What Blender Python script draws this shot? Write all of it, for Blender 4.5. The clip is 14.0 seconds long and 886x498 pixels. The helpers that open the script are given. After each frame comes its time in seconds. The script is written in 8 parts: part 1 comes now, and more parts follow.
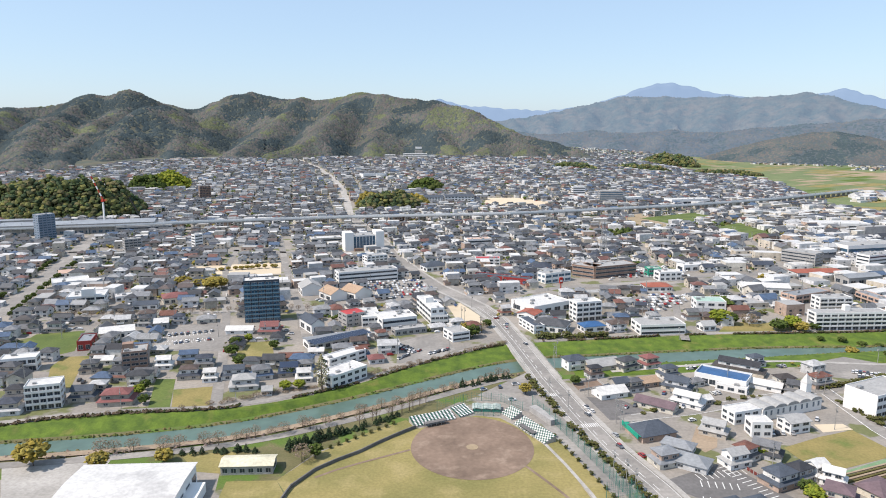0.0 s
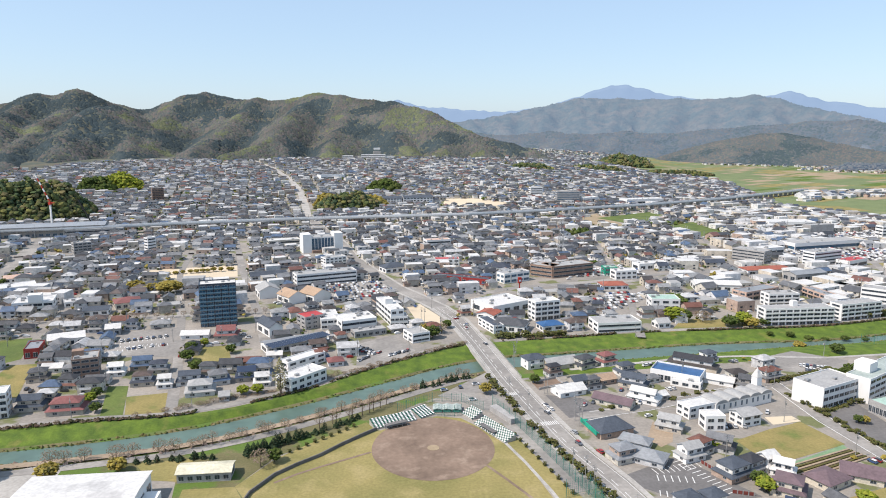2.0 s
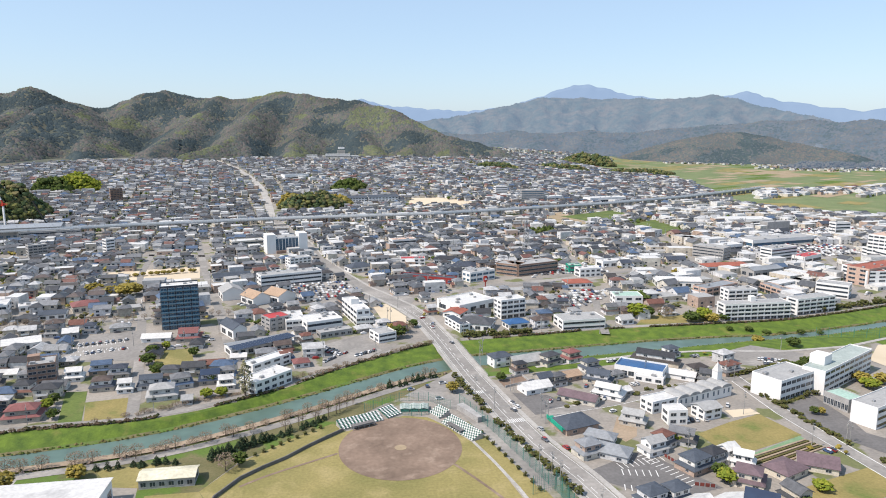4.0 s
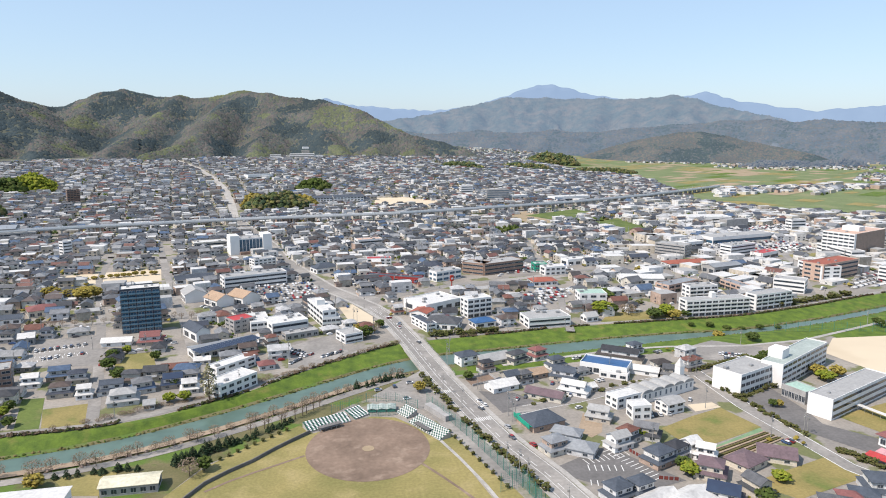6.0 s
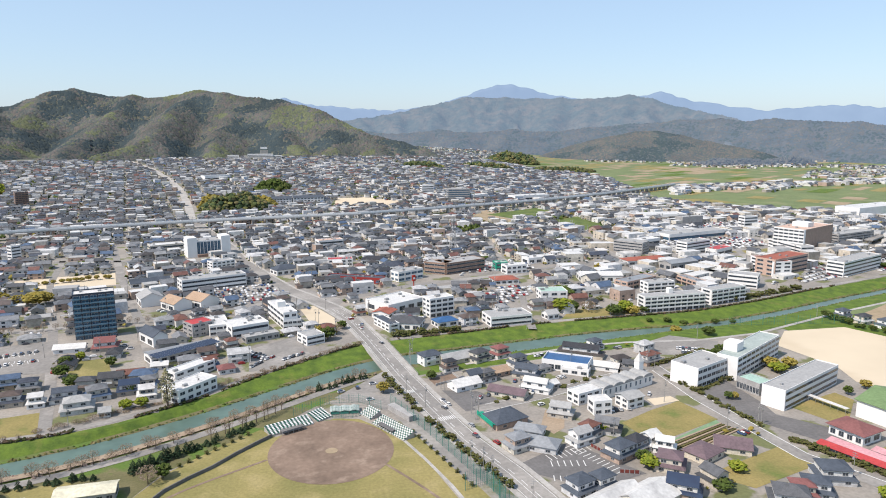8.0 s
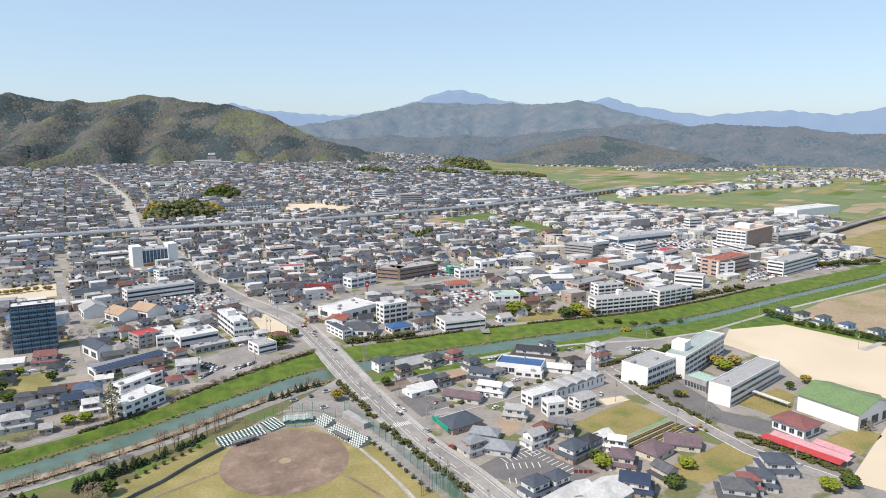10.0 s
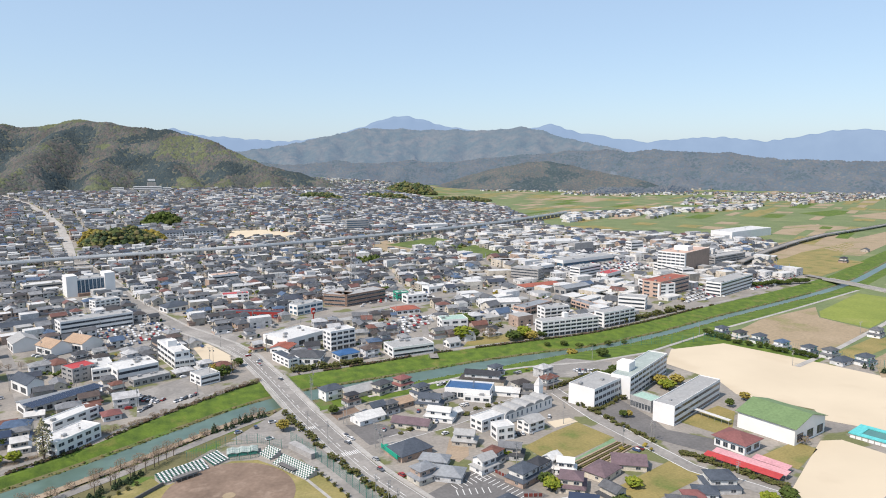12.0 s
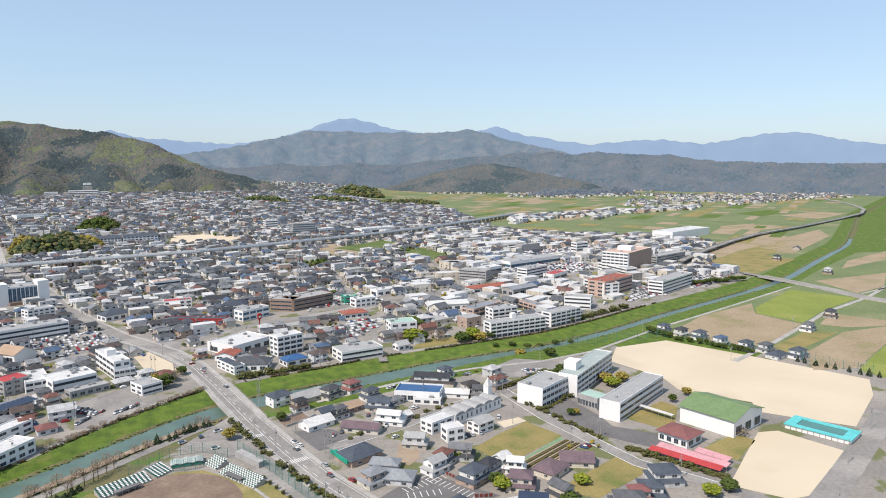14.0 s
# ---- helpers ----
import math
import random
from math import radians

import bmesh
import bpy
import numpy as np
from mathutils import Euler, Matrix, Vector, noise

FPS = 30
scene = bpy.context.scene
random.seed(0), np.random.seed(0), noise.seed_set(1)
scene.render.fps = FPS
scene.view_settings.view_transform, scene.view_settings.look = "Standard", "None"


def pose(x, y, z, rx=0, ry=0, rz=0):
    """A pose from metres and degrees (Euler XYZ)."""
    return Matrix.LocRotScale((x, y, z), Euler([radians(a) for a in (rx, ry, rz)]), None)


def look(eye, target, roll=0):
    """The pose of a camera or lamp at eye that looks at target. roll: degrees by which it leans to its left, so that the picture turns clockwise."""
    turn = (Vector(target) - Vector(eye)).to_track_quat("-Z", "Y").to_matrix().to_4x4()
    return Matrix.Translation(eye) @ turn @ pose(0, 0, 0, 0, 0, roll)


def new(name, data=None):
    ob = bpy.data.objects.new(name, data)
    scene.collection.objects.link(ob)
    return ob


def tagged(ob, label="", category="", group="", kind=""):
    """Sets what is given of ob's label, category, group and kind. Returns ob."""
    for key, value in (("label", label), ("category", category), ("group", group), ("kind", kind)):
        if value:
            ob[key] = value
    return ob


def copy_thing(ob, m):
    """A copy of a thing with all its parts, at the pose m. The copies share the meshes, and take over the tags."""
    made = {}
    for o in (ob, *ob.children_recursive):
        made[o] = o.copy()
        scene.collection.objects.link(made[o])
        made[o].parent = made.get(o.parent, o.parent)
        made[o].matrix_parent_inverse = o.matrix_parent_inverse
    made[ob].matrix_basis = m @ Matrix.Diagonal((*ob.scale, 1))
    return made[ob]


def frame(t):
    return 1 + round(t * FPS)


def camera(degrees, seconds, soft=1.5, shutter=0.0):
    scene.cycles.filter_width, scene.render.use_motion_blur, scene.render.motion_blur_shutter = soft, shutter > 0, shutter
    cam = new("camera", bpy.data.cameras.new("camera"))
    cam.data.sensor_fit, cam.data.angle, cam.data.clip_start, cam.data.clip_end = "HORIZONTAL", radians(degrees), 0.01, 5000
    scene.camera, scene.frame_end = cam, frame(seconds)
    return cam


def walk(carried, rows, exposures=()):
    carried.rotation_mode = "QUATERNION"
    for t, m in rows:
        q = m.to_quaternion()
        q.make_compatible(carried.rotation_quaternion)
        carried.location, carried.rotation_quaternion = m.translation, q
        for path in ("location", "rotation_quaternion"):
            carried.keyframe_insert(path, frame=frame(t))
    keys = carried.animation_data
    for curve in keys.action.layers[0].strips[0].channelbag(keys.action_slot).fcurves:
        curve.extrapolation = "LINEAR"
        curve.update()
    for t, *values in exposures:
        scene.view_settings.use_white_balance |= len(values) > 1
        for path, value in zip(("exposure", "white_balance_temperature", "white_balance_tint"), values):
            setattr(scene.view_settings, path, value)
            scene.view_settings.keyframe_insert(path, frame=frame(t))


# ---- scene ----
cam = camera(65.65, 14.0, soft=1.0)
PATH = [
    (0.0, pose(0, 0, 140, 79.95, 0.00, 0.00)),
    (0.5, pose(0, 0, 140, 79.93, -0.01, -0.88)),
    (1.0, pose(0, 0, 140, 79.91, -0.04, -1.78)),
    (1.5, pose(0, 0, 140, 79.90, -0.06, -2.66)),
    (2.0, pose(0, 0, 140, 80.03, -0.08, -3.44)),
    (2.5, pose(0, 0, 140, 80.01, -0.12, -4.18)),
    (3.0, pose(0, 0, 140, 79.99, -0.13, -4.93)),
    (5.5, pose(0, 0, 140, 79.95, -0.11, -8.43)),
    (6.0, pose(0, 0, 140, 79.94, -0.12, -9.20)),
    (6.5, pose(0, 0, 140, 79.94, -0.07, -10.00)),
    (7.0, pose(0, 0, 140, 79.93, -0.06, -10.81)),
    (7.5, pose(0, 0, 140, 79.93, -0.04, -11.64)),
    (8.0, pose(0, 0, 140, 79.92, -0.01, -12.47)),
    (10.5, pose(0, 0, 140, 80.65, 0.03, -17.57)),
    (11.0, pose(0, 0, 140, 81.24, 0.03, -18.68)),
    (11.5, pose(0, 0, 140, 81.85, 0.08, -19.81)),
    (12.0, pose(0, 0, 140, 82.43, 0.07, -20.91)),
    (12.5, pose(0, 0, 140, 82.64, 0.13, -22.03)),
    (13.0, pose(0, 0, 140, 82.64, 0.11, -23.15)),
    (13.5, pose(0, 0, 140, 82.64, 0.09, -24.24)),
    (14.0, pose(0, 0, 140, 82.63, 0.17, -25.29)),
]
walk(cam, PATH, exposures=[(0.0, 0.52), (7.0, 0.49), (14.0, 0.40)])

# ---- light ----
SUN_AZ, SUN_EL = -108, 52
world = bpy.data.worlds.new("sky")
scene.world = world
world.use_nodes = True
wn = world.node_tree
sky = wn.nodes.new("ShaderNodeTexSky")
sky.sky_type = "NISHITA"
sky.sun_disc = False
sky.sun_elevation = radians(SUN_EL)
sky.sun_rotation = radians(SUN_AZ)
sky.altitude = 100
sky.air_density, sky.dust_density, sky.ozone_density = 1.0, 0.8, 3.0
haze = wn.nodes.new("ShaderNodeMix")
haze.data_type = "RGBA"
haze.inputs[0].default_value = 0.52
haze.inputs[7].default_value = (3.5, 4.55, 5.9, 1)
wn.links.new(sky.outputs[0], haze.inputs[6])
wn.links.new(haze.outputs[2], wn.nodes["Background"].inputs[0])
wn.nodes["Background"].inputs[1].default_value = 0.118
sun = new("sun", bpy.data.lights.new("sun", "SUN"))
sun.data.energy, sun.data.angle, sun.data.color = 4.0, radians(0.6), (1.0, 0.9, 0.81)
sun.matrix_world = look((0, 0, 0), (-math.sin(radians(SUN_AZ)) * math.cos(radians(SUN_EL)),
                                    -math.cos(radians(SUN_AZ)) * math.cos(radians(SUN_EL)), -math.sin(radians(SUN_EL))))


# ---- materials ----
def ramp_mix(nt, fac, a, b):
    mix = nt.nodes.new("ShaderNodeMix")
    mix.data_type = "RGBA"
    nt.links.new(fac, mix.inputs[0])
    for sock, v in ((mix.inputs[6], a), (mix.inputs[7], b)):
        if isinstance(v, tuple):
            sock.default_value = (*v, 1)
        else:
            nt.links.new(v, sock)
    return mix.outputs[2]


def noise_fac(nt, scale, lo, hi, detail=4, vec=None):
    tex = nt.nodes.new("ShaderNodeTexNoise")
    tex.inputs["Scale"].default_value, tex.inputs["Detail"].default_value = scale, detail
    if vec is None:
        vec = nt.nodes.new("ShaderNodeNewGeometry").outputs["Position"]
    nt.links.new(vec, tex.inputs["Vector"])
    mr = nt.nodes.new("ShaderNodeMapRange")
    mr.inputs[1].default_value, mr.inputs[2].default_value = lo, hi
    nt.links.new(tex.outputs[0], mr.inputs[0])
    return mr.outputs[0]


def mat(name, base, dark=None, large=0.05, fine=1.5, rough=0.9, metal=0.0, patch=None, patch_scale=0.02, patch_lo=0.5,
        patch_hi=0.6, islands=(), things=(), bump=0.0, spec=0.3, haze_glow=0.0, haze_tint=None):
    """Base colour with stains at a large and a fine scale, patches of a second colour, and colours by island or thing."""
    m = bpy.data.materials.new(name)
    m.use_nodes = True
    nt = m.node_tree
    bs = nt.nodes["Principled BSDF"]
    bs.inputs["Roughness"].default_value, bs.inputs["Metallic"].default_value = rough, metal
    bs.inputs["Specular IOR Level"].default_value = spec
    dark = dark or tuple(c * 0.72 for c in base)
    col = base
    cols = islands or things
    if cols:
        src = nt.nodes.new("ShaderNodeNewGeometry").outputs["Random Per Island"] if islands else nt.nodes.new("ShaderNodeObjectInfo").outputs["Random"]
        rp = nt.nodes.new("ShaderNodeValToRGB")
        rp.color_ramp.interpolation = "CONSTANT"
        while len(rp.color_ramp.elements) < len(cols):
            rp.color_ramp.elements.new(0.5)
        for i, c in enumerate(cols):
            rp.color_ramp.elements[i].position = i / len(cols)
            rp.color_ramp.elements[i].color = (*c, 1)
        nt.links.new(src, rp.inputs[0])
        col = rp.outputs[0]
        mul = nt.nodes.new("ShaderNodeMix")
        mul.data_type, mul.blend_type = "RGBA", "MULTIPLY"
        nt.links.new(col, mul.inputs[6])
        mul.inputs[7].default_value = (0.72, 0.72, 0.72, 1)
        nt.links.new(noise_fac(nt, large, 0.35, 0.65), mul.inputs[0])
        col = mul.outputs[2]
    else:
        col = ramp_mix(nt, noise_fac(nt, large, 0.35, 0.68, 5), base, dark)
    if patch:
        col = ramp_mix(nt, noise_fac(nt, patch_scale, patch_lo, patch_hi, 6), col, patch)
    if fine:
        mul = nt.nodes.new("ShaderNodeMix")
        mul.data_type, mul.blend_type = "RGBA", "MULTIPLY"
        nt.links.new(col, mul.inputs[6])
        mul.inputs[7].default_value = (0.78, 0.78, 0.78, 1)
        nt.links.new(noise_fac(nt, fine, 0.3, 0.7, 2), mul.inputs[0])
        col = mul.outputs[2]
    nt.links.new(col, bs.inputs["Base Color"])
    if bump:
        b = nt.nodes.new("ShaderNodeBump")
        b.inputs["Strength"].default_value, b.inputs["Distance"].default_value = bump, 0.3
        nt.links.new(noise_fac(nt, fine * 1.3 if fine else 2, 0, 1, 3), b.inputs["Height"])
        nt.links.new(b.outputs[0], bs.inputs["Normal"])
    # tinted emission that stands in for haze over distance
    if haze_glow:
        bs.inputs["Emission Color"].default_value = (*haze_tint, 1)
        bs.inputs["Emission Strength"].default_value = haze_glow
    return m


M_TOWN = mat("town_ground", (0.335, 0.302, 0.262), (0.215, 0.2, 0.182), 0.03, 0.6, patch=(0.15, 0.16, 0.07), patch_scale=0.045, patch_lo=0.54, patch_hi=0.59)
M_GRASS = mat("bank_grass", (0.12, 0.18, 0.022), (0.062, 0.105, 0.016), 0.16, 0.9, patch=(0.18, 0.18, 0.045), patch_scale=0.09, patch_lo=0.58, patch_hi=0.74, bump=0.6)
M_DRYBANK = mat("dry_bank", (0.17, 0.15, 0.075), (0.11, 0.11, 0.045), 0.1, 1.0, patch=(0.1, 0.16, 0.03), patch_scale=0.06, bump=0.4)
M_SOIL = mat("soil", (0.36, 0.28, 0.20), (0.27, 0.21, 0.15), 0.04, 0.7)
M_LAWN = mat("lawn", (0.29, 0.242, 0.094), (0.185, 0.175, 0.06), 0.03, 0.8, patch=(0.34, 0.28, 0.125), patch_scale=0.07, patch_lo=0.52, patch_hi=0.72, bump=0.3)
M_DIRT = mat("infield_dirt", (0.25, 0.18, 0.135), (0.165, 0.118, 0.088), 0.06, 0.5, patch=(0.33, 0.25, 0.19), patch_scale=0.13, patch_lo=0.54, patch_hi=0.74)
M_ASPHALT = mat("asphalt", (0.275, 0.258, 0.238), (0.22, 0.208, 0.193), 0.05, 0.5, patch=(0.325, 0.305, 0.28), patch_scale=0.03)
M_DARKASPHALT = mat("fresh_asphalt", (0.17, 0.162, 0.158), (0.13, 0.125, 0.122), 0.06, 0.6)
M_CONCRETE = mat("concrete", (0.44, 0.42, 0.39), (0.33, 0.315, 0.29), 0.08, 0.7)
M_SAND = mat("school_sand", (0.56, 0.475, 0.35), (0.51, 0.43, 0.315), 0.02, 0, patch=(0.44, 0.36, 0.255), patch_scale=0.018, patch_lo=0.56, patch_hi=0.78)
M_FALLOW = mat("fallow_grass", (0.295, 0.235, 0.09), (0.21, 0.185, 0.065), 0.06, 0.8, patch=(0.14, 0.17, 0.045), patch_scale=0.06, patch_lo=0.57, patch_hi=0.7, bump=0.3)
M_PAINT = mat("road_paint", (0.72, 0.72, 0.70), (0.55, 0.55, 0.53), 0.4, 2)
M_WATER = mat("river_water", (0.115, 0.175, 0.145), (0.095, 0.15, 0.125), 0.03, 0.15, rough=0.3, spec=0.25, bump=0.05)
M_PADDY = mat("green_field", (0.175, 0.21, 0.09), (0.13, 0.17, 0.072), 0.02, 0.3, patch=(0.235, 0.235, 0.12), patch_scale=0.015, patch_lo=0.56, patch_hi=0.7)
M_BARLEY = mat("young_barley", (0.235, 0.27, 0.055), (0.185, 0.225, 0.045), 0.03, 0.4, patch=(0.27, 0.28, 0.08), patch_scale=0.02, patch_lo=0.55, patch_hi=0.7)
M_TANFIELD = mat("ploughed_field", (0.36, 0.28, 0.185), (0.29, 0.225, 0.14), 0.03, 0.4, patch=(0.24, 0.225, 0.10), patch_scale=0.03, patch_lo=0.55, patch_hi=0.7)
WOODS = ((0.09, 0.125, 0.055), (0.12, 0.145, 0.055), (0.06, 0.09, 0.05), (0.17, 0.175, 0.065), (0.13, 0.13, 0.065), (0.19, 0.165, 0.08), (0.075, 0.105, 0.055), (0.21, 0.205, 0.07))
M_WOODS = mat("woodland", WOODS[0], islands=WOODS, large=0.004, fine=0.25, rough=1, spec=0.1)
M_HILL = mat("hill_ground", (0.12, 0.128, 0.1), (0.085, 0.1, 0.088), 0.01, 0.05, rough=1, spec=0.1, patch=(0.14, 0.132, 0.1), patch_scale=0.008, patch_lo=0.5, patch_hi=0.65)
# blue emission in these four materials stands in for distance haze
M_MID = mat("hazed_forest", (0.105, 0.098, 0.08), (0.062, 0.075, 0.066), 0.011, 0.05, rough=1, spec=0.0, patch=(0.06, 0.075, 0.068), patch_scale=0.022, patch_lo=0.46, patch_hi=0.64, haze_glow=0.19, haze_tint=(0.46, 0.66, 1.0))
M_FOOTHILL = mat("hazed_foothill", (0.086, 0.08, 0.068), (0.056, 0.066, 0.062), 0.012, 0.05, rough=1, spec=0.0, patch=(0.054, 0.065, 0.06), patch_scale=0.02, patch_lo=0.46, patch_hi=0.62, haze_glow=0.15, haze_tint=(0.46, 0.65, 1.0))
M_KNOLL = mat("hazed_knoll", (0.088, 0.08, 0.058), (0.054, 0.064, 0.054), 0.014, 0.06, rough=1, spec=0.0, patch=(0.05, 0.062, 0.053), patch_scale=0.02, patch_lo=0.46, patch_hi=0.62, haze_glow=0.095, haze_tint=(0.46, 0.65, 1.0))
M_FAR = mat("hazed_range", (0.06, 0.07, 0.075), (0.05, 0.06, 0.065), 0.002, 0.01, rough=1, spec=0.0, haze_glow=0.42, haze_tint=(0.47, 0.66, 1.0))


# ---- mesh helpers ----
def mesh_object(name, verts, faces, materials, slots=None, smooth=False, parent=None):
    me = bpy.data.meshes.new(name)
    me.from_pydata([tuple(v) for v in verts], [], [tuple(f) for f in faces])
    for m in materials if isinstance(materials, (list, tuple)) else [materials]:
        me.materials.append(m)
    if slots is not None:
        me.polygons.foreach_set("material_index", slots)
    if smooth:
        me.polygons.foreach_set("use_smooth", [True] * len(me.polygons))
    me.update()
    ob = new(name, me)
    if parent:
        ob.parent = parent
    return ob


def smooth01(a, b, v):
    s = np.clip((v - a) / (b - a), 0, 1)
    return s * s * (3 - 2 * s)


# ---- the lie of the land ----
RIVER_X = (-3000, -900, -400, -200, -150, -100, -62, -25, 5, 48, 110, 180, 240, 300, 380, 440, 570, 645, 733, 902, 1092, 1648, 2252, 4900)
RIVER_Y = (120, 200, 262, 288.5, 296.5, 308, 329.5, 354, 377, 402, 410, 421, 428, 432, 452, 473, 510, 533, 566, 649, 737, 1089, 1402, 2800)


def river_y(x):
    return sum(np.interp(np.asarray(x, float) + o, RIVER_X, RIVER_Y) for o in (-24, -14, -6, 0, 6, 14, 24)) / 7


def river_k(x):
    s = (river_y(np.asarray(x) + 3) - river_y(np.asarray(x) - 3)) / 6
    return np.sqrt(1 + s * s)


def rise(x, y):
    """Height of the town's ground: level by the river, climbing beyond the railway towards the hills."""
    d = np.hypot(x, y)
    az = np.degrees(np.arctan2(x, np.maximum(y, 1)))
    steep = 0.05 * (1 - 0.93 * smooth01(7, 24, az))
    return np.where(y > 0, steep * np.clip(d - 1080, 0, 1050) * smooth01(900, 1500, d), 0.0)


def half_width(x):
    """Half the river's width: narrower among the fields."""
    return np.interp(x, (-400, -165, -130, -95, -45, 0, 60, 200, 270, 900), (6, 6, 7, 7.6, 6.5, 6.6, 9, 8.2, 4.2, 3.4))


def bank_top(x):
    """How far the northern levee's crest lies from the middle of the river."""
    return np.interp(x, (-400, -210, -190, -155, -118, -106, -86, -46, -28, 6, 43, 161, 220, 308, 415, 900), (20, 19.5, 24.5, 25.5, 20.5, 20, 18, 18.5, 23, 26.5, 32, 33, 29, 26, 26, 28))


def cross(v, x):
    """Height of the river bed and banks at offset v from the middle."""
    h = half_width(x)
    return np.interp(v, (-22, -h - 5, -h - 1, -h + 0.8, h - 0.8, h + 1, h + 3.5, bank_top(x) - 3, bank_top(x)), (0, -1.2, -3.1, -4.5, -4.5, -3.1, -2.6, -0.1, 0))


def ground_z(x, y):
    v = (y - river_y(x)) / river_k(x)
    z = np.interp(v, (-22, -15, -9, 9, 12, 23, 27), (0, -1, -3.5, -3.5, -2.6, 0.2, 0))
    return z + rise(x, y)


def make_ground():
    xs = np.concatenate([np.linspace(-4200, -420, 40), np.arange(-400, 900, 7.0), np.linspace(920, 4900, 60)])
    outer = [-2500, -1200, -500, -250, -120, -60, -35, -22]
    inner = [45, 70, 110, 160, *np.arange(220, 1500, 80), *np.arange(1500, 4600, 160)]
    verts, faces, slots = [], [], []
    for x in xs:
        yc, k = float(river_y(x)), float(river_k(x))
        h, bt = float(half_width(x)), float(bank_top(x))
        steps = [h + 3.5 + (bt - 3 - h - 3.5) * k / 4 for k in (1, 2, 3, 4)]
        vs = np.array([*outer, -h - 5, -h - 3, -h - 1, -h + 0.8, 0, h - 0.8, h + 1, h + 3.5, *steps, bt - 1.5, bt, *inner])
        fade = np.clip((np.abs(vs) - 60) / 200, 0, 1)
        for v, f in zip(vs, fade):
            y = yc + v * (k * (1 - f) + f)
            z = float(cross(v, x)) + float(rise(x, y))
            verts.append((x, y, z))
    n = len(vs)
    for i in range(len(xs) - 1):
        for j in range(n - 1):
            faces.append((i * n + j, (i + 1) * n + j, (i + 1) * n + j + 1, i * n + j + 1))
            q = verts[i * n + j]
            east = xs[i] > 75
            if 15 <= j < 21:
                slots.append(1)
            elif 6 <= j < 15:
                slots.append(2 if not (east and j < 9) else 1)
            elif 4 <= j < 6 and xs[i] > 330:
                slots.append(1)
            else:
                d, az = math.hypot(q[0], q[1]), math.degrees(math.atan2(q[0], max(q[1], 1)))
                edge = np.interp(az, (8, 24, 27, 29, 35, 47, 50), (2180, 2150, 1950, 1480, 1330, 1300, 900))
                slots.append(3 if (d > edge and az > 8) or (q[0] > 560 and j < 6) else 4 if d > np.interp(az, (-44, -27, -24, -21), (1760, 1800, 1960, 2100)) else 0)
    g = mesh_object("ground", verts, faces, [M_TOWN, M_GRASS, M_DRYBANK, M_PADDY, M_HILL], slots)
    tagged(g, "level grey-brown town ground with a green grassed river bank", "ground", kind="structure")
    wx = np.concatenate([np.linspace(-3000, -420, 12), np.arange(-400, 900, 10.0), np.linspace(920, 4500, 20)])
    wv = [(x, float(river_y(x)) + s * (float(half_width(x)) + 0.9) * float(river_k(x)), -3.3) for x in wx for s in (-1, 1)]
    wf = [(2 * i, 2 * i + 2, 2 * i + 3, 2 * i + 1) for i in range(len(wx) - 1)]
    w = mesh_object("water", wv, wf, M_WATER)
    tagged(w, "calm blue-green river water between grassed banks", "river", kind="structure")


make_ground()


def ridge_crest(peaks, az):
    """Crest elevation (degrees over the eye) along a range, passing over its peaks."""
    a = np.array([p[0] for p in peaks])
    e = np.array([p[1] for p in peaks])
    az = np.asarray(az, float)
    return np.mean([np.interp(az + o, a, e) for o in (-0.25, 0, 0.25)], axis=0)


def make_range(name, peaks, near, crest, back, base_z, material, label, az_step, rows, spur, seed, carve=0.0, reach=420.0):
    """A range of hills: a foot at distance near, a crest line at distance crest, spurs and hollows between."""
    azs = np.arange(peaks[0][0], peaks[-1][0] + az_step, az_step)
    top = ridge_crest(peaks, azs)
    verts, faces = [], []
    rs = np.concatenate([np.linspace(0, 1, rows), np.linspace(1.15, 1.6, 4)])
    for a, e in zip(azs, top):
        for r in rs:
            d = near + (crest - near) * r if r <= 1 else crest + (back - crest) * (r - 1) / 0.6
            x, y = d * math.sin(radians(a)), d * math.cos(radians(a))
            zc = 140 + crest * math.tan(radians(e)) * 0.995
            s = r if r <= 1 else max(0, 1 - (r - 1) / 0.6)
            prof = 0.55 * s + 0.45 * s * s * (3 - 2 * s)
            n = noise.fractal(Vector((x / 330 + seed, y / 330, seed)), 0.9, 2.1, 5) + 0.5 * noise.noise(Vector((x / 90, y / 90, seed)))
            wob = noise.noise(Vector((x / 230, y / 230, seed + 9)))
            q = Vector((radians(a) * crest / (reach * 0.42) + 0.45 * wob + seed, r * 0.8 + 0.3 * wob, seed + 5))
            sp = noise.ridged_multi_fractal(q, 0.9, 2.2, 3, 1.0, 2.0) - 1.45
            prof = min(max(0.0, prof + carve * sp * s * math.sqrt(max(0.0, 1 - s)) * 1.1), 0.22 + 0.78 * s)
            bump = spur * n * math.sin(math.pi * min(max(s, 0), 1)) * min(1, (1 - min(s, 1)) * 2.2) * (zc - base_z) / 180
            jag = (noise.noise(Vector((x / 45, y / 45, 7 + seed))) * 9 if s > 0.9 else 0) * crest / 4000
            verts.append((x, y, base_z + (zc - base_z) * prof + bump + jag))
    n = len(rs)
    for i in range(len(azs) - 1):
        for j in range(n - 1):
            faces.append((i * n + j, (i + 1) * n + j, (i + 1) * n + j + 1, i * n + j + 1))
    ob = mesh_object(name, verts, faces, material, smooth=True)
    tagged(ob, label, "hills", kind="structure")
    return ob


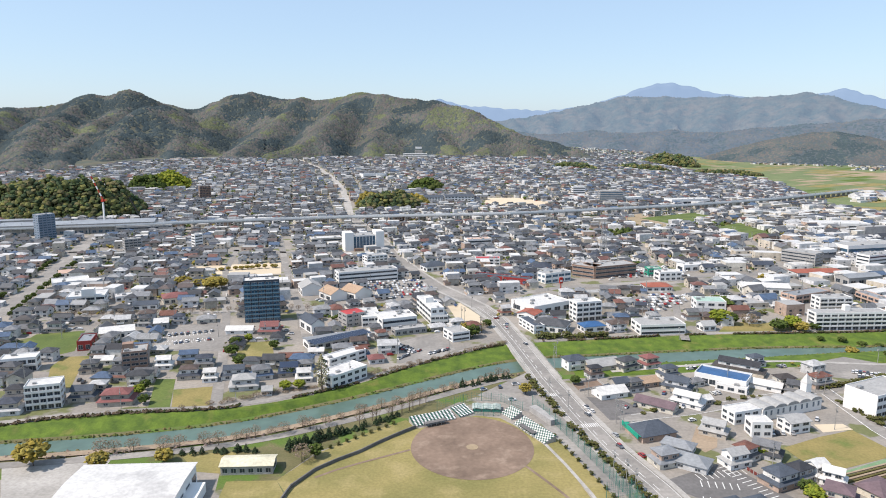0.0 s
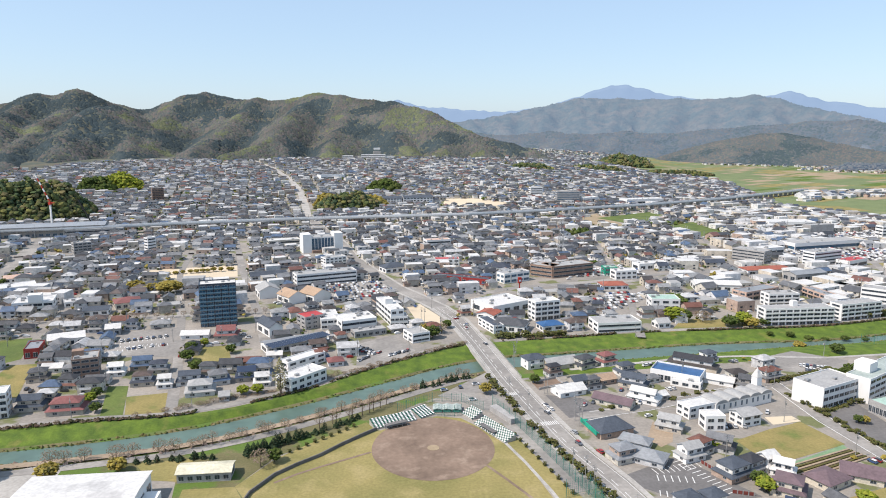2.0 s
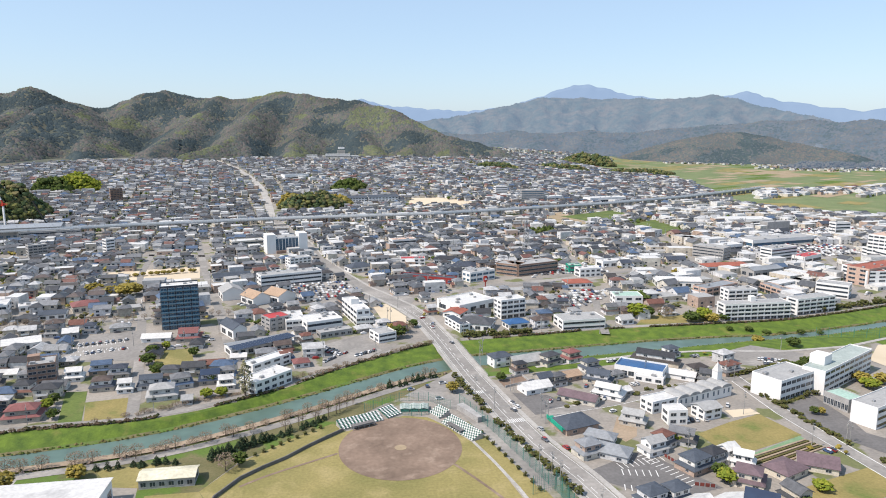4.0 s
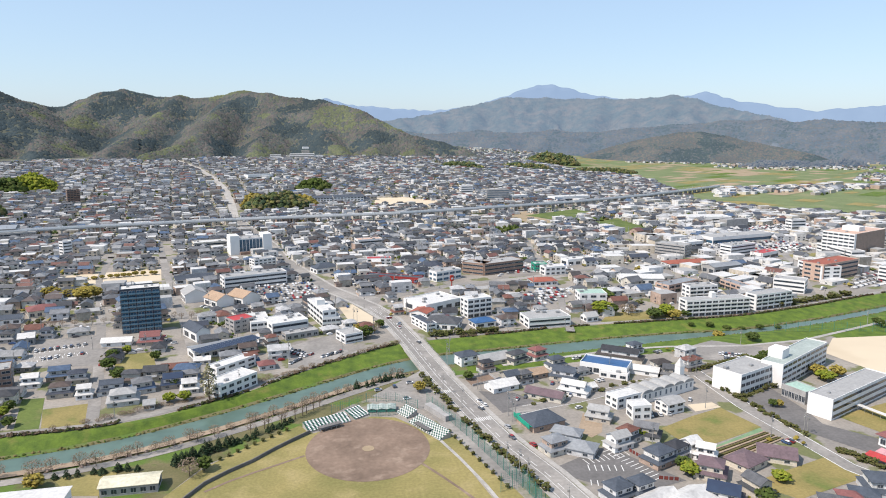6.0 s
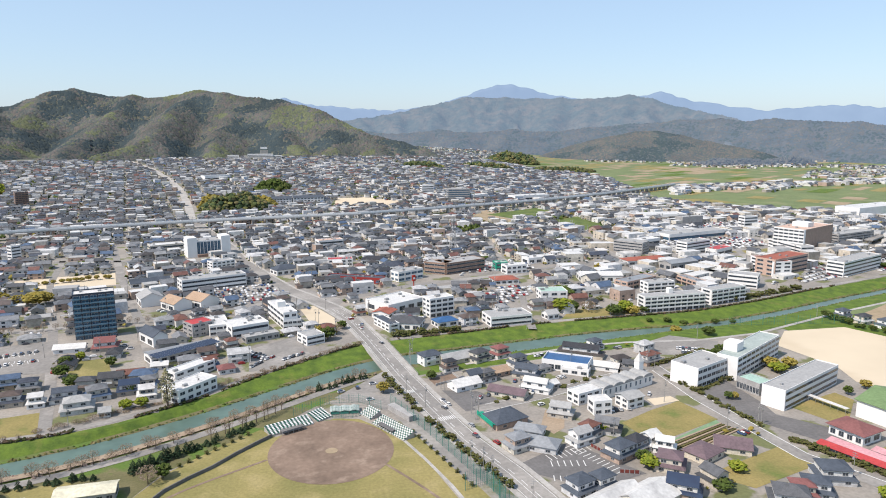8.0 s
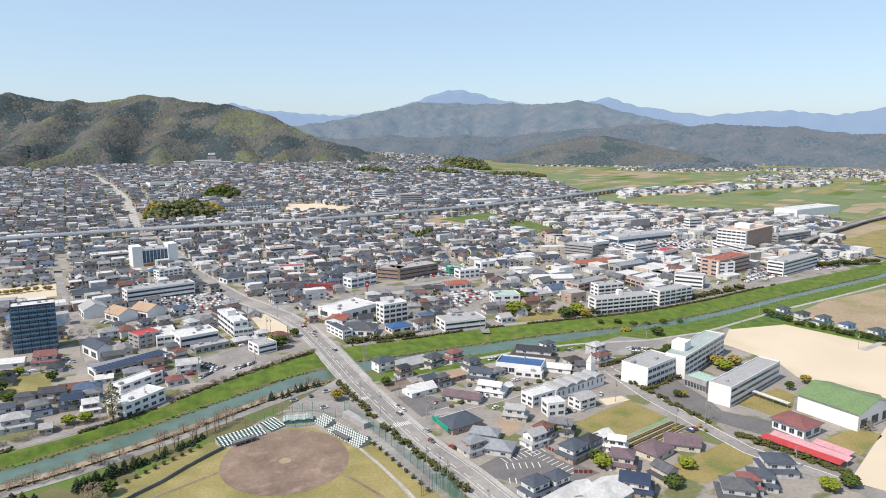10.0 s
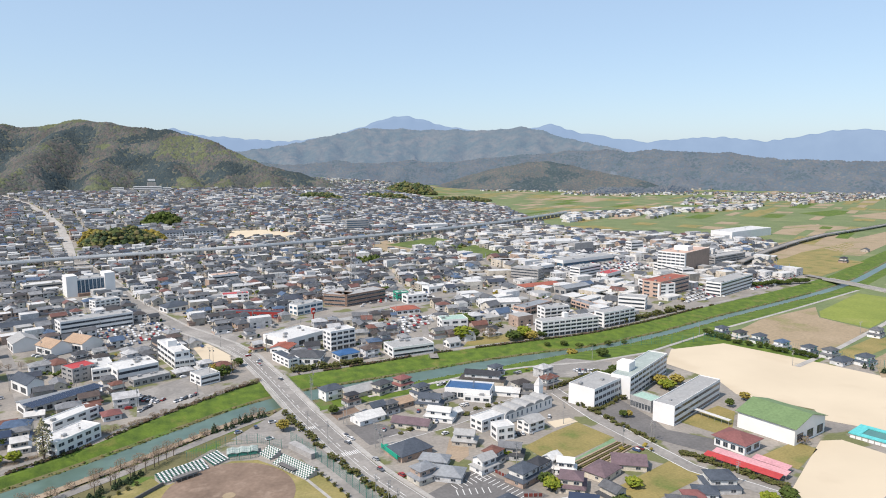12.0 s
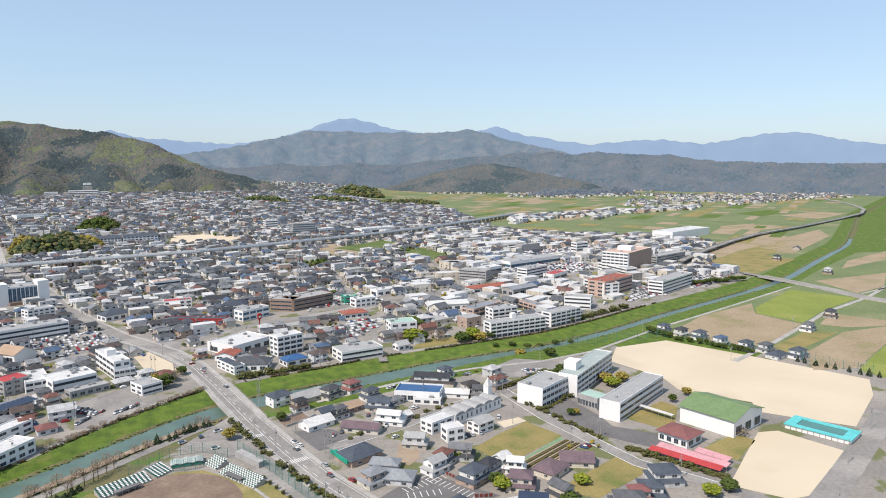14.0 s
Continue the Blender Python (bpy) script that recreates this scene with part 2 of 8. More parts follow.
RANGE_C = ((-4, 1.5), (-0.6, 2.3), (2.1, 1.7), (5.3, 1.5), (8.1, 1.3), (11.2, 1.6), (14.4, 2.5), (15.2, 2.95), (16.2, 3.1), (17.0, 3.4), (18.2, 3.38), (18.8, 3.1), (19.4, 3.15), (20.5, 2.7), (23.3, 2.2), (26, 2.2), (28.4, 2.4),
           (29.5, 2.75), (29.9, 2.7), (31, 2.3), (32.5, 1.9), (37.1, 1.2), (41.9, 1.6), (46.1, 1.2), (49, 1.7), (51.1, 2), (53.3, 1.9), (55.5, 1.3), (57.8, 1), (68, 0.8))
# ridge lines of the hills: bearing, distance and elevation over the eye
CREST_WEST = ((-44, 2800, 0.2), (-40.2, 2800, 0.3), (-36.6, 2900, 1.2), (-32.5, 2900, 1.2), (-28.8, 2900, 1.45), (-27.0, 2850, 2.08), (-26.5, 2850, 2.24), (-25.6, 2850, 2.1), (-24.1, 2850, 2.62), (-23.4, 2850, 2.35),
              (-21.5, 2900, 1.56), (-19.6, 2950, 1.2), (-17.9, 2850, 1.81), (-16.6, 2800, 2.34), (-15.2, 2800, 2.58), (-13.7, 2780, 2.25), (-12.4, 2750, 2.02))
CREST_EAST = ((-12.4, 2750, 2.02), (-11.3, 2720, 2.19), (-9.7, 2690, 2.04), (-8.4, 2650, 2.27), (-7.2, 2610, 2.55), (-6.5, 2600, 2.64), (-4.8, 2550, 2.5), (-2.4, 2500, 2.13), (-0.7, 2450, 2.01), (1.1, 2400, 1.58),
              (2.5, 2350, 1.14), (3.8, 2300, 0.46), (5.2, 2260, -0.31), (7.0, 2240, -0.9), (8.9, 2200, -1.31), (10.8, 2170, -1.82), (12.2, 2130, -2.42))
SPURS_WEST = (((-16.6, 2800, 2.26), (-18.2, 2650, 0.83), (-19.1, 2450, -0.67), (-19.8, 2220, -2.04)),
              ((-14.1, 2790, 2.29), (-13.7, 2680, 1.07), (-14.7, 2500, -0.46), (-15.8, 2300, -1.64)),
              ((-20.9, 2900, 1.32), (-21.7, 2560, 1.43), (-22.9, 2480, 1.38), (-24.4, 2380, 0.38), (-25.5, 2250, -0.84), (-26.0, 2080, -2.43)),
              ((-21.7, 2560, 1.43), (-20.9, 2450, 0.39), (-20.8, 2300, -1.09), (-21.6, 2080, -2.65)),
              ((-24.1, 2850, 2.54), (-24.8, 2700, 1.19), (-26.5, 2550, 0.37), (-27.1, 2400, -0.63), (-28.8, 2200, -1.61), (-29.2, 1850, -2.84)),
              ((-27.0, 2850, 2.04), (-28.5, 2650, 0.95), (-29.9, 2450, 0.43), (-30.7, 2300, -0.53), (-31.7, 1850, -2.53)),
              ((-31.8, 2880, 1.18), (-33.5, 2500, 0.34), (-35.1, 2250, -0.58), (-35.9, 1850, -2.59)))
SPURS_EAST = (((-6.7, 2580, 2.3), (-8.0, 2500, 1.72), (-9.0, 2400, 0.86), (-9.6, 2300, -0.01), (-10.4, 2200, -0.87), (-11.9, 2110, -1.59), (-13.9, 2060, -2.07)),
              ((-11.3, 2700, 2.1), (-12.5, 2600, 1.04), (-13.8, 2450, -0.01), (-15.2, 2300, -1.05), (-16.2, 2180, -1.66), (-16.8, 2100, -2.11)),
              ((-4.6, 2550, 2.41), (-4.3, 2430, 1.1), (-5.1, 2300, -0.22), (-5.8, 2180, -1.33), (-6.1, 2080, -2.08)),
              ((-0.9, 2450, 1.92), (-0.7, 2350, 0.77), (-0.2, 2230, -0.67), (0.8, 2110, -1.94)),
              ((2.0, 2370, 1.27), (3.4, 2270, 0.01), (3.5, 2150, -1.36), (3.3, 2070, -2.37)),
              ((5.2, 2260, -0.31), (6.8, 2170, -1.5), (7.5, 2090, -2.38)))
CREST_BACK = ((0, 4300, 1.3), (3.3, 4200, 0.3), (6.1, 4200, 0.7), (8.9, 4250, 1.1), (11, 4300, 1.6), (12.5, 4350, 1.9), (14.4, 4350, 2.35), (17.7, 4350, 2.3), (20, 4350, 2.2), (22, 4300, 2.25), (24.6, 4250, 2.15), (27.2, 4200, 2.45), (29, 4150, 2.1),
              (31.5, 4050, 1.4), (34.2, 3900, 0.8), (36, 3800, 0.3))
CREST_FRONT = ((3.3, 3600, -0.67), (6.1, 3700, -0.49), (8.9, 3600, -0.67), (12.1, 3600, -0.3), (14.9, 3550, -0.57), (18.1, 3600, -0.29), (21.3, 3600, -0.5), (24.4, 3650, -0.1), (27.8, 3650, 0.17), (31.1, 3650, 0.45), (34.2, 3600, 0.54), (36.1, 3550, 0.35),
               (37.9, 3550, 0.55), (39.7, 3500, 0.35), (43.2, 3500, 0.29), (46.1, 3450, -0.16), (49.3, 3400, -0.29), (54.9, 3400, -0.4), (60, 3400, -0.33), (68, 3400, -0.3))
KNOLL = ((21.8, 3150, -2.1), (23.6, 3180, -1.44), (25.7, 3200, -0.93), (27.8, 3200, -0.53), (29.3, 3200, -0.44), (31.1, 3200, -0.73), (33.2, 3180, -1.22), (35.1, 3150, -1.58), (37.0, 3100, -1.96))


HOLLOWS = {}


def side_spurs(crest, step, reach, drop, foot, seed):
    """Spurs that run down from a crest line towards the valley, swaying as they go."""
    rnd = random.Random(seed)
    az, d, e = (np.array([p[i] for p in crest]) for i in range(3))
    out, a = [], az[0] + 0.7
    while a < az[-1]:
        d0, e0 = float(np.interp(a, az, d)), float(np.interp(a, az, e))
        z0 = 140 + d0 * math.tan(radians(e0))
        line, b = [(a, d0, e0)], a
        n = rnd.randrange(3, 6)
        for i in range(1, n + 1):
            k = i / n
            b += rnd.uniform(-0.9, 0.9)
            z = foot + (z0 - foot) * (1 - k) ** drop
            dd = d0 - reach * k * rnd.uniform(0.9, 1.1)
            line.append((b, dd, math.degrees(math.atan2(z - 140, dd))))
        out.append(tuple(line))
        a += step * rnd.uniform(0.6, 1.4)
    return tuple(out)


def ridge_hills(name, ridges, az0, az1, d0, d1, da, dd, slope, rough, material, label, seed, base=None):
    """Hills built up round their ridge lines: flanks fall away evenly, cut by gullies, down to the valley floor."""
    azs, ds = np.radians(np.arange(az0, az1 + da, da)), np.arange(d0, d1 + dd, dd)
    A, D = np.meshgrid(azs, ds, indexing="ij")
    X, Y = (D * np.sin(A)).ravel(), (D * np.cos(A)).ravel()
    floor = rise(X, Y) if base is None else np.full(len(X), float(base))
    total, near = np.zeros(len(X)), np.full(len(X), 1e9)
    for line in ridges:
        pts = [(d * math.sin(radians(a)), d * math.cos(radians(a)), 140 + d * math.tan(radians(e))) for a, d, e in line]
        for p, q in zip(pts[:-1], pts[1:]):
            bx, by = q[0] - p[0], q[1] - p[1]
            t = np.clip(((X - p[0]) * bx + (Y - p[1]) * by) / max(bx * bx + by * by, 1), 0, 1)
            off = np.hypot(X - p[0] - t * bx, Y - p[1] - t * by)
            near = np.minimum(near, off)
            h = p[2] + (q[2] - p[2]) * t - slope * (np.sqrt(off * off + 500) - 22.4)
            total = np.maximum(total, 0) + np.exp((h - 140) / 7)
    Z = 140 + 7 * np.log(np.maximum(total, 1e-20))
    gully = np.array([noise.ridged_multi_fractal(Vector((x / 190 + seed, y / 190, seed)), 0.9, 2.1, 4, 1.0, 2.0) - 1.2 for x, y in zip(X, Y)])
    lumps = np.array([noise.noise(Vector((x / 38, y / 38, seed + 4))) for x, y in zip(X, Y)])
    Z = Z + rough * gully * np.clip(near / 130, 0.05, 1) + 2.5 * lumps
    Z = np.maximum(Z, floor - 9)
    Z = np.where(D.ravel() < d0 + dd, floor - 9, Z)
    n = len(ds)
    faces = [(i * n + j, (i + 1) * n + j, (i + 1) * n + j + 1, i * n + j + 1) for i in range(len(azs) - 1) for j in range(n - 1)]
    ob = mesh_object(name, np.stack([X, Y, Z], 1).tolist(), faces, material, smooth=True)
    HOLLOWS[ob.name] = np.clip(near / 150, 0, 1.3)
    return tagged(ob, label, "hills", kind="structure")


hill_west = ridge_hills("wooded_hills", (CREST_WEST, *SPURS_WEST, *SPURS_EAST[1:2]), -44, -14.5, 1700, 3250, 0.24, 15, 0.72, 26, M_HILL, "steep wooded hills behind the town in spring green and brown", 3.1)
hill_east = ridge_hills("wooded_hills", (CREST_EAST, CREST_WEST[-4:], *SPURS_EAST, *SPURS_WEST[:2]), -16.6, 13, 1960, 3050, 0.2, 13, 0.74, 28, M_HILL, "broad wooded hill with spring green slopes above the town", 2.7)
BACK_SPURS = side_spurs(CREST_BACK, 1.9, 780, 1.15, 20, 5)
FRONT_SPURS = side_spurs(CREST_FRONT, 1.7, 330, 1.0, 10, 9)
# the backdrop ranges carry their haze as emission in the material
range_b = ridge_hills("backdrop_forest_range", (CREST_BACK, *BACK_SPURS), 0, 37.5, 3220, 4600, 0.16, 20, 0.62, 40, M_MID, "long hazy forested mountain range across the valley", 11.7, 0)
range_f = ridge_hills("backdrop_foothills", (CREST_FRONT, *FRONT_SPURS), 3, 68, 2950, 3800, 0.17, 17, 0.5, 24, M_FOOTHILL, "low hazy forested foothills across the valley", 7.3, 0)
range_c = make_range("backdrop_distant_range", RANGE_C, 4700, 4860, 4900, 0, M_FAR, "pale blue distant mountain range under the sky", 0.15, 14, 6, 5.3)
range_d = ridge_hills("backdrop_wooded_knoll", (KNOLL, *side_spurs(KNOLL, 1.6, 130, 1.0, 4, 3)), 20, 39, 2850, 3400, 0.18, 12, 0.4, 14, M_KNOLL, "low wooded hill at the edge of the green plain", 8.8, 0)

ROOFS = ((0.06, 0.063, 0.07), (0.085, 0.088, 0.097), (0.125, 0.128, 0.137), (0.19, 0.195, 0.205), (0.075, 0.066, 0.063), (0.12, 0.092, 0.082), (0.065, 0.075, 0.1), (0.3, 0.305, 0.31),
         (0.07, 0.073, 0.08), (0.155, 0.158, 0.165), (0.1, 0.104, 0.113), (0.19, 0.09, 0.07), (0.05, 0.052, 0.06), (0.5, 0.5, 0.5), (0.085, 0.13, 0.21), (0.23, 0.237, 0.25))
WALLS = ((0.74, 0.73, 0.70), (0.66, 0.62, 0.54), (0.70, 0.70, 0.70), (0.52, 0.47, 0.40), (0.60, 0.60, 0.60), (0.40, 0.37, 0.33), (0.76, 0.74, 0.70), (0.64, 0.57, 0.47), (0.48, 0.36, 0.29), (0.72, 0.72, 0.73))
M_TILE = mat("roof_tile", ROOFS[0], things=ROOFS, large=0.5, fine=2.5, rough=0.65, spec=0.22, bump=0.4)
M_RENDER = mat("wall_render", WALLS[0], things=WALLS, large=0.4, fine=2.0, rough=0.9)
M_FARROOF = mat("town_roofs", ROOFS[0], islands=ROOFS, large=0.3, fine=1.0, rough=0.5, spec=0.45)
M_FARWALL = mat("town_walls", WALLS[0], islands=WALLS, large=0.3, fine=1.0)
M_WHITE = mat("white_wall", (0.73, 0.725, 0.71), (0.68, 0.675, 0.66), 0.15, 0)
M_CREAM = mat("cream_wall", (0.68, 0.62, 0.52), (0.58, 0.53, 0.44), 0.25, 1.2)
M_GREY = mat("grey_wall", (0.40, 0.39, 0.38), (0.32, 0.31, 0.30), 0.25, 1.2)
M_BROWN = mat("brown_wall", (0.33, 0.225, 0.17), (0.26, 0.175, 0.135), 0.25, 1.2)
M_PINK = mat("salmon_wall", (0.56, 0.40, 0.32), (0.50, 0.35, 0.28), 0.25, 1.2)
M_BALCONY = mat("blue_balcony_glass", (0.13, 0.23, 0.3), (0.1, 0.18, 0.24), 0.3, 0, rough=0.2, spec=0.5)
M_NAVY = mat("navy_cladding", (0.05, 0.065, 0.09), (0.038, 0.05, 0.07), 0.25, 1.2, rough=0.5)
M_REDWALL = mat("red_cladding", (0.35, 0.045, 0.04), (0.27, 0.035, 0.03), 0.25, 1.2, rough=0.6)
M_GLASS = mat("window_glass", (0.045, 0.055, 0.07), (0.03, 0.04, 0.05), 0.4, 0, rough=0.08, spec=0.6)
M_BLUEGLASS = mat("blue_glass", (0.05, 0.11, 0.17), (0.04, 0.085, 0.13), 0.3, 0, rough=0.08, spec=0.6)
M_FRAME = mat("window_frame", (0.5, 0.5, 0.5), None, 0.5, 0)
M_FLAT = mat("flat_roof", (0.36, 0.36, 0.355), (0.30, 0.30, 0.295), 0.1, 0.8, patch=(0.41, 0.405, 0.395), patch_scale=0.1, patch_lo=0.5, patch_hi=0.7)
M_WHITEROOF = mat("white_metal_roof", (0.64, 0.63, 0.605), (0.56, 0.55, 0.53), 0.08, 0.7, rough=0.5, patch=(0.49, 0.48, 0.465), patch_scale=0.06, patch_lo=0.58, patch_hi=0.64)
M_GREYROOF = mat("grey_metal_roof", (0.27, 0.285, 0.30), (0.22, 0.23, 0.245), 0.1, 0.8, rough=0.5)
M_STATIONROOF = mat("station_roof", (0.3, 0.325, 0.35), (0.25, 0.27, 0.295), 0.05, 0.5, rough=0.5)
M_BLUEGREY = mat("blue_grey_wall", (0.26, 0.32, 0.4), (0.21, 0.26, 0.33), 0.2, 1)
M_TANROOF = mat("tan_roof", (0.42, 0.30, 0.21), (0.35, 0.25, 0.175), 0.15, 1)
M_REDROOF = mat("red_roof", (0.48, 0.06, 0.055), (0.38, 0.045, 0.045), 0.15, 1, rough=0.5)
M_RUSTROOF = mat("rust_red_roof", (0.34, 0.115, 0.08), (0.27, 0.09, 0.065), 0.15, 1)
M_MAROON = mat("maroon_roof", (0.235, 0.10, 0.095), (0.185, 0.08, 0.075), 0.15, 1)
M_BLUEROOF = mat("blue_roof", (0.045, 0.12, 0.27), (0.035, 0.095, 0.21), 0.15, 1, rough=0.45)
M_GREENROOF = mat("green_copper_roof", (0.17, 0.25, 0.11), (0.145, 0.215, 0.095), 0.1, 0.8, rough=0.6)
M_MINT = mat("mint_roof", (0.36, 0.50, 0.43), (0.31, 0.44, 0.38), 0.1, 0.8)
M_SAGE = mat("sage_roof", (0.38, 0.43, 0.405), (0.31, 0.36, 0.34), 0.1, 0.8)
M_PLOT = mat("green_plot", (0.125, 0.165, 0.04), (0.08, 0.115, 0.03), 0.05, 0.7, patch=(0.17, 0.18, 0.06), patch_scale=0.06, patch_lo=0.55, patch_hi=0.7, bump=0.3)
M_COVER = mat("crop_cover", (0.2, 0.3, 0.17), (0.16, 0.25, 0.14), 0.2, 1)
M_FENCERED = mat("red_boards", (0.2, 0.05, 0.04), (0.15, 0.04, 0.035), 0.3, 1)
M_TEAL = mat("teal_paint", (0.02, 0.33, 0.22), (0.02, 0.27, 0.18), 0.2, 1)
M_PURPLE = mat("plum_roof", (0.17, 0.12, 0.135), (0.13, 0.095, 0.105), 0.2, 1)
M_SLATE = mat("slate_blue_roof", (0.085, 0.1, 0.125), (0.065, 0.078, 0.098), 0.2, 1, spec=0.2)
M_POOL = mat("pool_deck", (0.13, 0.55, 0.55), (0.11, 0.47, 0.47), 0.2, 1)
M_POOLWATER = mat("pool_water", (0.07, 0.20, 0.17), (0.055, 0.165, 0.14), 0.2, 0, rough=0.1, spec=0.5)
M_STEEL = mat("galvanised_steel", (0.42, 0.42, 0.42), None, 0.5, 1, rough=0.5, metal=0.4)
M_POLE = mat("concrete_pole", (0.38, 0.37, 0.35), None, 0.4, 1)
M_NET = mat("green_mesh", (0.06, 0.24, 0.19), (0.05, 0.19, 0.15), 0.3, 1)
M_SEATGREEN = mat("green_bench", (0.03, 0.13, 0.095), (0.025, 0.105, 0.078), 0.3, 1)
M_HEDGE = mat("hedge_leaf", (0.07, 0.09, 0.03), islands=((0.08, 0.095, 0.03), (0.11, 0.115, 0.04), (0.13, 0.12, 0.045), (0.09, 0.085, 0.04)), large=0.4, fine=1.5, rough=1, spec=0.1)
M_LEAF = mat("tree_leaf", (0.06, 0.1, 0.02), islands=((0.07, 0.10, 0.025), (0.09, 0.125, 0.03), (0.06, 0.085, 0.025), (0.11, 0.13, 0.04)), large=0.4, fine=1.5, rough=1, spec=0.1)
M_LIME = mat("spring_leaf", (0.2, 0.24, 0.03), islands=((0.22, 0.25, 0.03), (0.17, 0.21, 0.03), (0.26, 0.27, 0.04)), large=0.4, fine=1.5, rough=1, spec=0.1)
M_OCHRE = mat("ochre_leaf", (0.22, 0.15, 0.03), islands=((0.30, 0.23, 0.05), (0.24, 0.19, 0.045), (0.33, 0.27, 0.07), (0.2, 0.17, 0.05)), large=0.4, fine=1.5, rough=1, spec=0.1)
M_DARKLEAF = mat("conifer_leaf", (0.03, 0.055, 0.03), islands=((0.04, 0.065, 0.035), (0.055, 0.08, 0.04), (0.034, 0.055, 0.03)), large=0.4, fine=1.5, rough=1, spec=0.1)
M_TWIG = mat("bare_twigs", (0.3, 0.23, 0.18), islands=((0.31, 0.235, 0.18), (0.25, 0.19, 0.14), (0.35, 0.27, 0.22), (0.22, 0.19, 0.1)), large=0.4, fine=1.5, rough=1, spec=0.1)
M_SCRUB = mat("hedge_scrub", (0.08, 0.065, 0.04), islands=((0.075, 0.07, 0.035), (0.1, 0.075, 0.05), (0.12, 0.085, 0.06), (0.06, 0.07, 0.03)), large=0.4, fine=1.5, rough=1, spec=0.1)
M_BARK = mat("bark", (0.12, 0.09, 0.07), None, 0.6, 3)
# blue raised in these three sets of tree colours, painting in the hills' haze
M_FIRS = mat("fir_woods", (0.05, 0.075, 0.06), islands=((0.056, 0.076, 0.084), (0.064, 0.084, 0.09), (0.052, 0.072, 0.08), (0.072, 0.09, 0.09)), large=0.01, fine=0.3, rough=1, spec=0.05)
M_MIXED = mat("mixed_woods", (0.13, 0.13, 0.1), islands=((0.108, 0.12, 0.112), (0.144, 0.132, 0.124), (0.097, 0.112, 0.108), (0.15, 0.134, 0.126), (0.112, 0.12, 0.112), (0.13, 0.123, 0.118), (0.09, 0.105, 0.104), (0.127, 0.14, 0.106)), large=0.01, fine=0.3, rough=1, spec=0.05)
M_SPRING = mat("spring_woods", (0.17, 0.19, 0.09), islands=((0.146, 0.166, 0.094), (0.132, 0.15, 0.092), (0.158, 0.17, 0.1), (0.12, 0.136, 0.092)), large=0.01, fine=0.3, rough=1, spec=0.05)
# the next five tree materials emit a little blue to imitate haze
M_FARWOOD = mat("hazed_woods", (0.07, 0.075, 0.05), islands=((0.08, 0.082, 0.064), (0.098, 0.09, 0.068), (0.108, 0.094, 0.07), (0.083, 0.086, 0.064)), large=0.01, fine=0.3, rough=1, spec=0.0, haze_glow=0.14, haze_tint=(0.46, 0.65, 1.0))
M_KNOLLFIR = mat("hazed_knoll_firs", (0.05, 0.07, 0.055), islands=((0.048, 0.066, 0.054), (0.058, 0.074, 0.058), (0.043, 0.06, 0.052)), large=0.01, fine=0.3, rough=1, spec=0.0, haze_glow=0.07, haze_tint=(0.47, 0.66, 1.0))
M_KNOLLWOOD = mat("knoll_woods", (0.09, 0.09, 0.055), islands=((0.088, 0.086, 0.06), (0.118, 0.1, 0.068), (0.128, 0.104, 0.07), (0.083, 0.09, 0.06)), large=0.01, fine=0.3, rough=1, spec=0.0, haze_glow=0.09, haze_tint=(0.46, 0.65, 1.0))
M_FARFIR = mat("hazed_firs", (0.06, 0.08, 0.07), islands=((0.055, 0.072, 0.06), (0.065, 0.08, 0.065), (0.05, 0.068, 0.06)), large=0.01, fine=0.3, rough=1, spec=0.0, haze_glow=0.125, haze_tint=(0.47, 0.66, 1.0))
M_FARBARE = mat("hazed_bare_woods", (0.11, 0.1, 0.08), islands=((0.105, 0.1, 0.08), (0.097, 0.094, 0.076), (0.118, 0.106, 0.084), (0.09, 0.092, 0.074)), large=0.01, fine=0.3, rough=1, spec=0.0, haze_glow=0.14, haze_tint=(0.47, 0.66, 1.0))
M_PALETWIG = mat("pale_catkins", (0.3, 0.28, 0.16), islands=((0.32, 0.3, 0.17), (0.26, 0.25, 0.13), (0.36, 0.33, 0.22)), large=0.4, fine=1.5, rough=1, spec=0.1)
M_TAUPE = mat("taupe_wall", (0.36, 0.27, 0.22), (0.31, 0.235, 0.19), 0.25, 1.2)
CARS = ((0.75, 0.75, 0.75), (0.72, 0.72, 0.72), (0.03, 0.03, 0.035), (0.35, 0.36, 0.37), (0.78, 0.78, 0.77), (0.12, 0.13, 0.15), (0.05, 0.09, 0.2), (0.3, 0.03, 0.03), (0.5, 0.5, 0.5), (0.7, 0.7, 0.68), (0.72, 0.72, 0.72), (0.08, 0.08, 0.09), (0.6, 0.6, 0.6), (0.04, 0.045, 0.05))
M_CAR = mat("car_paint", CARS[0], things=CARS, large=0.2, fine=0, rough=0.3, spec=0.5)
M_CARS = mat("parked_car_paint", CARS[0], islands=CARS, large=0.2, fine=0, rough=0.3, spec=0.5)
M_TYRE = mat("tyre_rubber", (0.03, 0.03, 0.03), None, 0.5, 2)
M_SOLAR = mat("solar_panel", (0.035, 0.05, 0.085), (0.03, 0.04, 0.07), 0.3, 0, rough=0.15, spec=0.6)
M_RAIL = mat("railway_concrete", (0.46, 0.455, 0.44), (0.39, 0.385, 0.375), 0.05, 0.4)
M_CRANE = mat("crane_red", (0.5, 0.05, 0.03), None, 0.5, 1)


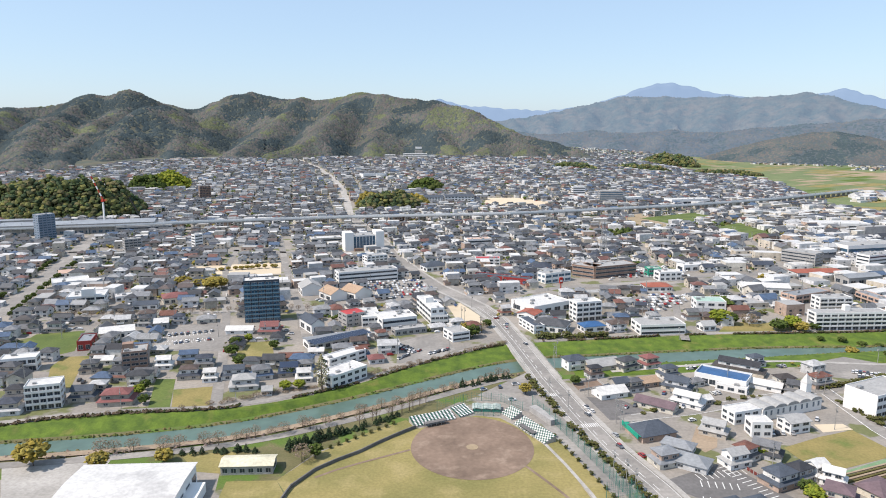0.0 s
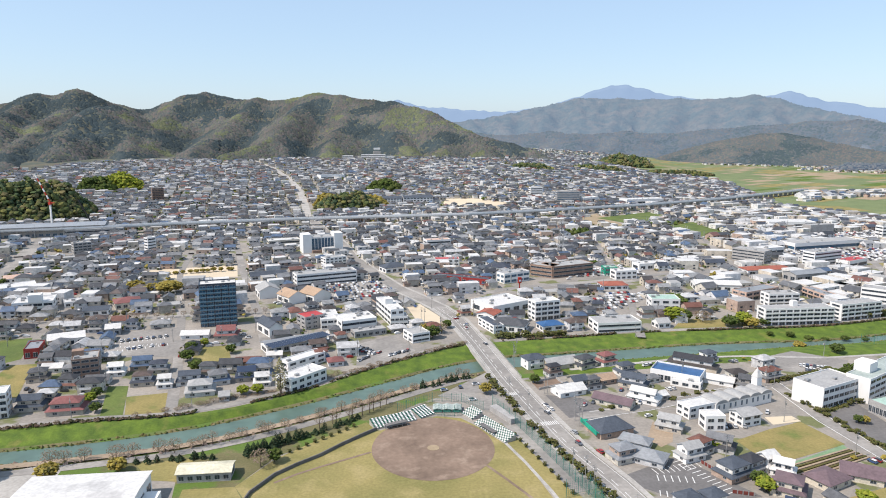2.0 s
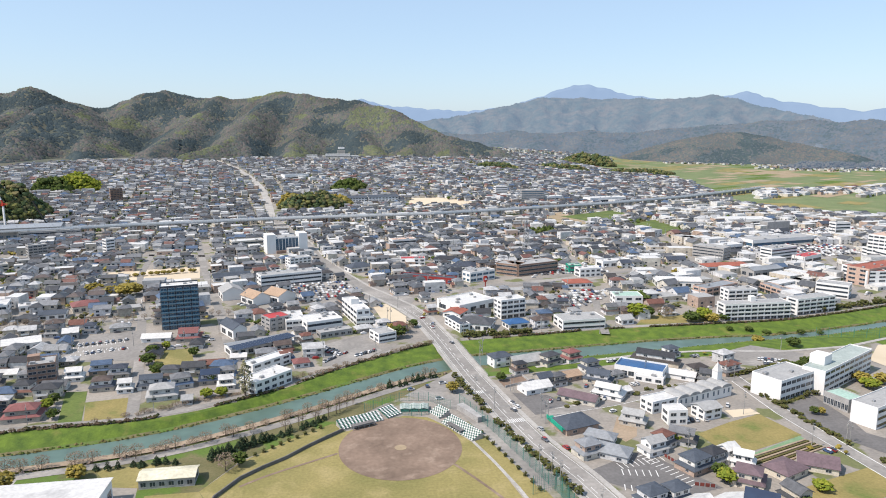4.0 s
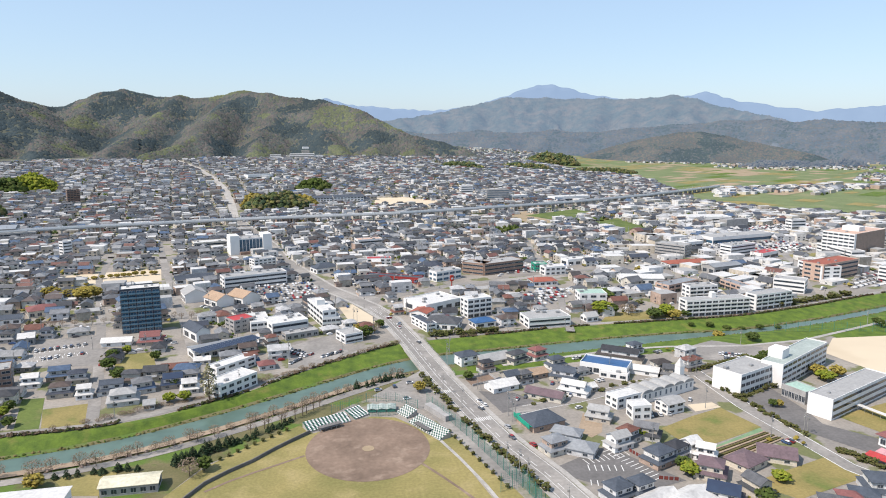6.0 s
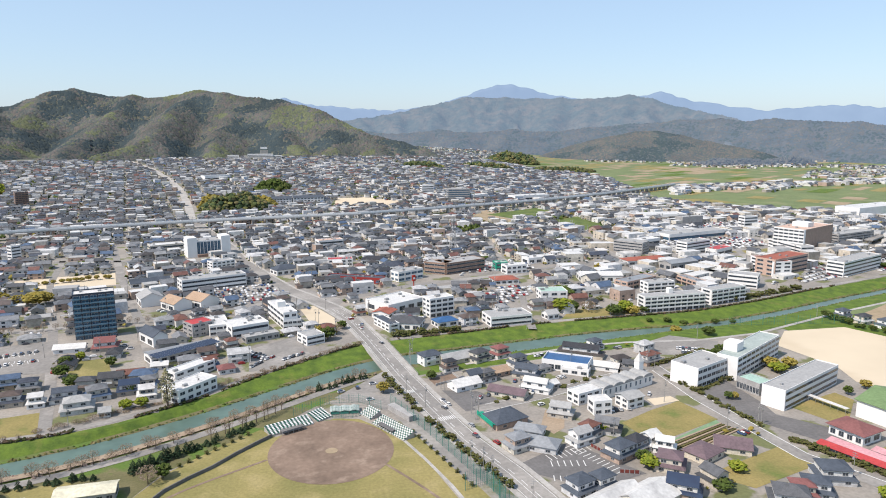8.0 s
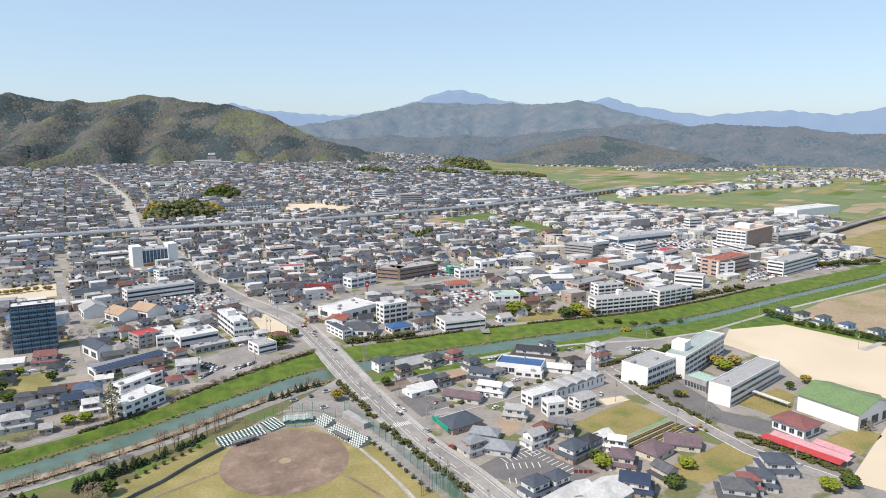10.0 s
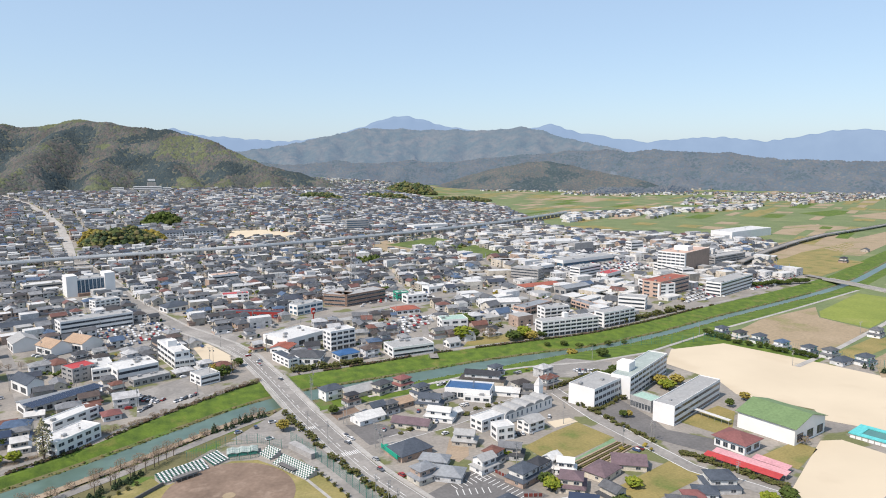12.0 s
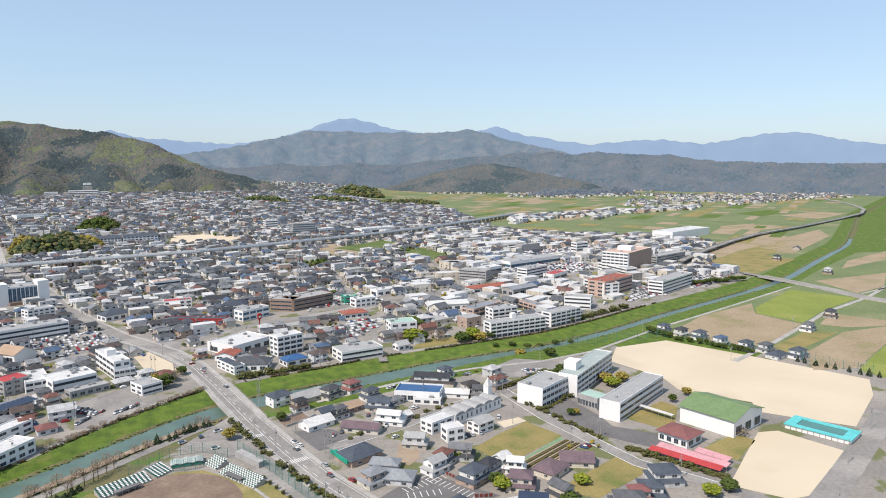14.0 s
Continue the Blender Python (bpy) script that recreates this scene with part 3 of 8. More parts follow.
# ---- building helpers ----
def add_box(vs, fs, x0, y0, z0, x1, y1, z1, bottom=False):
    n = len(vs)
    vs += [(x0, y0, z0), (x1, y0, z0), (x1, y1, z0), (x0, y1, z0), (x0, y0, z1), (x1, y0, z1), (x1, y1, z1), (x0, y1, z1)]
    fs += [(n, n + 1, n + 5, n + 4), (n + 1, n + 2, n + 6, n + 5), (n + 2, n + 3, n + 7, n + 6), (n + 3, n, n + 4, n + 7), (n + 4, n + 5, n + 6, n + 7)]
    if bottom:
        fs.append((n, n + 3, n + 2, n + 1))


def part(name, geo, material, parent, label="", slots=None):
    """One mesh under a thing or under a part; geo is (verts, faces) or a mesh to share."""
    if isinstance(geo, tuple):
        me = bpy.data.meshes.new(name)
        me.from_pydata(geo[0], [], geo[1])
        for m in material if isinstance(material, (list, tuple)) else [material]:
            me.materials.append(m)
        if slots:
            me.polygons.foreach_set("material_index", slots)
        me.update()
    else:
        me = geo
    ob = new(name, me)
    ob.parent = parent
    return tagged(ob, label)


def thing(name, label, category, x, y, rot=0, z=None, group=""):
    ob = new(name)
    ob.empty_display_size = 0.5
    ob.matrix_basis = pose(x, y, float(rise(x, y)) if z is None else z, 0, 0, rot)
    return tagged(ob, label, category, group)


def box_part(name, dims, material, parent, label=""):
    vs, fs = [], []
    add_box(vs, fs, *dims, bottom=True)
    return part(name, (vs, fs), material, parent, label)


TAKEN = []


def take(x, y, w, d, rot, margin=2.0):
    c, s = math.cos(radians(rot)), math.sin(radians(rot))
    TAKEN.append((x, y, c, s, w / 2 + margin, d / 2 + margin))


WINDOW_MESHES = {}


def window_mesh(w, h, glass):
    key = (round(w, 1), round(h, 1), glass.name)
    if key not in WINDOW_MESHES:
        me = bpy.data.meshes.new("window")
        vs, fs, t = [], [], 0.09
        for x0, z0, x1, z1 in ((-w / 2, 0, w / 2, t), (-w / 2, h - t, w / 2, h), (-w / 2, t, -w / 2 + t, h - t), (w / 2 - t, t, w / 2, h - t), (-t / 2, t, t / 2, h - t)):
            add_box(vs, fs, x0, -0.1, z0, x1, 0, z1, bottom=True)
        n = len(vs)
        vs += [(-w / 2 + t, -0.03, t), (w / 2 - t, -0.03, t), (w / 2 - t, -0.03, h - t), (-w / 2 + t, -0.03, h - t)]
        fs.append((n, n + 1, n + 2, n + 3))
        me.from_pydata(vs, [], fs)
        me.materials.append(M_FRAME)
        me.materials.append(glass)
        me.polygons.foreach_set("material_index", [0] * (len(fs) - 1) + [1])
        me.update()
        WINDOW_MESHES[key] = me
    return WINDOW_MESHES[key]


def openings(parent, w, d, h, floors, bays, face, style, glass, trim, base=0.9):
    """Windows, window bands or balconies on one face of a building; face is front, left, right or back."""
    run = w if face in ("front", "back") else d
    turn = {"front": 0, "right": 90, "back": 180, "left": -90}[face]
    off = d / 2 if face in ("front", "back") else w / 2
    fh, bw = h / floors, run / bays
    for f in range(floors):
        if style == "band":
            me = window_mesh(run - 1.2, fh * 0.45, glass)
            ob = part("window_band", me, None, parent)
            ob.matrix_basis = pose(0, 0, 0, 0, 0, turn) @ pose(0, -off, f * fh + base)
            continue
        for b in range(bays):
            u = -run / 2 + (b + 0.5) * bw
            m = pose(0, 0, 0, 0, 0, turn)
            if style == "balcony":
                ob = part("window", window_mesh(bw * 0.8, fh * 0.7, glass), None, parent)
                ob.matrix_basis = m @ pose(u, -off, f * fh + 0.2)
                if f:
                    vs, fs = [], []
                    add_box(vs, fs, -bw * 0.47, -1.3, -0.15, bw * 0.47, 0, 0, True)
                    add_box(vs, fs, -bw * 0.47, -1.3, 0, bw * 0.47, -1.18, 1.05, True)
                    ob = part("balcony", (vs, fs), trim, parent)
                    ob.matrix_basis = m @ pose(u, -off, f * fh)
            else:
                ww = bw * (0.62 if style == "windows" else 0.86)
                ob = part("window", window_mesh(ww, fh * 0.5, glass), None, parent)
                ob.matrix_basis = m @ pose(u, -off, f * fh + base)


def block(x, y, w, d, rot, h, label, floors=3, bays=6, side=3, wall=M_WHITE, roof=M_FLAT, style="windows", side_style="windows", glass=M_GLASS, name="office_building",
          category="building", parapet=0.5, tower=None, units=3, group="", faces="flr", trim=None):
    """A flat-roofed building: walls with a parapet, roof deck, openings floor by floor, stair tower and rooftop units."""
    b = thing(name, label, category, x, y, rot, group=group)
    take(x, y, w, d, rot)
    a, c, t = w / 2, d / 2, 0.25
    vs = [(-a, -c, 0), (a, -c, 0), (a, c, 0), (-a, c, 0), (-a, -c, h + parapet), (a, -c, h + parapet), (a, c, h + parapet), (-a, c, h + parapet)]
    vs += [(-a + t, -c + t, h + parapet), (a - t, -c + t, h + parapet), (a - t, c - t, h + parapet), (-a + t, c - t, h + parapet)]
    vs += [(px, py, h) for px, py, _ in vs[8:12]]
    fs = [(i, (i + 1) % 4, (i + 1) % 4 + 4, i + 4) for i in range(4)] + [(i + 4, (i + 1) % 4 + 4, (i + 1) % 4 + 8, i + 8) for i in range(4)]
    fs += [(i + 8, (i + 1) % 4 + 8, (i + 1) % 4 + 12, i + 12) for i in range(4)]
    part("wall", (vs, fs), wall, b)
    part("roof", (vs[12:16], [(0, 1, 2, 3)]), roof, b)
    trim = trim or wall
    if math.hypot(x, y) > 750 and floors < 6:
        style, side_style = ("band" if style != "balcony" else style), "band"
    if "f" in faces:
        openings(b, w, d, h, floors, bays, "front", style, glass, trim)
    if "l" in faces and side:
        openings(b, w, d, h, floors, side, "left", side_style, glass, trim)
    if "r" in faces and side:
        openings(b, w, d, h, floors, side, "right", side_style, glass, trim)
    rnd = random.Random(int(x * 7 + y * 13))
    if tower:
        u, v, tw, td, th = tower
        box_part("stair_tower", (u - tw / 2, v - td / 2, h, u + tw / 2, v + td / 2, h + th), wall, b)
    for _ in range(units):
        u, v, s = rnd.uniform(-a + 2, a - 2), rnd.uniform(-c + 2, c - 2), rnd.uniform(0.7, 1.5)
        box_part("rooftop_unit", (u - s, v - s * 0.7, h, u + s, v + s * 0.7, h + s), M_STEEL, b)
    return b


def gable_geo(w, d, eave, ridge, over=0.6, thick=0.2, along="x"):
    """Walls and roof of a gabled hall; the ridge runs along x or y."""
    if along == "y":
        (wv, wf), (rv, rf) = gable_geo(d, w, eave, ridge, over, thick)
        return ([(-y, x, z) for x, y, z in wv], wf), ([(-y, x, z) for x, y, z in rv], rf)
    a, c = w / 2, d / 2
    wv = [(-a, -c, 0), (a, -c, 0), (a, c, 0), (-a, c, 0), (-a, -c, eave), (a, -c, eave), (a, c, eave), (-a, c, eave), (-a, 0, ridge - 0.05), (a, 0, ridge - 0.05)]
    wf = [(0, 1, 5, 4), (1, 2, 6, 9, 5), (2, 3, 7, 6), (3, 0, 4, 8, 7)]
    ao, co = a + over, c + over
    ze = eave - (ridge - eave) * over / c
    rv = [(-ao, -co, ze), (ao, -co, ze), (ao, 0, ridge), (-ao, 0, ridge), (-ao, co, ze), (ao, co, ze)]
    rv += [(px, py, pz + thick) for px, py, pz in rv]
    rf = [(0, 1, 2, 3), (3, 2, 5, 4), (6, 7, 8, 9), (9, 8, 11, 10), (0, 1, 7, 6), (4, 5, 11, 10), (0, 3, 9, 6), (3, 4, 10, 9), (1, 2, 8, 7), (2, 5, 11, 8)]
    return (wv, wf), (rv, rf)


def hip_geo(w, d, eave, ridge, over=0.6, thick=0.18):
    a, c = w / 2, d / 2
    wv, wf = [], []
    add_box(wv, wf, -a, -c, 0, a, c, eave)
    ao, co = a + over, c + over
    r = max(ao - co, 0.3)
    rv = [(-ao, -co, eave - 0.1), (ao, -co, eave - 0.1), (ao, co, eave - 0.1), (-ao, co, eave - 0.1), (-ao, -co, eave - 0.1 + thick), (ao, -co, eave - 0.1 + thick), (ao, co, eave - 0.1 + thick),
          (-ao, co, eave - 0.1 + thick), (-r, 0, ridge), (r, 0, ridge)]
    rf = [(0, 1, 5, 4), (1, 2, 6, 5), (2, 3, 7, 6), (3, 0, 4, 7), (4, 5, 9, 8), (5, 6, 9), (6, 7, 8, 9), (7, 4, 8)]
    return (wv, wf), (rv, rf)


def hall(x, y, w, d, rot, eave, ridge, label, wall=M_WHITE, roof=M_GREYROOF, along="x", hip=False, floors=1, bays=5, side=2, name="hall", category="building", style="windows", glass=M_GLASS, over=0.6, group=""):
    """A pitched-roof hall or large house."""
    b = thing(name, label, category, x, y, rot, group=group)
    take(x, y, w, d, rot)
    wg, rg = hip_geo(w, d, eave, ridge, over) if hip else gable_geo(w, d, eave, ridge, over, along=along)
    part("wall", wg, wall, b)
    part("roof", rg, roof, b)
    if bays:
        openings(b, w, d, eave, floors, bays, "front", style, glass, wall)
    if side:
        openings(b, w, d, eave, floors, side, "left", "windows", glass, wall)
        openings(b, w, d, eave, floors, side, "right", "windows", glass, wall)
    return b


HOUSES = {}


def house(x, y, w, d, rot, label, roof=M_TILE, wall=M_RENDER, hip=True, floors=2, lean=1, group="", z=None):
    """A tiled Japanese house: upper storey, roof, lower lean-to roof, windows and a door; alike ones share their meshes."""
    key = (round(w), round(d), roof.name, wall.name, hip, floors, lean)
    take(x, y, w, d, rot, 1.0)
    m = pose(x, y, float(rise(x, y)) if z is None else z, 0, 0, rot)
    if key in HOUSES:
        h = copy_thing(HOUSES[key], m)
        return tagged(h, label)
    w, d = round(w), round(d)
    b = thing("house", label, "house", x, y, rot, group=group or "houses of the town")
    HOUSES[key] = b
    eave = 3.0 * floors
    uw, ud = (w, d) if floors == 1 or not lean else (w * 0.78, d * 0.78)
    wg, rg = hip_geo(uw, ud, eave, eave + ud * 0.27) if hip else gable_geo(uw, ud, eave, eave + ud * 0.26)
    part("wall", wg, wall, b)
    part("roof", rg, roof, b)
    if floors > 1 and lean:
        vs, fs = [], []
        add_box(vs, fs, -w / 2, -d / 2, 0, w / 2, d / 2, 2.7)
        part("lower_wall", (vs, fs), wall, b)
        a, c, i, k, o = w / 2, d / 2, uw / 2, ud / 2, 0.55
        rv = [(-a - o, -c - o, 2.6), (a + o, -c - o, 2.6), (a + o, c + o, 2.6), (-a - o, c + o, 2.6), (-i, -k, 3.6), (i, -k, 3.6), (i, k, 3.6), (-i, k, 3.6)]
        part("lower_roof", (rv, [(0, 1, 5, 4), (1, 2, 6, 5), (2, 3, 7, 6), (3, 0, 4, 7)]), roof, b)
    if floors > 1 and not lean:
        vs, fs = [], []
        add_box(vs, fs, -w * 0.36, -d / 2 - 1.2, 2.85, w * 0.1, -d / 2, 3.0, True)
        for q in ((-w * 0.36, -d / 2 - 1.2, w * 0.1, -d / 2 - 1.1), (-w * 0.36, -d / 2 - 1.1, -w * 0.36 + 0.1, -d / 2), (w * 0.1 - 0.1, -d / 2 - 1.1, w * 0.1, -d / 2)):
            add_box(vs, fs, q[0], q[1], 3.0, q[2], q[3], 3.95, True)
        part("balcony", (vs, fs), M_WHITE, b)
    for f in range(floors):
        ww, dd = (w, d) if f == 0 else (uw, ud)
        for u in (-0.25, 0.25):
            ob = part("window", window_mesh(2.2, 1.3, M_GLASS), None, b)
            ob.matrix_basis = pose(ww * u, -dd / 2, f * 3.0 + (0.8 if f == 0 else 0.9))
        for turn in (90, -90):
            ob = part("window", window_mesh(1.6, 1.1, M_GLASS), None, b)
            ob.matrix_basis = pose(0, 0, 0, 0, 0, turn) @ pose(dd * 0.15, -ww / 2, f * 3.0 + 1.0)
    return b


# ---- plants ----
PHI = (1 + 5 ** 0.5) / 2
ICO_V = [Vector(v).normalized() for v in ((-1, PHI, 0), (1, PHI, 0), (-1, -PHI, 0), (1, -PHI, 0), (0, -1, PHI), (0, 1, PHI), (0, -1, -PHI), (0, 1, -PHI), (PHI, 0, -1), (PHI, 0, 1), (-PHI, 0, -1), (-PHI, 0, 1))]
ICO_F = ((0, 11, 5), (0, 5, 1), (0, 1, 7), (0, 7, 10), (0, 10, 11), (1, 5, 9), (5, 11, 4), (11, 10, 2), (10, 7, 6), (7, 1, 8), (3, 9, 4), (3, 4, 2), (3, 2, 6), (3, 6, 8), (3, 8, 9), (4, 9, 5), (2, 4, 11), (6, 2, 10), (8, 6, 7), (9, 8, 1))


def add_clump(vs, fs, rnd, x, y, z, r, flat=0.8, rough=0.35, full=False):
    """An uneven tuft of leaves; full gives it more faces."""
    n = len(vs)
    if not full:
        a0, t0 = rnd.uniform(0, 1.57), rnd.uniform(-0.4, 0.4)
        for i in range(4):
            a, k = a0 + i * 1.5708, r * 1.15 * (1 + rnd.uniform(-rough, rough))
            vs.append((x + math.cos(a) * k, y + math.sin(a) * k, z + math.sin(a + t0) * t0 * k * flat))
        k = r * (1 + rnd.uniform(-rough, rough)) * flat
        vs += [(x + t0 * r, y + t0 * r * 0.5, z + k), (x - t0 * r, y - t0 * r * 0.5, z - k)]
        fs += [(n + i, n + (i + 1) % 4, n + 4) for i in range(4)] + [(n + (i + 1) % 4, n + i, n + 5) for i in range(4)]
        return
    for v in ICO_V:
        k = r * (1 + rnd.uniform(-rough, rough))
        vs.append((x + v.x * k, y + v.y * k, z + v.z * k * flat))
    fs += [(a + n, b + n, c + n) for a, b, c in ICO_F]


def trunk_geo(h, r, limbs, rnd):
    vs, fs = [], []

    def taper(p, q, r0, r1):
        n = len(vs)
        for c, rr in ((p, r0), (q, r1)):
            vs.extend((c[0] + rr * math.cos(a * math.tau / 6), c[1] + rr * math.sin(a * math.tau / 6), c[2]) for a in range(6))
        fs.extend((n + a, n + (a + 1) % 6, n + 6 + (a + 1) % 6, n + 6 + a) for a in range(6))

    taper((0, 0, 0), (0, 0, h * 0.85), r, r * 0.3)
    for i in range(limbs):
        a, z0 = i * 2.4 + rnd.random(), h * rnd.uniform(0.3, 0.6)
        l = h * rnd.uniform(0.25, 0.45)
        taper((0, 0, z0), (l * math.cos(a), l * math.sin(a), z0 + l * 0.9), r * 0.45, r * 0.12)
    return vs, fs


TREES = {}


def tree(kind, x, y, h, spread, label, group="", variant=0, z=None):
    """kind: round, conifer, bare, poplar or shrub. A tapered trunk with limbs and a crown of many uneven leaf clumps."""
    leaf = {"round": M_LEAF, "lime": M_LIME, "ochre": M_OCHRE, "conifer": M_DARKLEAF, "bare": M_TWIG, "poplar": M_PALETWIG, "shrub": M_HEDGE}[kind]
    key = (kind, round(h), round(spread), variant)
    z = float(ground_z(x, y)) if z is None else z
    rnd = random.Random(int(x * 31 + y * 17))
    m = pose(x, y, z, 0, 0, rnd.uniform(0, 360))
    if key in TREES:
        return tagged(copy_thing(TREES[key], m), label)
    h, spread = round(h), round(spread)
    t = thing("shrub" if kind == "shrub" else "tree", label, "shrub" if kind == "shrub" else "tree", x, y, 0, z, group)
    TREES[key] = t
    part("trunk", trunk_geo(h, max(0.12, h * 0.025), 5, rnd), M_BARK, t)
    vs, fs = [], []
    n = {"conifer": 70, "shrub": 40, "bare": 300, "poplar": 260}.get(kind, 150)
    for i in range(n):
        s = (i + 0.5) / n
        a = i * 2.39996 + rnd.uniform(-0.5, 0.5)
        if kind == "conifer":
            zz, rr = h * (0.12 + 0.88 * s), spread / 2 * (1 - s) ** 0.8 * rnd.uniform(0.5, 1)
            size = spread * 0.14 * (1.15 - s)
        elif kind == "poplar":
            zz, rr = h * (0.15 + 0.85 * s), spread / 2 * math.sin(math.pi * min(1, s * 0.9 + 0.12)) * rnd.uniform(0.4, 1)
            size = spread * 0.055 * rnd.uniform(0.6, 1.2)
        elif kind == "shrub":
            zz, rr = h * (0.15 + 0.7 * rnd.random()), spread / 2 * math.sqrt(rnd.random()) * 0.85
            size = spread * 0.14 * rnd.uniform(0.7, 1.2)
        else:
            el = math.asin(2 * s - 1)
            k = rnd.uniform(0.55, 1.0)
            zz, rr = h * 0.62 + h * 0.36 * math.sin(el) * k, spread / 2 * math.cos(el) * k
            size = spread * (0.085 if kind != "bare" else 0.024) * rnd.uniform(0.6, 1.4)
        add_clump(vs, fs, rnd, rr * math.cos(a), rr * math.sin(a), zz, size)
    part("crown", (vs, fs), leaf, t)
    return t


def tree_row(kind, x0, y0, x1, y1, n, h, spread, label, group, wobble=1.2, skip=0.0):
    rnd = random.Random(int(x0 * 3 + y0))
    for i in range(n):
        if rnd.random() < skip:
            continue
        s = (i + rnd.uniform(-0.2, 0.2)) / max(n - 1, 1)
        tree(kind, x0 + (x1 - x0) * s + rnd.uniform(-wobble, wobble), y0 + (y1 - y0) * s + rnd.uniform(-wobble, wobble), h + rnd.choice((-1, 0, 0, 1)), spread + rnd.choice((0, 0, 1)), label, group, rnd.randrange(2))


def grove(name, x, y, rx, ry, top, n, size, label, rot=0, colours=None, seed=1):
    """A wooded knoll or copse: many joined crowns over a low mound."""
    rnd = random.Random(seed)
    n, size = int(n * 2.8), size * 0.58
    vs, fs = [], []
    c, s = math.cos(radians(rot)), math.sin(radians(rot))
    for _ in range(n):
        a, q = rnd.uniform(0, math.tau), math.sqrt(rnd.random())
        u, v = rx * q * math.cos(a), ry * q * math.sin(a)
        px, py = x + u * c - v * s, y + u * s + v * c
        hh = top * min(1.0, 2.2 * (1 - q)) ** 0.7 * (0.8 + 0.35 * noise.noise(Vector((px / 22, py / 22, seed)))) * rnd.uniform(0.7, 1.05)
        r = size * rnd.uniform(0.45, 1.5)
        z0 = float(rise(px, py))
        add_clump(vs, fs, rnd, px, py, z0 + hh + r * 0.3, r, 0.9, 0.36, True)
        if hh > r * 1.5:
            add_clump(vs, fs, rnd, px + rnd.uniform(-2, 2), py - rnd.uniform(0, 2), z0 + hh * 0.5, r, 1.0)
    ob = mesh_object(name, vs, fs, colours or M_WOODS)
    take(x, y, rx * 1.8, ry * 1.8, rot, 0)
    return tagged(ob, label, "woods", kind="stuff")


# ---- vehicles ----
CAR_PARTS = []


def loft(sections):
    """Skin over cross-sections along x: each (x, half width, z0, z1)."""
    vs, fs = [], []
    for x, hw, z0, z1 in sections:
        vs += [(x, -hw, z0), (x, hw, z0), (x, hw * 0.92, z1), (x, -hw * 0.92, z1)]
    for i in range(len(sections) - 1):
        n = 4 * i
        fs += [(n + k, n + (k + 1) % 4, n + 4 + (k + 1) % 4, n + 4 + k) for k in range(4)]
    fs += [(3, 2, 1, 0), tuple(len(vs) - 4 + k for k in range(4))]
    return vs, fs


def car(x, y, rot, label="small passenger car parked on asphalt", z=0.1, group="cars"):
    m = pose(x, y, z, 0, 0, rot)
    if CAR_PARTS:
        return tagged(copy_thing(CAR_PARTS[0], m), label)
    c = thing("car", label, "car", x, y, rot, z, group)
    CAR_PARTS.append(c)
    part("body", loft([(-2.1, 0.75, 0.35, 0.8), (-2.0, 0.84, 0.28, 0.95), (-0.9, 0.86, 0.25, 1.0), (0.9, 0.86, 0.25, 0.98), (1.9, 0.83, 0.28, 0.85), (2.1, 0.72, 0.35, 0.7)]), M_CAR, c)
    part("cabin_glass", loft([(-1.85, 0.76, 0.93, 0.97), (-1.45, 0.76, 0.95, 1.45), (0.35, 0.76, 0.95, 1.46), (1.15, 0.76, 0.93, 0.97)]), M_GLASS, c)
    part("roof", loft([(-1.5, 0.69, 1.43, 1.47), (-1.3, 0.70, 1.43, 1.52), (0.2, 0.70, 1.43, 1.53), (0.42, 0.68, 1.43, 1.47)]), M_CAR, c)
    vs = [(0.31 * math.cos(a * math.tau / 10), sy, 0.31 + 0.31 * math.sin(a * math.tau / 10)) for sy in (-0.1, 0.1) for a in range(10)]
    fs = [(a, (a + 1) % 10, 10 + (a + 1) % 10, 10 + a) for a in range(10)] + [tuple(range(9, -1, -1)), tuple(range(10, 20))]
    wheel = None
    for wx in (-1.3, 1.3):
        for wy in (-0.78, 0.78):
            wheel = part("wheel", wheel.data if wheel else (vs, fs), M_TYRE, c)
            wheel.location = (wx, wy, 0)
    return c


def car_row(x0, y0, x1, y1, n, rot, fill=0.75, z=0.1):
    rnd = random.Random(int(x0 * 5 + y0 * 3 + n))
    for i in range(n):
        if rnd.random() < fill:
            s = i / max(n - 1, 1)
            car(x0 + (x1 - x0) * s, y0 + (y1 - y0) * s, rot + rnd.choice((0, 180)) + rnd.uniform(-3, 3), z=z)


def utility_pole(x, y, h=12, rot=0):
    key = ("pole", round(h))
    m = pose(x, y, float(rise(x, y)), 0, 0, rot)
    if key in TREES:
        return copy_thing(TREES[key], m)
    p = thing("utility_pole", "tall grey concrete utility pole with steel crossarms", "utility pole", x, y, rot, group="utility poles")
    TREES[key] = p
    part("pole", trunk_geo(h / 0.85, 0.2, 0, random.Random(1)), M_POLE, p)
    for zz in (h - 0.6, h - 1.6):
        box_part("crossarm", (-1.1, -0.06, zz, 1.1, 0.06, zz + 0.12), M_STEEL, p)
    box_part("transformer", (0.2, -0.3, h - 3.4, 0.8, 0.3, h - 2.4), M_POLE, p)
    return p


NOBUILD, LANES = [], []


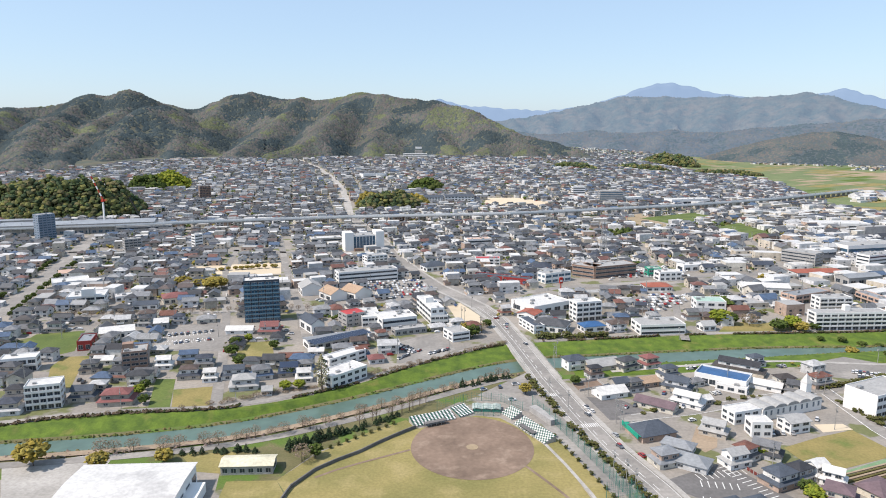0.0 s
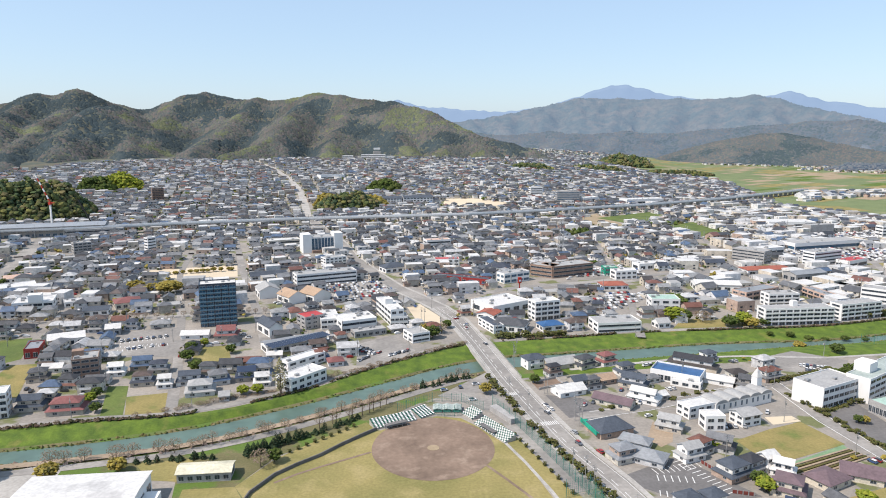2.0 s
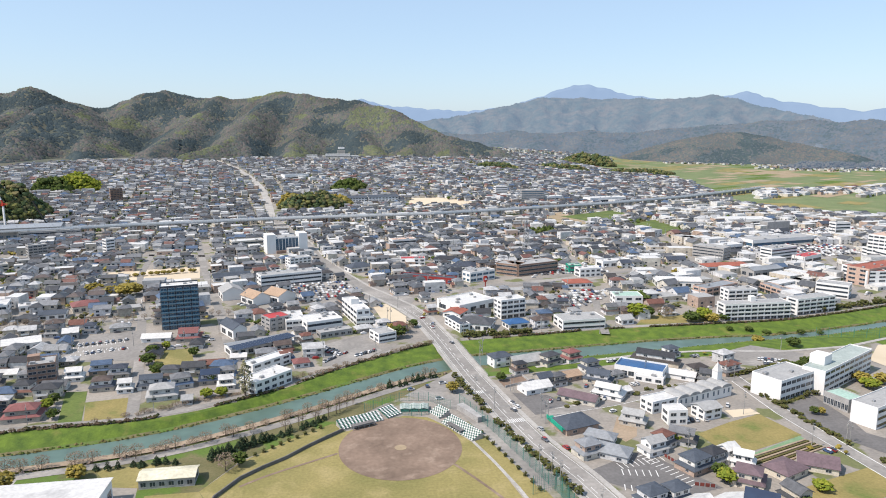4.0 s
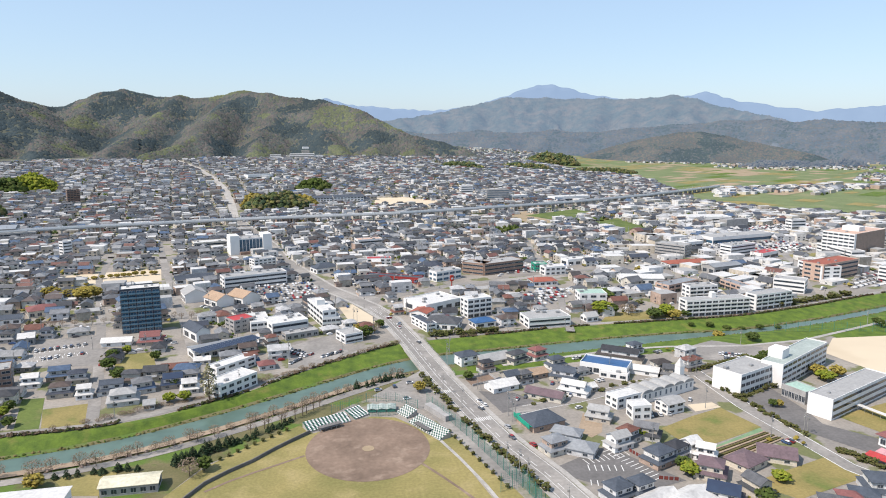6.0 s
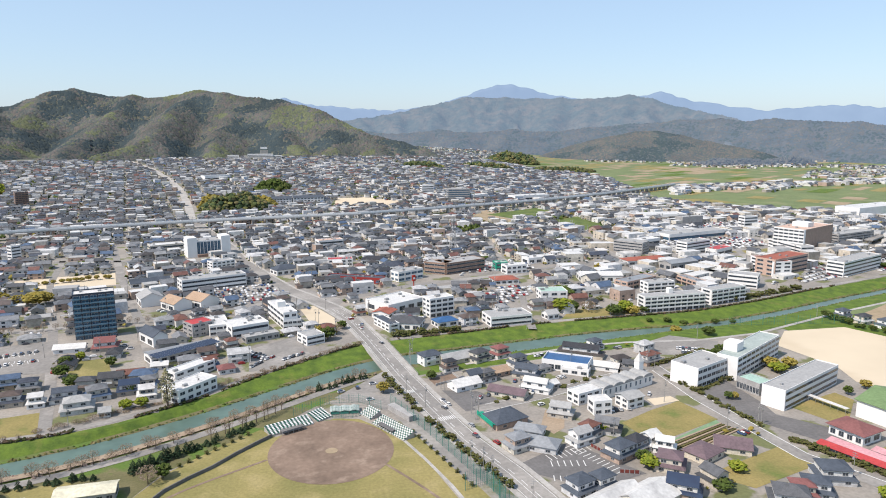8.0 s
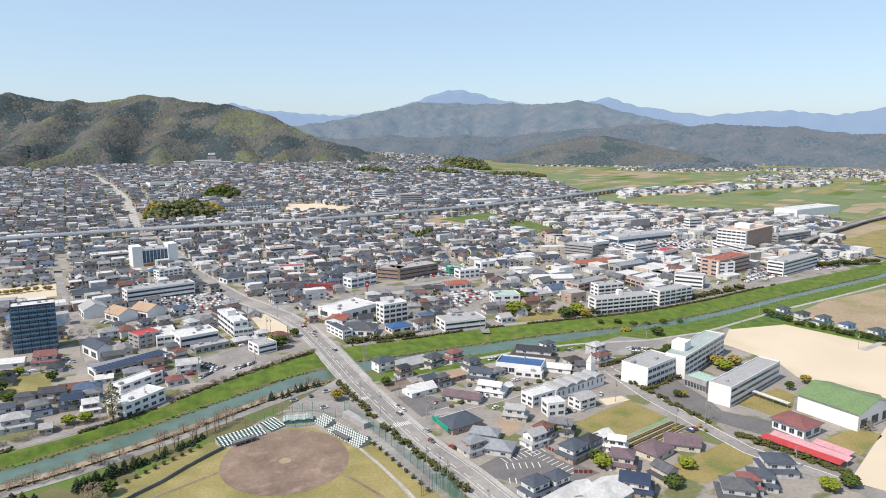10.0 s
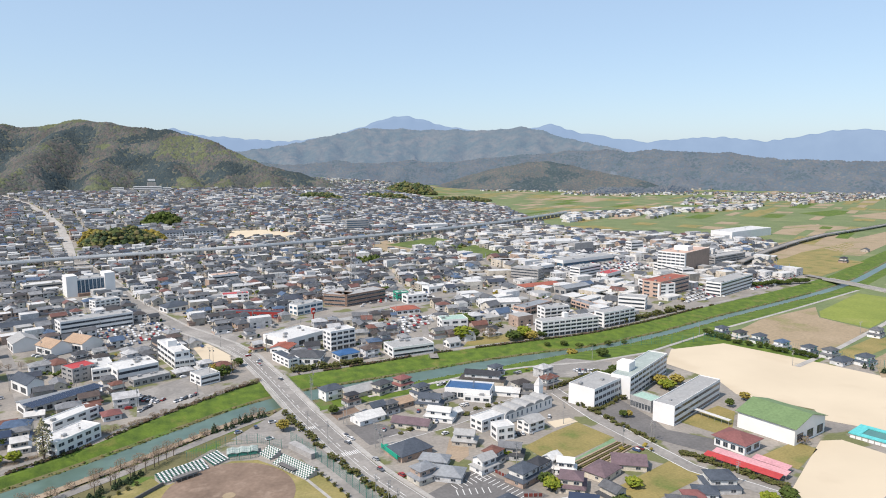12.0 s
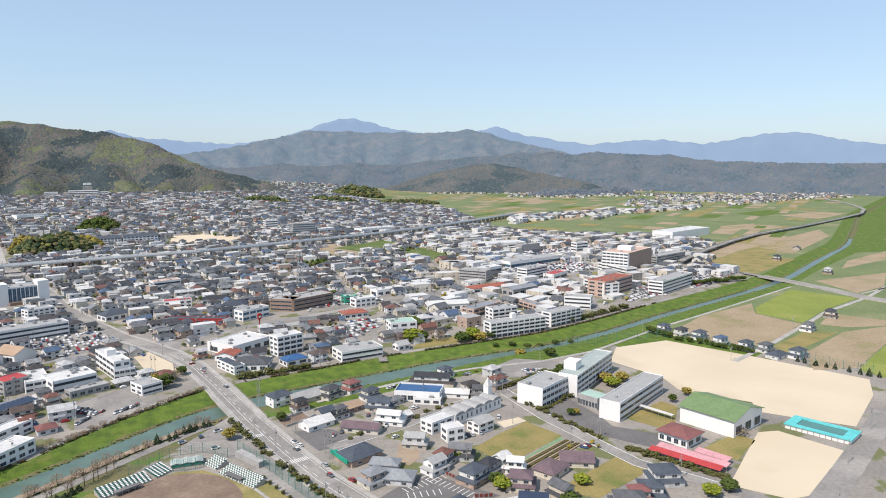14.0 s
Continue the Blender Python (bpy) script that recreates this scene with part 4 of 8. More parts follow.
def patch(name, corners, material, z=0.06, label="", category=""):
    """A thin sheet of surfacing laid on the ground between its corners."""
    (x0, y0) = corners[0]
    flat = all(math.hypot(x, y) < 1080 for x, y in corners)
    NOBUILD.append(corners)
    bm = bmesh.new()
    face = bm.faces.new([bm.verts.new((x, y, 0)) for x, y in corners])
    if face.normal.z < 0 or face.calc_area() and sum((corners[i - 1][0] * c[1] - c[0] * corners[i - 1][1]) for i, c in enumerate(corners)) < 0:
        face.normal_flip()
    if not flat:
        bmesh.ops.triangulate(bm, faces=bm.faces[:])
        bmesh.ops.subdivide_edges(bm, edges=bm.edges[:], cuts=7, use_grid_fill=True)
    for v in bm.verts:
        v.co.z = float(rise(v.co.x, v.co.y)) + z
    me = bpy.data.meshes.new(name)
    bm.to_mesh(me)
    bm.free()
    me.materials.append(material)
    return tagged(new(name, me), label, category or name, kind="structure")


def line_points(line, step):
    pts = []
    for (x0, y0), (x1, y1) in zip(line[:-1], line[1:]):
        n = max(1, int(math.hypot(x1 - x0, y1 - y0) / step))
        pts += [(x0 + (x1 - x0) * i / n, y0 + (y1 - y0) * i / n) for i in range(n)]
    return pts + [line[-1]]


def offset_line(line, off):
    out = []
    for i, (x, y) in enumerate(line):
        a, b = line[max(i - 1, 0)], line[min(i + 1, len(line) - 1)]
        n = math.hypot(b[0] - a[0], b[1] - a[1])
        out.append((x - (b[1] - a[1]) / n * off, y + (b[0] - a[0]) / n * off))
    return out


def strip(name, line, width, material, z, label="", category="road", lane=True):
    """A ribbon of paving along a line of turning points, draped on the ground."""
    pts = line_points(line, 25)
    if lane:
        LANES.append((np.array(pts), width / 2))
    left, right = offset_line(pts, width / 2), offset_line(pts, -width / 2)
    vs, fs = [], []
    for i, (p, q) in enumerate(zip(left, right)):
        h = max(float(rise(*p)), float(rise(*q))) + z
        vs += [(*p, h), (*q, h)]
        if i:
            fs.append((2 * i - 2, 2 * i - 1, 2 * i + 1, 2 * i))
    return tagged(mesh_object(name, vs, fs, material), label, category, kind="structure")


def dashes(name, line, off, width, on, gap, z, label):
    """Broken road marking, one short bar after another."""
    pts = offset_line(line_points(line, 1.0), off)
    vs, fs, i = [], [], 0
    while i + on < len(pts):
        a, b = pts[i], pts[i + on]
        n = math.hypot(b[0] - a[0], b[1] - a[1])
        nx, ny = -(b[1] - a[1]) / n * width / 2, (b[0] - a[0]) / n * width / 2
        k = len(vs)
        vs += [(a[0] + nx, a[1] + ny, z), (a[0] - nx, a[1] - ny, z), (b[0] - nx, b[1] - ny, z), (b[0] + nx, b[1] + ny, z)]
        fs.append((k, k + 1, k + 2, k + 3))
        i += on + gap
    return tagged(mesh_object(name, vs, fs, M_PAINT), label, "road marking", kind="structure")


MAIN = [(108, 160), (96, 200), (84.5, 250), (74, 284), (67, 318), (58, 370), (49, 437), (40, 492), (29, 527), (14, 560), (-4, 595), (-24, 650), (-54, 745), (-75, 840), (-110, 960), (-150, 1100)]
strip("road", MAIN, 11.5, M_ASPHALT, 0.1, "grey two-lane asphalt road over the river")
strip("road_far", [(-150, 1100), (-175, 1250), (-205, 1400), (-260, 1600), (-330, 1800), (-420, 2000)], 13, M_CONCRETE, 0.5, "wide pale road climbing towards the hills")
for side in (-7.2, 7.2):
    strip("pavement", offset_line(MAIN, side), 2.6, M_CONCRETE, 0.22, "raised pale concrete pavement beside the road", "pavement", lane=False)
dashes("road_marking", MAIN[:9], 0, 0.3, 5, 5, 0.125, "white broken centre line on asphalt")
for side in (-5.2, 5.2, 1.7):
    strip("road_edge_line", offset_line(MAIN[:9], side), 0.25, M_PAINT, 0.125, "worn white edge line on asphalt", "road marking", lane=False)


def crossing(x, y, rot, bars, length):
    c = thing("zebra_crossing", "white zebra crossing bars painted on asphalt", "road marking", x, y, rot, 0.13)
    for i in range(bars):
        vs, fs = [], []
        add_box(vs, fs, (i - bars / 2) * 1.0, -length / 2, 0, (i - bars / 2) * 1.0 + 0.5, length / 2, 0.01)
        part("bar", (vs, fs), M_PAINT, c)


crossing(71, 308, 10, 10, 4)
crossing(56, 345, 10, 10, 4)


def bridge():
    b = thing("bridge", "concrete road bridge with steel rails over the river", "bridge", 54, 404, math.degrees(math.atan2(67, -9)) - 90, 0)
    box_part("deck", (-8.6, -36, -1.3, 8.6, 36, 0.04), M_CONCRETE, b)
    for s in (-1, 1):
        kerb = box_part("kerb", (s * 8.5 - 0.2, -36, 0.04, s * 8.5 + 0.2, 36, 0.45), M_CONCRETE, b)
        box_part("handrail", (s * 8.5 - 0.06, -36, 1.15, s * 8.5 + 0.06, 36, 1.27), M_STEEL, kerb)
        for i in range(19):
            box_part("baluster", (s * 8.5 - 0.05, -36 + i * 4 - 0.05, 0.4, s * 8.5 + 0.05, -36 + i * 4 + 0.05, 1.2), M_STEEL, kerb)
    for y in (-13, 13):
        box_part("pier", (-6, y - 0.8, -5, 6, y + 0.8, -1.25), M_CONCRETE, b)


bridge()

# ---- ball park ----
INFIELD = [(13 + 27.3 * math.cos(a * math.pi / 32), 285.5 + (31.5 if a < 33 else 29.5) * math.sin(a * math.pi / 32)) for a in range(64)]
OUTFIELD = [(-12, 304), (8, 313), (16, 319), (28, 316), (33, 309), (46, 288), (53, 262), (62, 215), (66, 150), (-64, 150), (-66, 215), (-60, 245), (-53, 263), (-45, 272), (-27, 290)]
patch("outfield", OUTFIELD, M_LAWN, 0.1, "dry yellow-green outfield grass of a ball park", "ball field")
patch("infield", INFIELD, M_DIRT, 0.16, "brown dirt infield with worn patches", "ball field")
patch("pitcher_mound", [(13 + 2.7 * math.cos(a * math.pi / 10), 285 + 2.7 * math.sin(a * math.pi / 10)) for a in range(20)], M_TANFIELD, 0.24, "worn pale pitching mound on dirt", "mound")
strip("warning_track", [(-52, 258), (-44, 264.6), (-35.3, 270.2), (-14.5, 282.4)], 1.3, M_DIRT, 0.17, "worn brown foul path across grass", "path", lane=False)
strip("warning_track", [(34.8, 267.6), (41.4, 255.6), (46.5, 245.8), (58, 222)], 1.3, M_DIRT, 0.17, "worn brown foul path across grass", "path", lane=False)
strip("park_kerb", [(45.2, 290), (51.7, 268.6), (57.6, 245.5), (68, 190)], 1.5, M_CONCRETE, 0.2, "pale concrete kerb path along the foul line", "path", lane=False)


def low_wall(name, line, h, t, material, label, category):
    w = thing(name, label, category, 0, 0, 0, 0)
    for (x0, y0), (x1, y1) in zip(line[:-1], line[1:]):
        n = math.hypot(x1 - x0, y1 - y0)
        p = box_part("panel", (0, -t / 2, 0, n + t * 0.3, t / 2, h), material, w)
        p.matrix_basis = pose(x0, y0, 0.05, 0, 0, math.degrees(math.atan2(y1 - y0, x1 - x0)))
    return w


low_wall("outfield_wall", [(-12.8, 305), (-20, 298), (-27.5, 290.1), (-36.4, 279.6), (-45, 272), (-53, 263.5), (-60, 250), (-64, 225), (-66, 200)], 1.5, 0.5, M_DARKASPHALT, "dark padded wall round the outfield", "wall")


def net_fence(line, h, label, step=1.5, posts=6.0, material=None, group="fences"):
    """Tall posts with a mesh of thin wires between them."""
    f = thing("net_fence", label, "fence", 0, 0, 0, 0, group)
    pts = line_points(line, posts)
    vs, fs = [], []
    add_box(vs, fs, -0.09, -0.09, 0, 0.09, 0.09, h)
    post = None
    for x, y in pts:
        post = part("post", post.data if post else (vs, fs), M_NET if material is None else material, f)
        post.location = (x, y, 0)
    for (x0, y0), (x1, y1) in zip(pts[:-1], pts[1:]):
        n, nv, nf = math.hypot(x1 - x0, y1 - y0), [], []
        for i in range(int(h / step)):
            add_box(nv, nf, 0, -0.02, 0.5 + i * step, n, 0.02, 0.55 + i * step)
        for i in range(1, int(n / step) + 1):
            add_box(nv, nf, i * step, -0.02, 0.3, i * step + 0.05, 0.02, h)
        p = part("net", (nv, nf), material or M_NET, f)
        p.matrix_basis = pose(x0, y0, 0, 0, 0, math.degrees(math.atan2(y1 - y0, x1 - x0)))
    return f


def stand(x0, y0, x1, y1, depth, rows, segs, label, checker):
    """A small stepped grandstand with green and white bench boards."""
    n = math.hypot(x1 - x0, y1 - y0)
    s = thing("grandstand", label, "grandstand", x0, y0, math.degrees(math.atan2(y1 - y0, x1 - x0)), 0, "grandstands of the ball park")
    take((x0 + x1) / 2, (y0 + y1) / 2, n, depth * 2, math.degrees(math.atan2(y1 - y0, x1 - x0)))
    rh, rd, u = 0.32, depth / rows, n / segs
    vs, fs, slots = [], [], []
    for r in range(rows):
        box_part("step", (0, r * rd, 0, n, (r + 1) * rd, 0.6 + r * rh), M_CONCRETE, s)
        for i in range(segs):
            add_box(vs, fs, i * u + 0.04, r * rd + 0.12, 0.6 + r * rh, (i + 1) * u - 0.04, (r + 1) * rd - 0.06, 0.9 + r * rh)
            slots += [(i + (r if checker else 0)) % 2] * 5
    tagged(part("seating", (vs, fs), (M_SEATGREEN, M_WHITE), s, "", slots), "rows of small green and white seats", kind="stuff")


stand(-13.5, 305.2, 6.3, 314.4, 7, 7, 24, "stepped stand with green and white striped benches", False)
stand(8.4, 316, 15.4, 321.5, 8, 7, 10, "stepped stand with green and white striped benches beside home base", False)
stand(28.6, 321, 33.2, 313.5, 6.5, 8, 11, "small stepped stand with chequered green and white benches", True)
stand(33.6, 308.8, 45.2, 287.4, 6.5, 8, 30, "stepped stand with chequered green and white benches", True)


def backstop_house():
    """Low scorers' house behind home base: three shallow pitched bays behind green screens."""
    b = thing("scorers_house", "low grey-green scorers' house with pale pitched roofs behind home base", "hut", 22, 326, -4, 0.05)
    take(22, 326, 16, 10, -4)
    for i in range(3):
        u = -7 + i * 4.7
        box_part("bay_wall", (u, -2.8, 0, u + 4.4, 3, 1.7), M_GREY, b)
        (_, _), roof = gable_geo(4.5, 6.2, 1.7, 2.2, 0.3, 0.15, "y")
        part("bay_roof", roof, M_SAGE, b).location = (u + 2.2, 0.1, 0)
        box_part("screen", (u + 0.2, -3.0, 0.4, u + 4.2, -2.8, 1.5), M_NET, b)


backstop_house()
net_fence([(15.5, 320.5), (20, 319), (25, 318.4), (28.5, 320)], 6, "tall green backstop netting behind home base", 0.8, 4)
net_fence([(-3, 326), (6, 332), (15, 338), (30, 336), (40, 325)], 5, "green netting behind the stands", 1.2, 5)
net_fence([(45.5, 331), (53.5, 308), (60, 285), (66, 262), (74, 232), (82, 205)], 6, "tall green mesh fence along the park edge", 0.9, 5)
net_fence([(62, 240), (72, 243), (74, 226)], 8, "tall green mesh cage of the park corner", 0.9, 5)


def dugout(x, y, rot, w):
    d = thing("dugout", "low dark dugout with flat roof in front of the stand", "dugout", x, y, rot, 0.1, "dugouts")
    box_part("roof", (-w, -1.3, 1.9, w, 1.3, 2.1), M_DARKASPHALT, d)
    box_part("back_wall", (-w, 1.0, 0, w, 1.25, 1.9), M_GREY, d)
    for i in range(5):
        u = -w + 0.2 + i * (w - 0.2) / 2
        box_part("post", (u - 0.1, -1.2, 0, u + 0.1, -1.0, 1.9), M_STEEL, d)


dugout(-3.6, 308, 25, 5.6)
dugout(39.3, 300, -61, 5.6)
low_wall("park_store", [(45, 325), (52.6, 309)], 2.8, 4, M_GREY, "long grey store behind the stand", "store")
for i in range(10):
    tree("shrub", 51.2 + i * 1.58, 295.1 - i * 5.8, 1.6, 2.4, "clipped brown-green shrub on dry grass", "park shrubs", i % 2)
for i in range(9):
    tree("shrub", -50 + i * 3.3, 284 + i * 3.1, 1.6, 2.2, "clipped shrub on dry grass bank", "park shrubs", i % 2)
tree_row("shrub", 79.5, 238, 60.5, 306, 15, 3, 4, "rounded evergreen shrub along the road", "roadside shrubs", 0.4)
tree_row("shrub", 58, 318, 48, 368, 11, 3, 4, "rounded evergreen shrub along the road", "roadside shrubs", 0.8)
tree_row("conifer", -68, 282, -47, 297, 12, 6, 4, "dark conifer by the park path", "park conifers", 1.0)
tree_row("conifer", -44, 299, -22, 318, 9, 4, 3, "dark conifer by the park path", "park conifers", 1.0)
tree_row("conifer", -118, 277, -82, 281, 9, 4, 3, "dark conifer beside the hall", "park conifers", 1.0)
tree_row("conifer", 12, 357, 38, 371, 8, 5, 3, "dark conifer by the river path", "park conifers", 1.0)
tree_row("bare", -150, 279, -100, 287, 7, 7, 7, "bare reddish cherry tree by the river", "river cherry trees", 1.5)
tree_row("bare", -95, 290, -55, 308, 8, 6, 6, "bare reddish cherry tree by the river", "river cherry trees", 1.5)
tree_row("bare", -50, 316, 38, 378, 15, 5, 5, "bare reddish cherry tree by the river", "river cherry trees", 1.5)
tree_row("bare", -38, 308, -8, 334, 10, 8, 4, "bare twiggy tree beside the park path", "park trees", 1.5)
tree("ochre", -142, 263, 9, 9, "ochre spring tree beside the hall", "park trees")
tree("ochre", -172, 268, 11, 13, "ochre spring tree beside the park", "park trees")
tree("ochre", -118, 271, 6, 8, "ochre spring tree beside the park", "park trees")
tree("bare", -60, 272, 8, 9, "bushy brown tree by the outfield", "park trees")
tree("round", -55, 276, 6, 7, "dark green bush by the outfield", "park trees")
tree("ochre", 44, 347, 6, 7, "orange tinted tree by the road", "park trees")
for i, rot in enumerate((20, 95, 15)):
    car(22 + i * 9, 352 + i * 4, rot)
car(36, 338, 15, "white delivery van parked on asphalt")


def white_hall():
    b = hall(-119, 238, 43, 30, 3, 8.5, 9.4, "large hall with broad weathered white metal roof", roof=M_WHITEROOF, bays=0, side=4, name="sports_hall")
    box_part("annexe", (21.5, -10, 0, 27, 8, 4), M_WHITE, b)


white_hall()
hall(-80.5, 265, 21, 9, 3, 4, 5.2, "long storehouse with cream metal roof", wall=M_GREY, roof=mat("cream_metal_roof", (0.70, 0.66, 0.50), None, 0.1, 0.8, rough=0.5), bays=6, side=1, name="storehouse")
hall(-185, 240, 14, 10, 5, 3, 4, "low shed with pale roof", roof=M_WHITEROOF, bays=2, side=1, name="shed")


def church(x, y, w, d, rot, h, label):
    c = thing("chapel", label, "chapel", x, y, rot)
    take(x, y, w, d, rot)
    d, h = d * 0.78, h * 0.9
    vs, fs = [], []
    add_box(vs, fs, -w / 2, -d / 2, 0, w / 2, d / 2, h)
    part("wall", (vs, fs), M_WHITE, c)
    n, bw = 5, w / 5
    for i in range(n):
        u = -w / 2 + (i + 0.5) * bw
        rv, rf = [], []
        for yy in (-d / 2 - 0.3, d / 2 + 0.3):
            rv += [(u + bw * 0.49 * math.cos(a * math.pi / 8), yy, h + 1.7 * math.sin(a * math.pi / 8)) for a in range(9)]
        rf = [(a, a + 1, a + 10, a + 9) for a in range(8)] + [tuple(range(8, -1, -1)), tuple(range(9, 18))]
        part("vault_roof", (rv, rf), M_FLAT, c)
        for k in (-0.22, 0.22):
            p = part("window", window_mesh(1.2, 2.6, M_BLUEGLASS), None, c)
            p.matrix_basis = pose(u + k * bw, -d / 2, 2.2)
    t = box_part("steeple", (w / 2 - 3.6, d / 2 - 3.6, 0, w / 2, d / 2, 11.5), M_WHITE, c)
    s = 2.0
    part("spire", ([(-s, -s, 0), (s, -s, 0), (s, s, 0), (-s, s, 0), (0, 0, 5)], [(0, 1, 4), (1, 2, 4), (2, 3, 4), (3, 0, 4)]), M_WHITEROOF, t).location = (w / 2 - 1.8, d / 2 - 1.8, 11.5)



# ---- surfaces ----
patch("sports_ground", [(-241, 644), (-253, 687), (-171, 711), (-157, 652)], M_SAND, 0.08, "pale tan sports ground with grassed edge", "sports ground")
patch("grass_verge", [(-233, 615), (-239, 639), (-156, 647), (-149, 619)], M_LAWN, 0.08, "yellowed grass strip beside the sports ground", "lawn")
patch("lawn_plot", [(-278, 418), (-279, 454), (-250, 463), (-234, 418), (-242, 409)], M_PLOT, 0.08, "green fallow plot between town buildings", "field")
patch("fallow_plot", [(-216, 355), (-233, 389), (-234, 407), (-219, 409), (-213, 384), (-203, 355)], M_FALLOW, 0.08, "yellow-green fallow plot among houses", "field")
patch("lawn_plot", [(-149, 327), (-162, 369), (-151, 369), (-138, 327)], M_PLOT, 0.08, "green grass plot beside the river road", "field")
patch("fallow_plot", [(-137, 327), (-146, 353), (-125, 358), (-117, 329)], M_FALLOW, 0.08, "yellow-brown fallow plot beside the river road", "field")
patch("garden_lawn", [(-125, 394), (-134, 435), (-114, 439), (-102, 399)], M_LAWN, 0.08, "round garden lawn ringed by shrubs", "lawn")
patch("car_park", [(-184, 418), (-201, 473), (-161, 482), (-142, 418)], M_ASPHALT, 0.08, "asphalt car park with white bay lines", "car park")
patch("car_park", [(-28, 395), (-30, 437), (-1, 460), (8, 420), (-11, 397)], M_ASPHALT, 0.08, "asphalt car park beside the river", "car park")
patch("car_park", [(-61, 561), (-70, 615), (-21, 627), (-7, 582), (-39, 552)], M_ASPHALT, 0.08, "full car park behind the offices", "car park")
patch("corner_plot", [(3, 533), (14, 539), (28, 500), (29, 482), (13, 473)], M_SAND, 0.08, "bare tan corner plot by the crossroads", "ground")
patch("crossroads", [(-19, 588), (8, 603), (40, 552), (29, 525), (3, 552)], M_ASPHALT, 0.07, "wide asphalt crossroads at the town edge", "road")
patch("park_apron", [(18, 345), (48, 379), (62, 353), (70, 286), (79, 248), (66, 243), (54, 286), (44, 320), (35, 334)], M_ASPHALT, 0.08, "grey asphalt apron beside the ball park", "car park")
patch("park_bank", [(-60, 244), (-67, 256), (-55, 279), (-36, 299), (-18, 314), (-12, 305), (-27, 290.5), (-45, 272.5), (-53, 264)], M_LAWN, 0.05, "yellow grass bank behind the outfield wall", "lawn")
patch("park_bank", [(46, 289), (51, 299), (57, 284), (69, 238), (80, 195), (68, 190), (58, 243)], M_LAWN, 0.05, "yellow grass bank along the foul line", "lawn")
patch("park_path", [(-94, 273), (-67, 286), (-38, 304), (-7, 334), (19, 361), (20, 349), (-7, 320), (-37, 295), (-55, 281), (-67, 256), (-89, 248)], M_DRYBANK, 0.04, "dry brown verge along the river trees", "path")
patch("park_lawn", [(-114, 278), (-90, 281), (-89, 261), (-102, 263)], M_LAWN, 0.05, "dry lawn beside the hall", "lawn")
patch("park_lawn", [(-87, 255), (-67, 256), (-60, 242), (-86, 242)], M_LAWN, 0.05, "dry lawn below the storehouse", "lawn")
patch("apron_west", [(-184, 266), (-153, 278), (-142, 274), (-139, 243), (-165, 235)], M_CONCRETE, 0.05, "pale concrete apron beside the large hall", "car park")
patch("parking_lot", [(88, 255), (118, 271), (138, 237), (126, 234), (103, 238), (92, 248)], M_DARKASPHALT, 0.08, "dark asphalt parking lot with white bays", "car park")
patch("vacant_plot", [(151, 284.5), (172, 295), (192, 302.5), (198.5, 278), (162, 263.5), (153, 272.6)], M_FALLOW, 0.08, "overgrown vacant grass plot by the road", "field")
patch("allotment", [(156, 258), (197, 274), (201, 265), (157, 247)], M_TANFIELD, 0.08, "ploughed allotment with planted rows", "field")
patch("vacant_plot", [(162, 231), (209, 247), (218, 230), (174, 217)], M_FALLOW, 0.08, "yellow-green grass plot beside houses", "field")
patch("school_forecourt", [(209, 310), (234, 323), (233, 293), (230, 277), (250, 251), (234, 239), (213, 276)], M_DARKASPHALT, 0.07, "dark asphalt school forecourt", "yard")
patch("school_garden", [(243, 284), (280, 295), (282, 284), (253, 257)], M_FALLOW, 0.08, "school garden lawn at the town edge", "lawn")
patch("school_garden", [(250, 235), (280, 242), (282, 231), (255, 218)], M_FALLOW, 0.08, "yellow school lawn beside the gymnasium", "lawn")
patch("court", [(292, 238), (303, 235), (311, 202), (268, 179), (245, 182), (232, 202)], M_SAND, 0.08, "pale sand court beside the pool", "sports ground")
patch("school_yard", [(305, 372), (332, 399), (380, 398), (400, 349), (428, 268), (401, 248), (345, 221), (326, 245), (317, 258), (326, 271), (304, 306), (312, 329)], M_SAND, 0.08, "wide pale sandy school playing ground", "sports ground")
patch("forecourt", [(223, 396), (248, 407), (273, 388), (251, 361), (218, 373)], M_ASPHALT, 0.05, "asphalt yard by the river with parked cars", "car park")
patch("town_field", [(307, 1063), (420, 1133), (431, 1068), (341, 994)], M_PLOT, 0.3, "green field beside the railway", "field")
patch("town_field", [(266, 1046), (323, 1116), (327, 980), (368, 945), (354, 932), (273, 1006)], M_TANFIELD, 0.25, "brown field beside the railway", "field")
patch("town_field", [(380, 975), (443, 1012), (443, 888), (390, 870)], M_PLOT, 0.3, "green field beside a farm road", "field")
patch("school_terrace", [(73, 1227), (83, 1298), (135, 1299), (196, 1246), (175, 1175)], M_SAND, 0.3, "pale sandy school ground", "sports ground")
patch("plain", [(681, 2407), (1435, 3671), (1376, 2314), (1638, 1874), (1300, 1463), (799, 1344), (768, 1478), (835, 1709), (865, 2216)], M_PADDY, 0.12, "wide green barley plain", "field")
patch("plain", [(666, 1268), (759, 1275), (900, 1147), (1143, 1075), (1170, 931), (894, 851), (986, 1027), (822, 982), (708, 1126)], M_PADDY, 0.12, "green barley fields beyond the shops", "field")
patch("plain", [(1300, 1463), (2143, 1667), (1980, 1400), (1470, 1070), (1170, 931), (1137, 1078), (1101, 1219)], M_PADDY, 0.12, "green and fallow fields of the plain", "field")
patch("plain", [(902, 847), (1110, 905), (1090, 850), (948, 775), (748, 672), (795, 746)], M_TANFIELD, 0.12, "brown and green fields north of the river", "field")
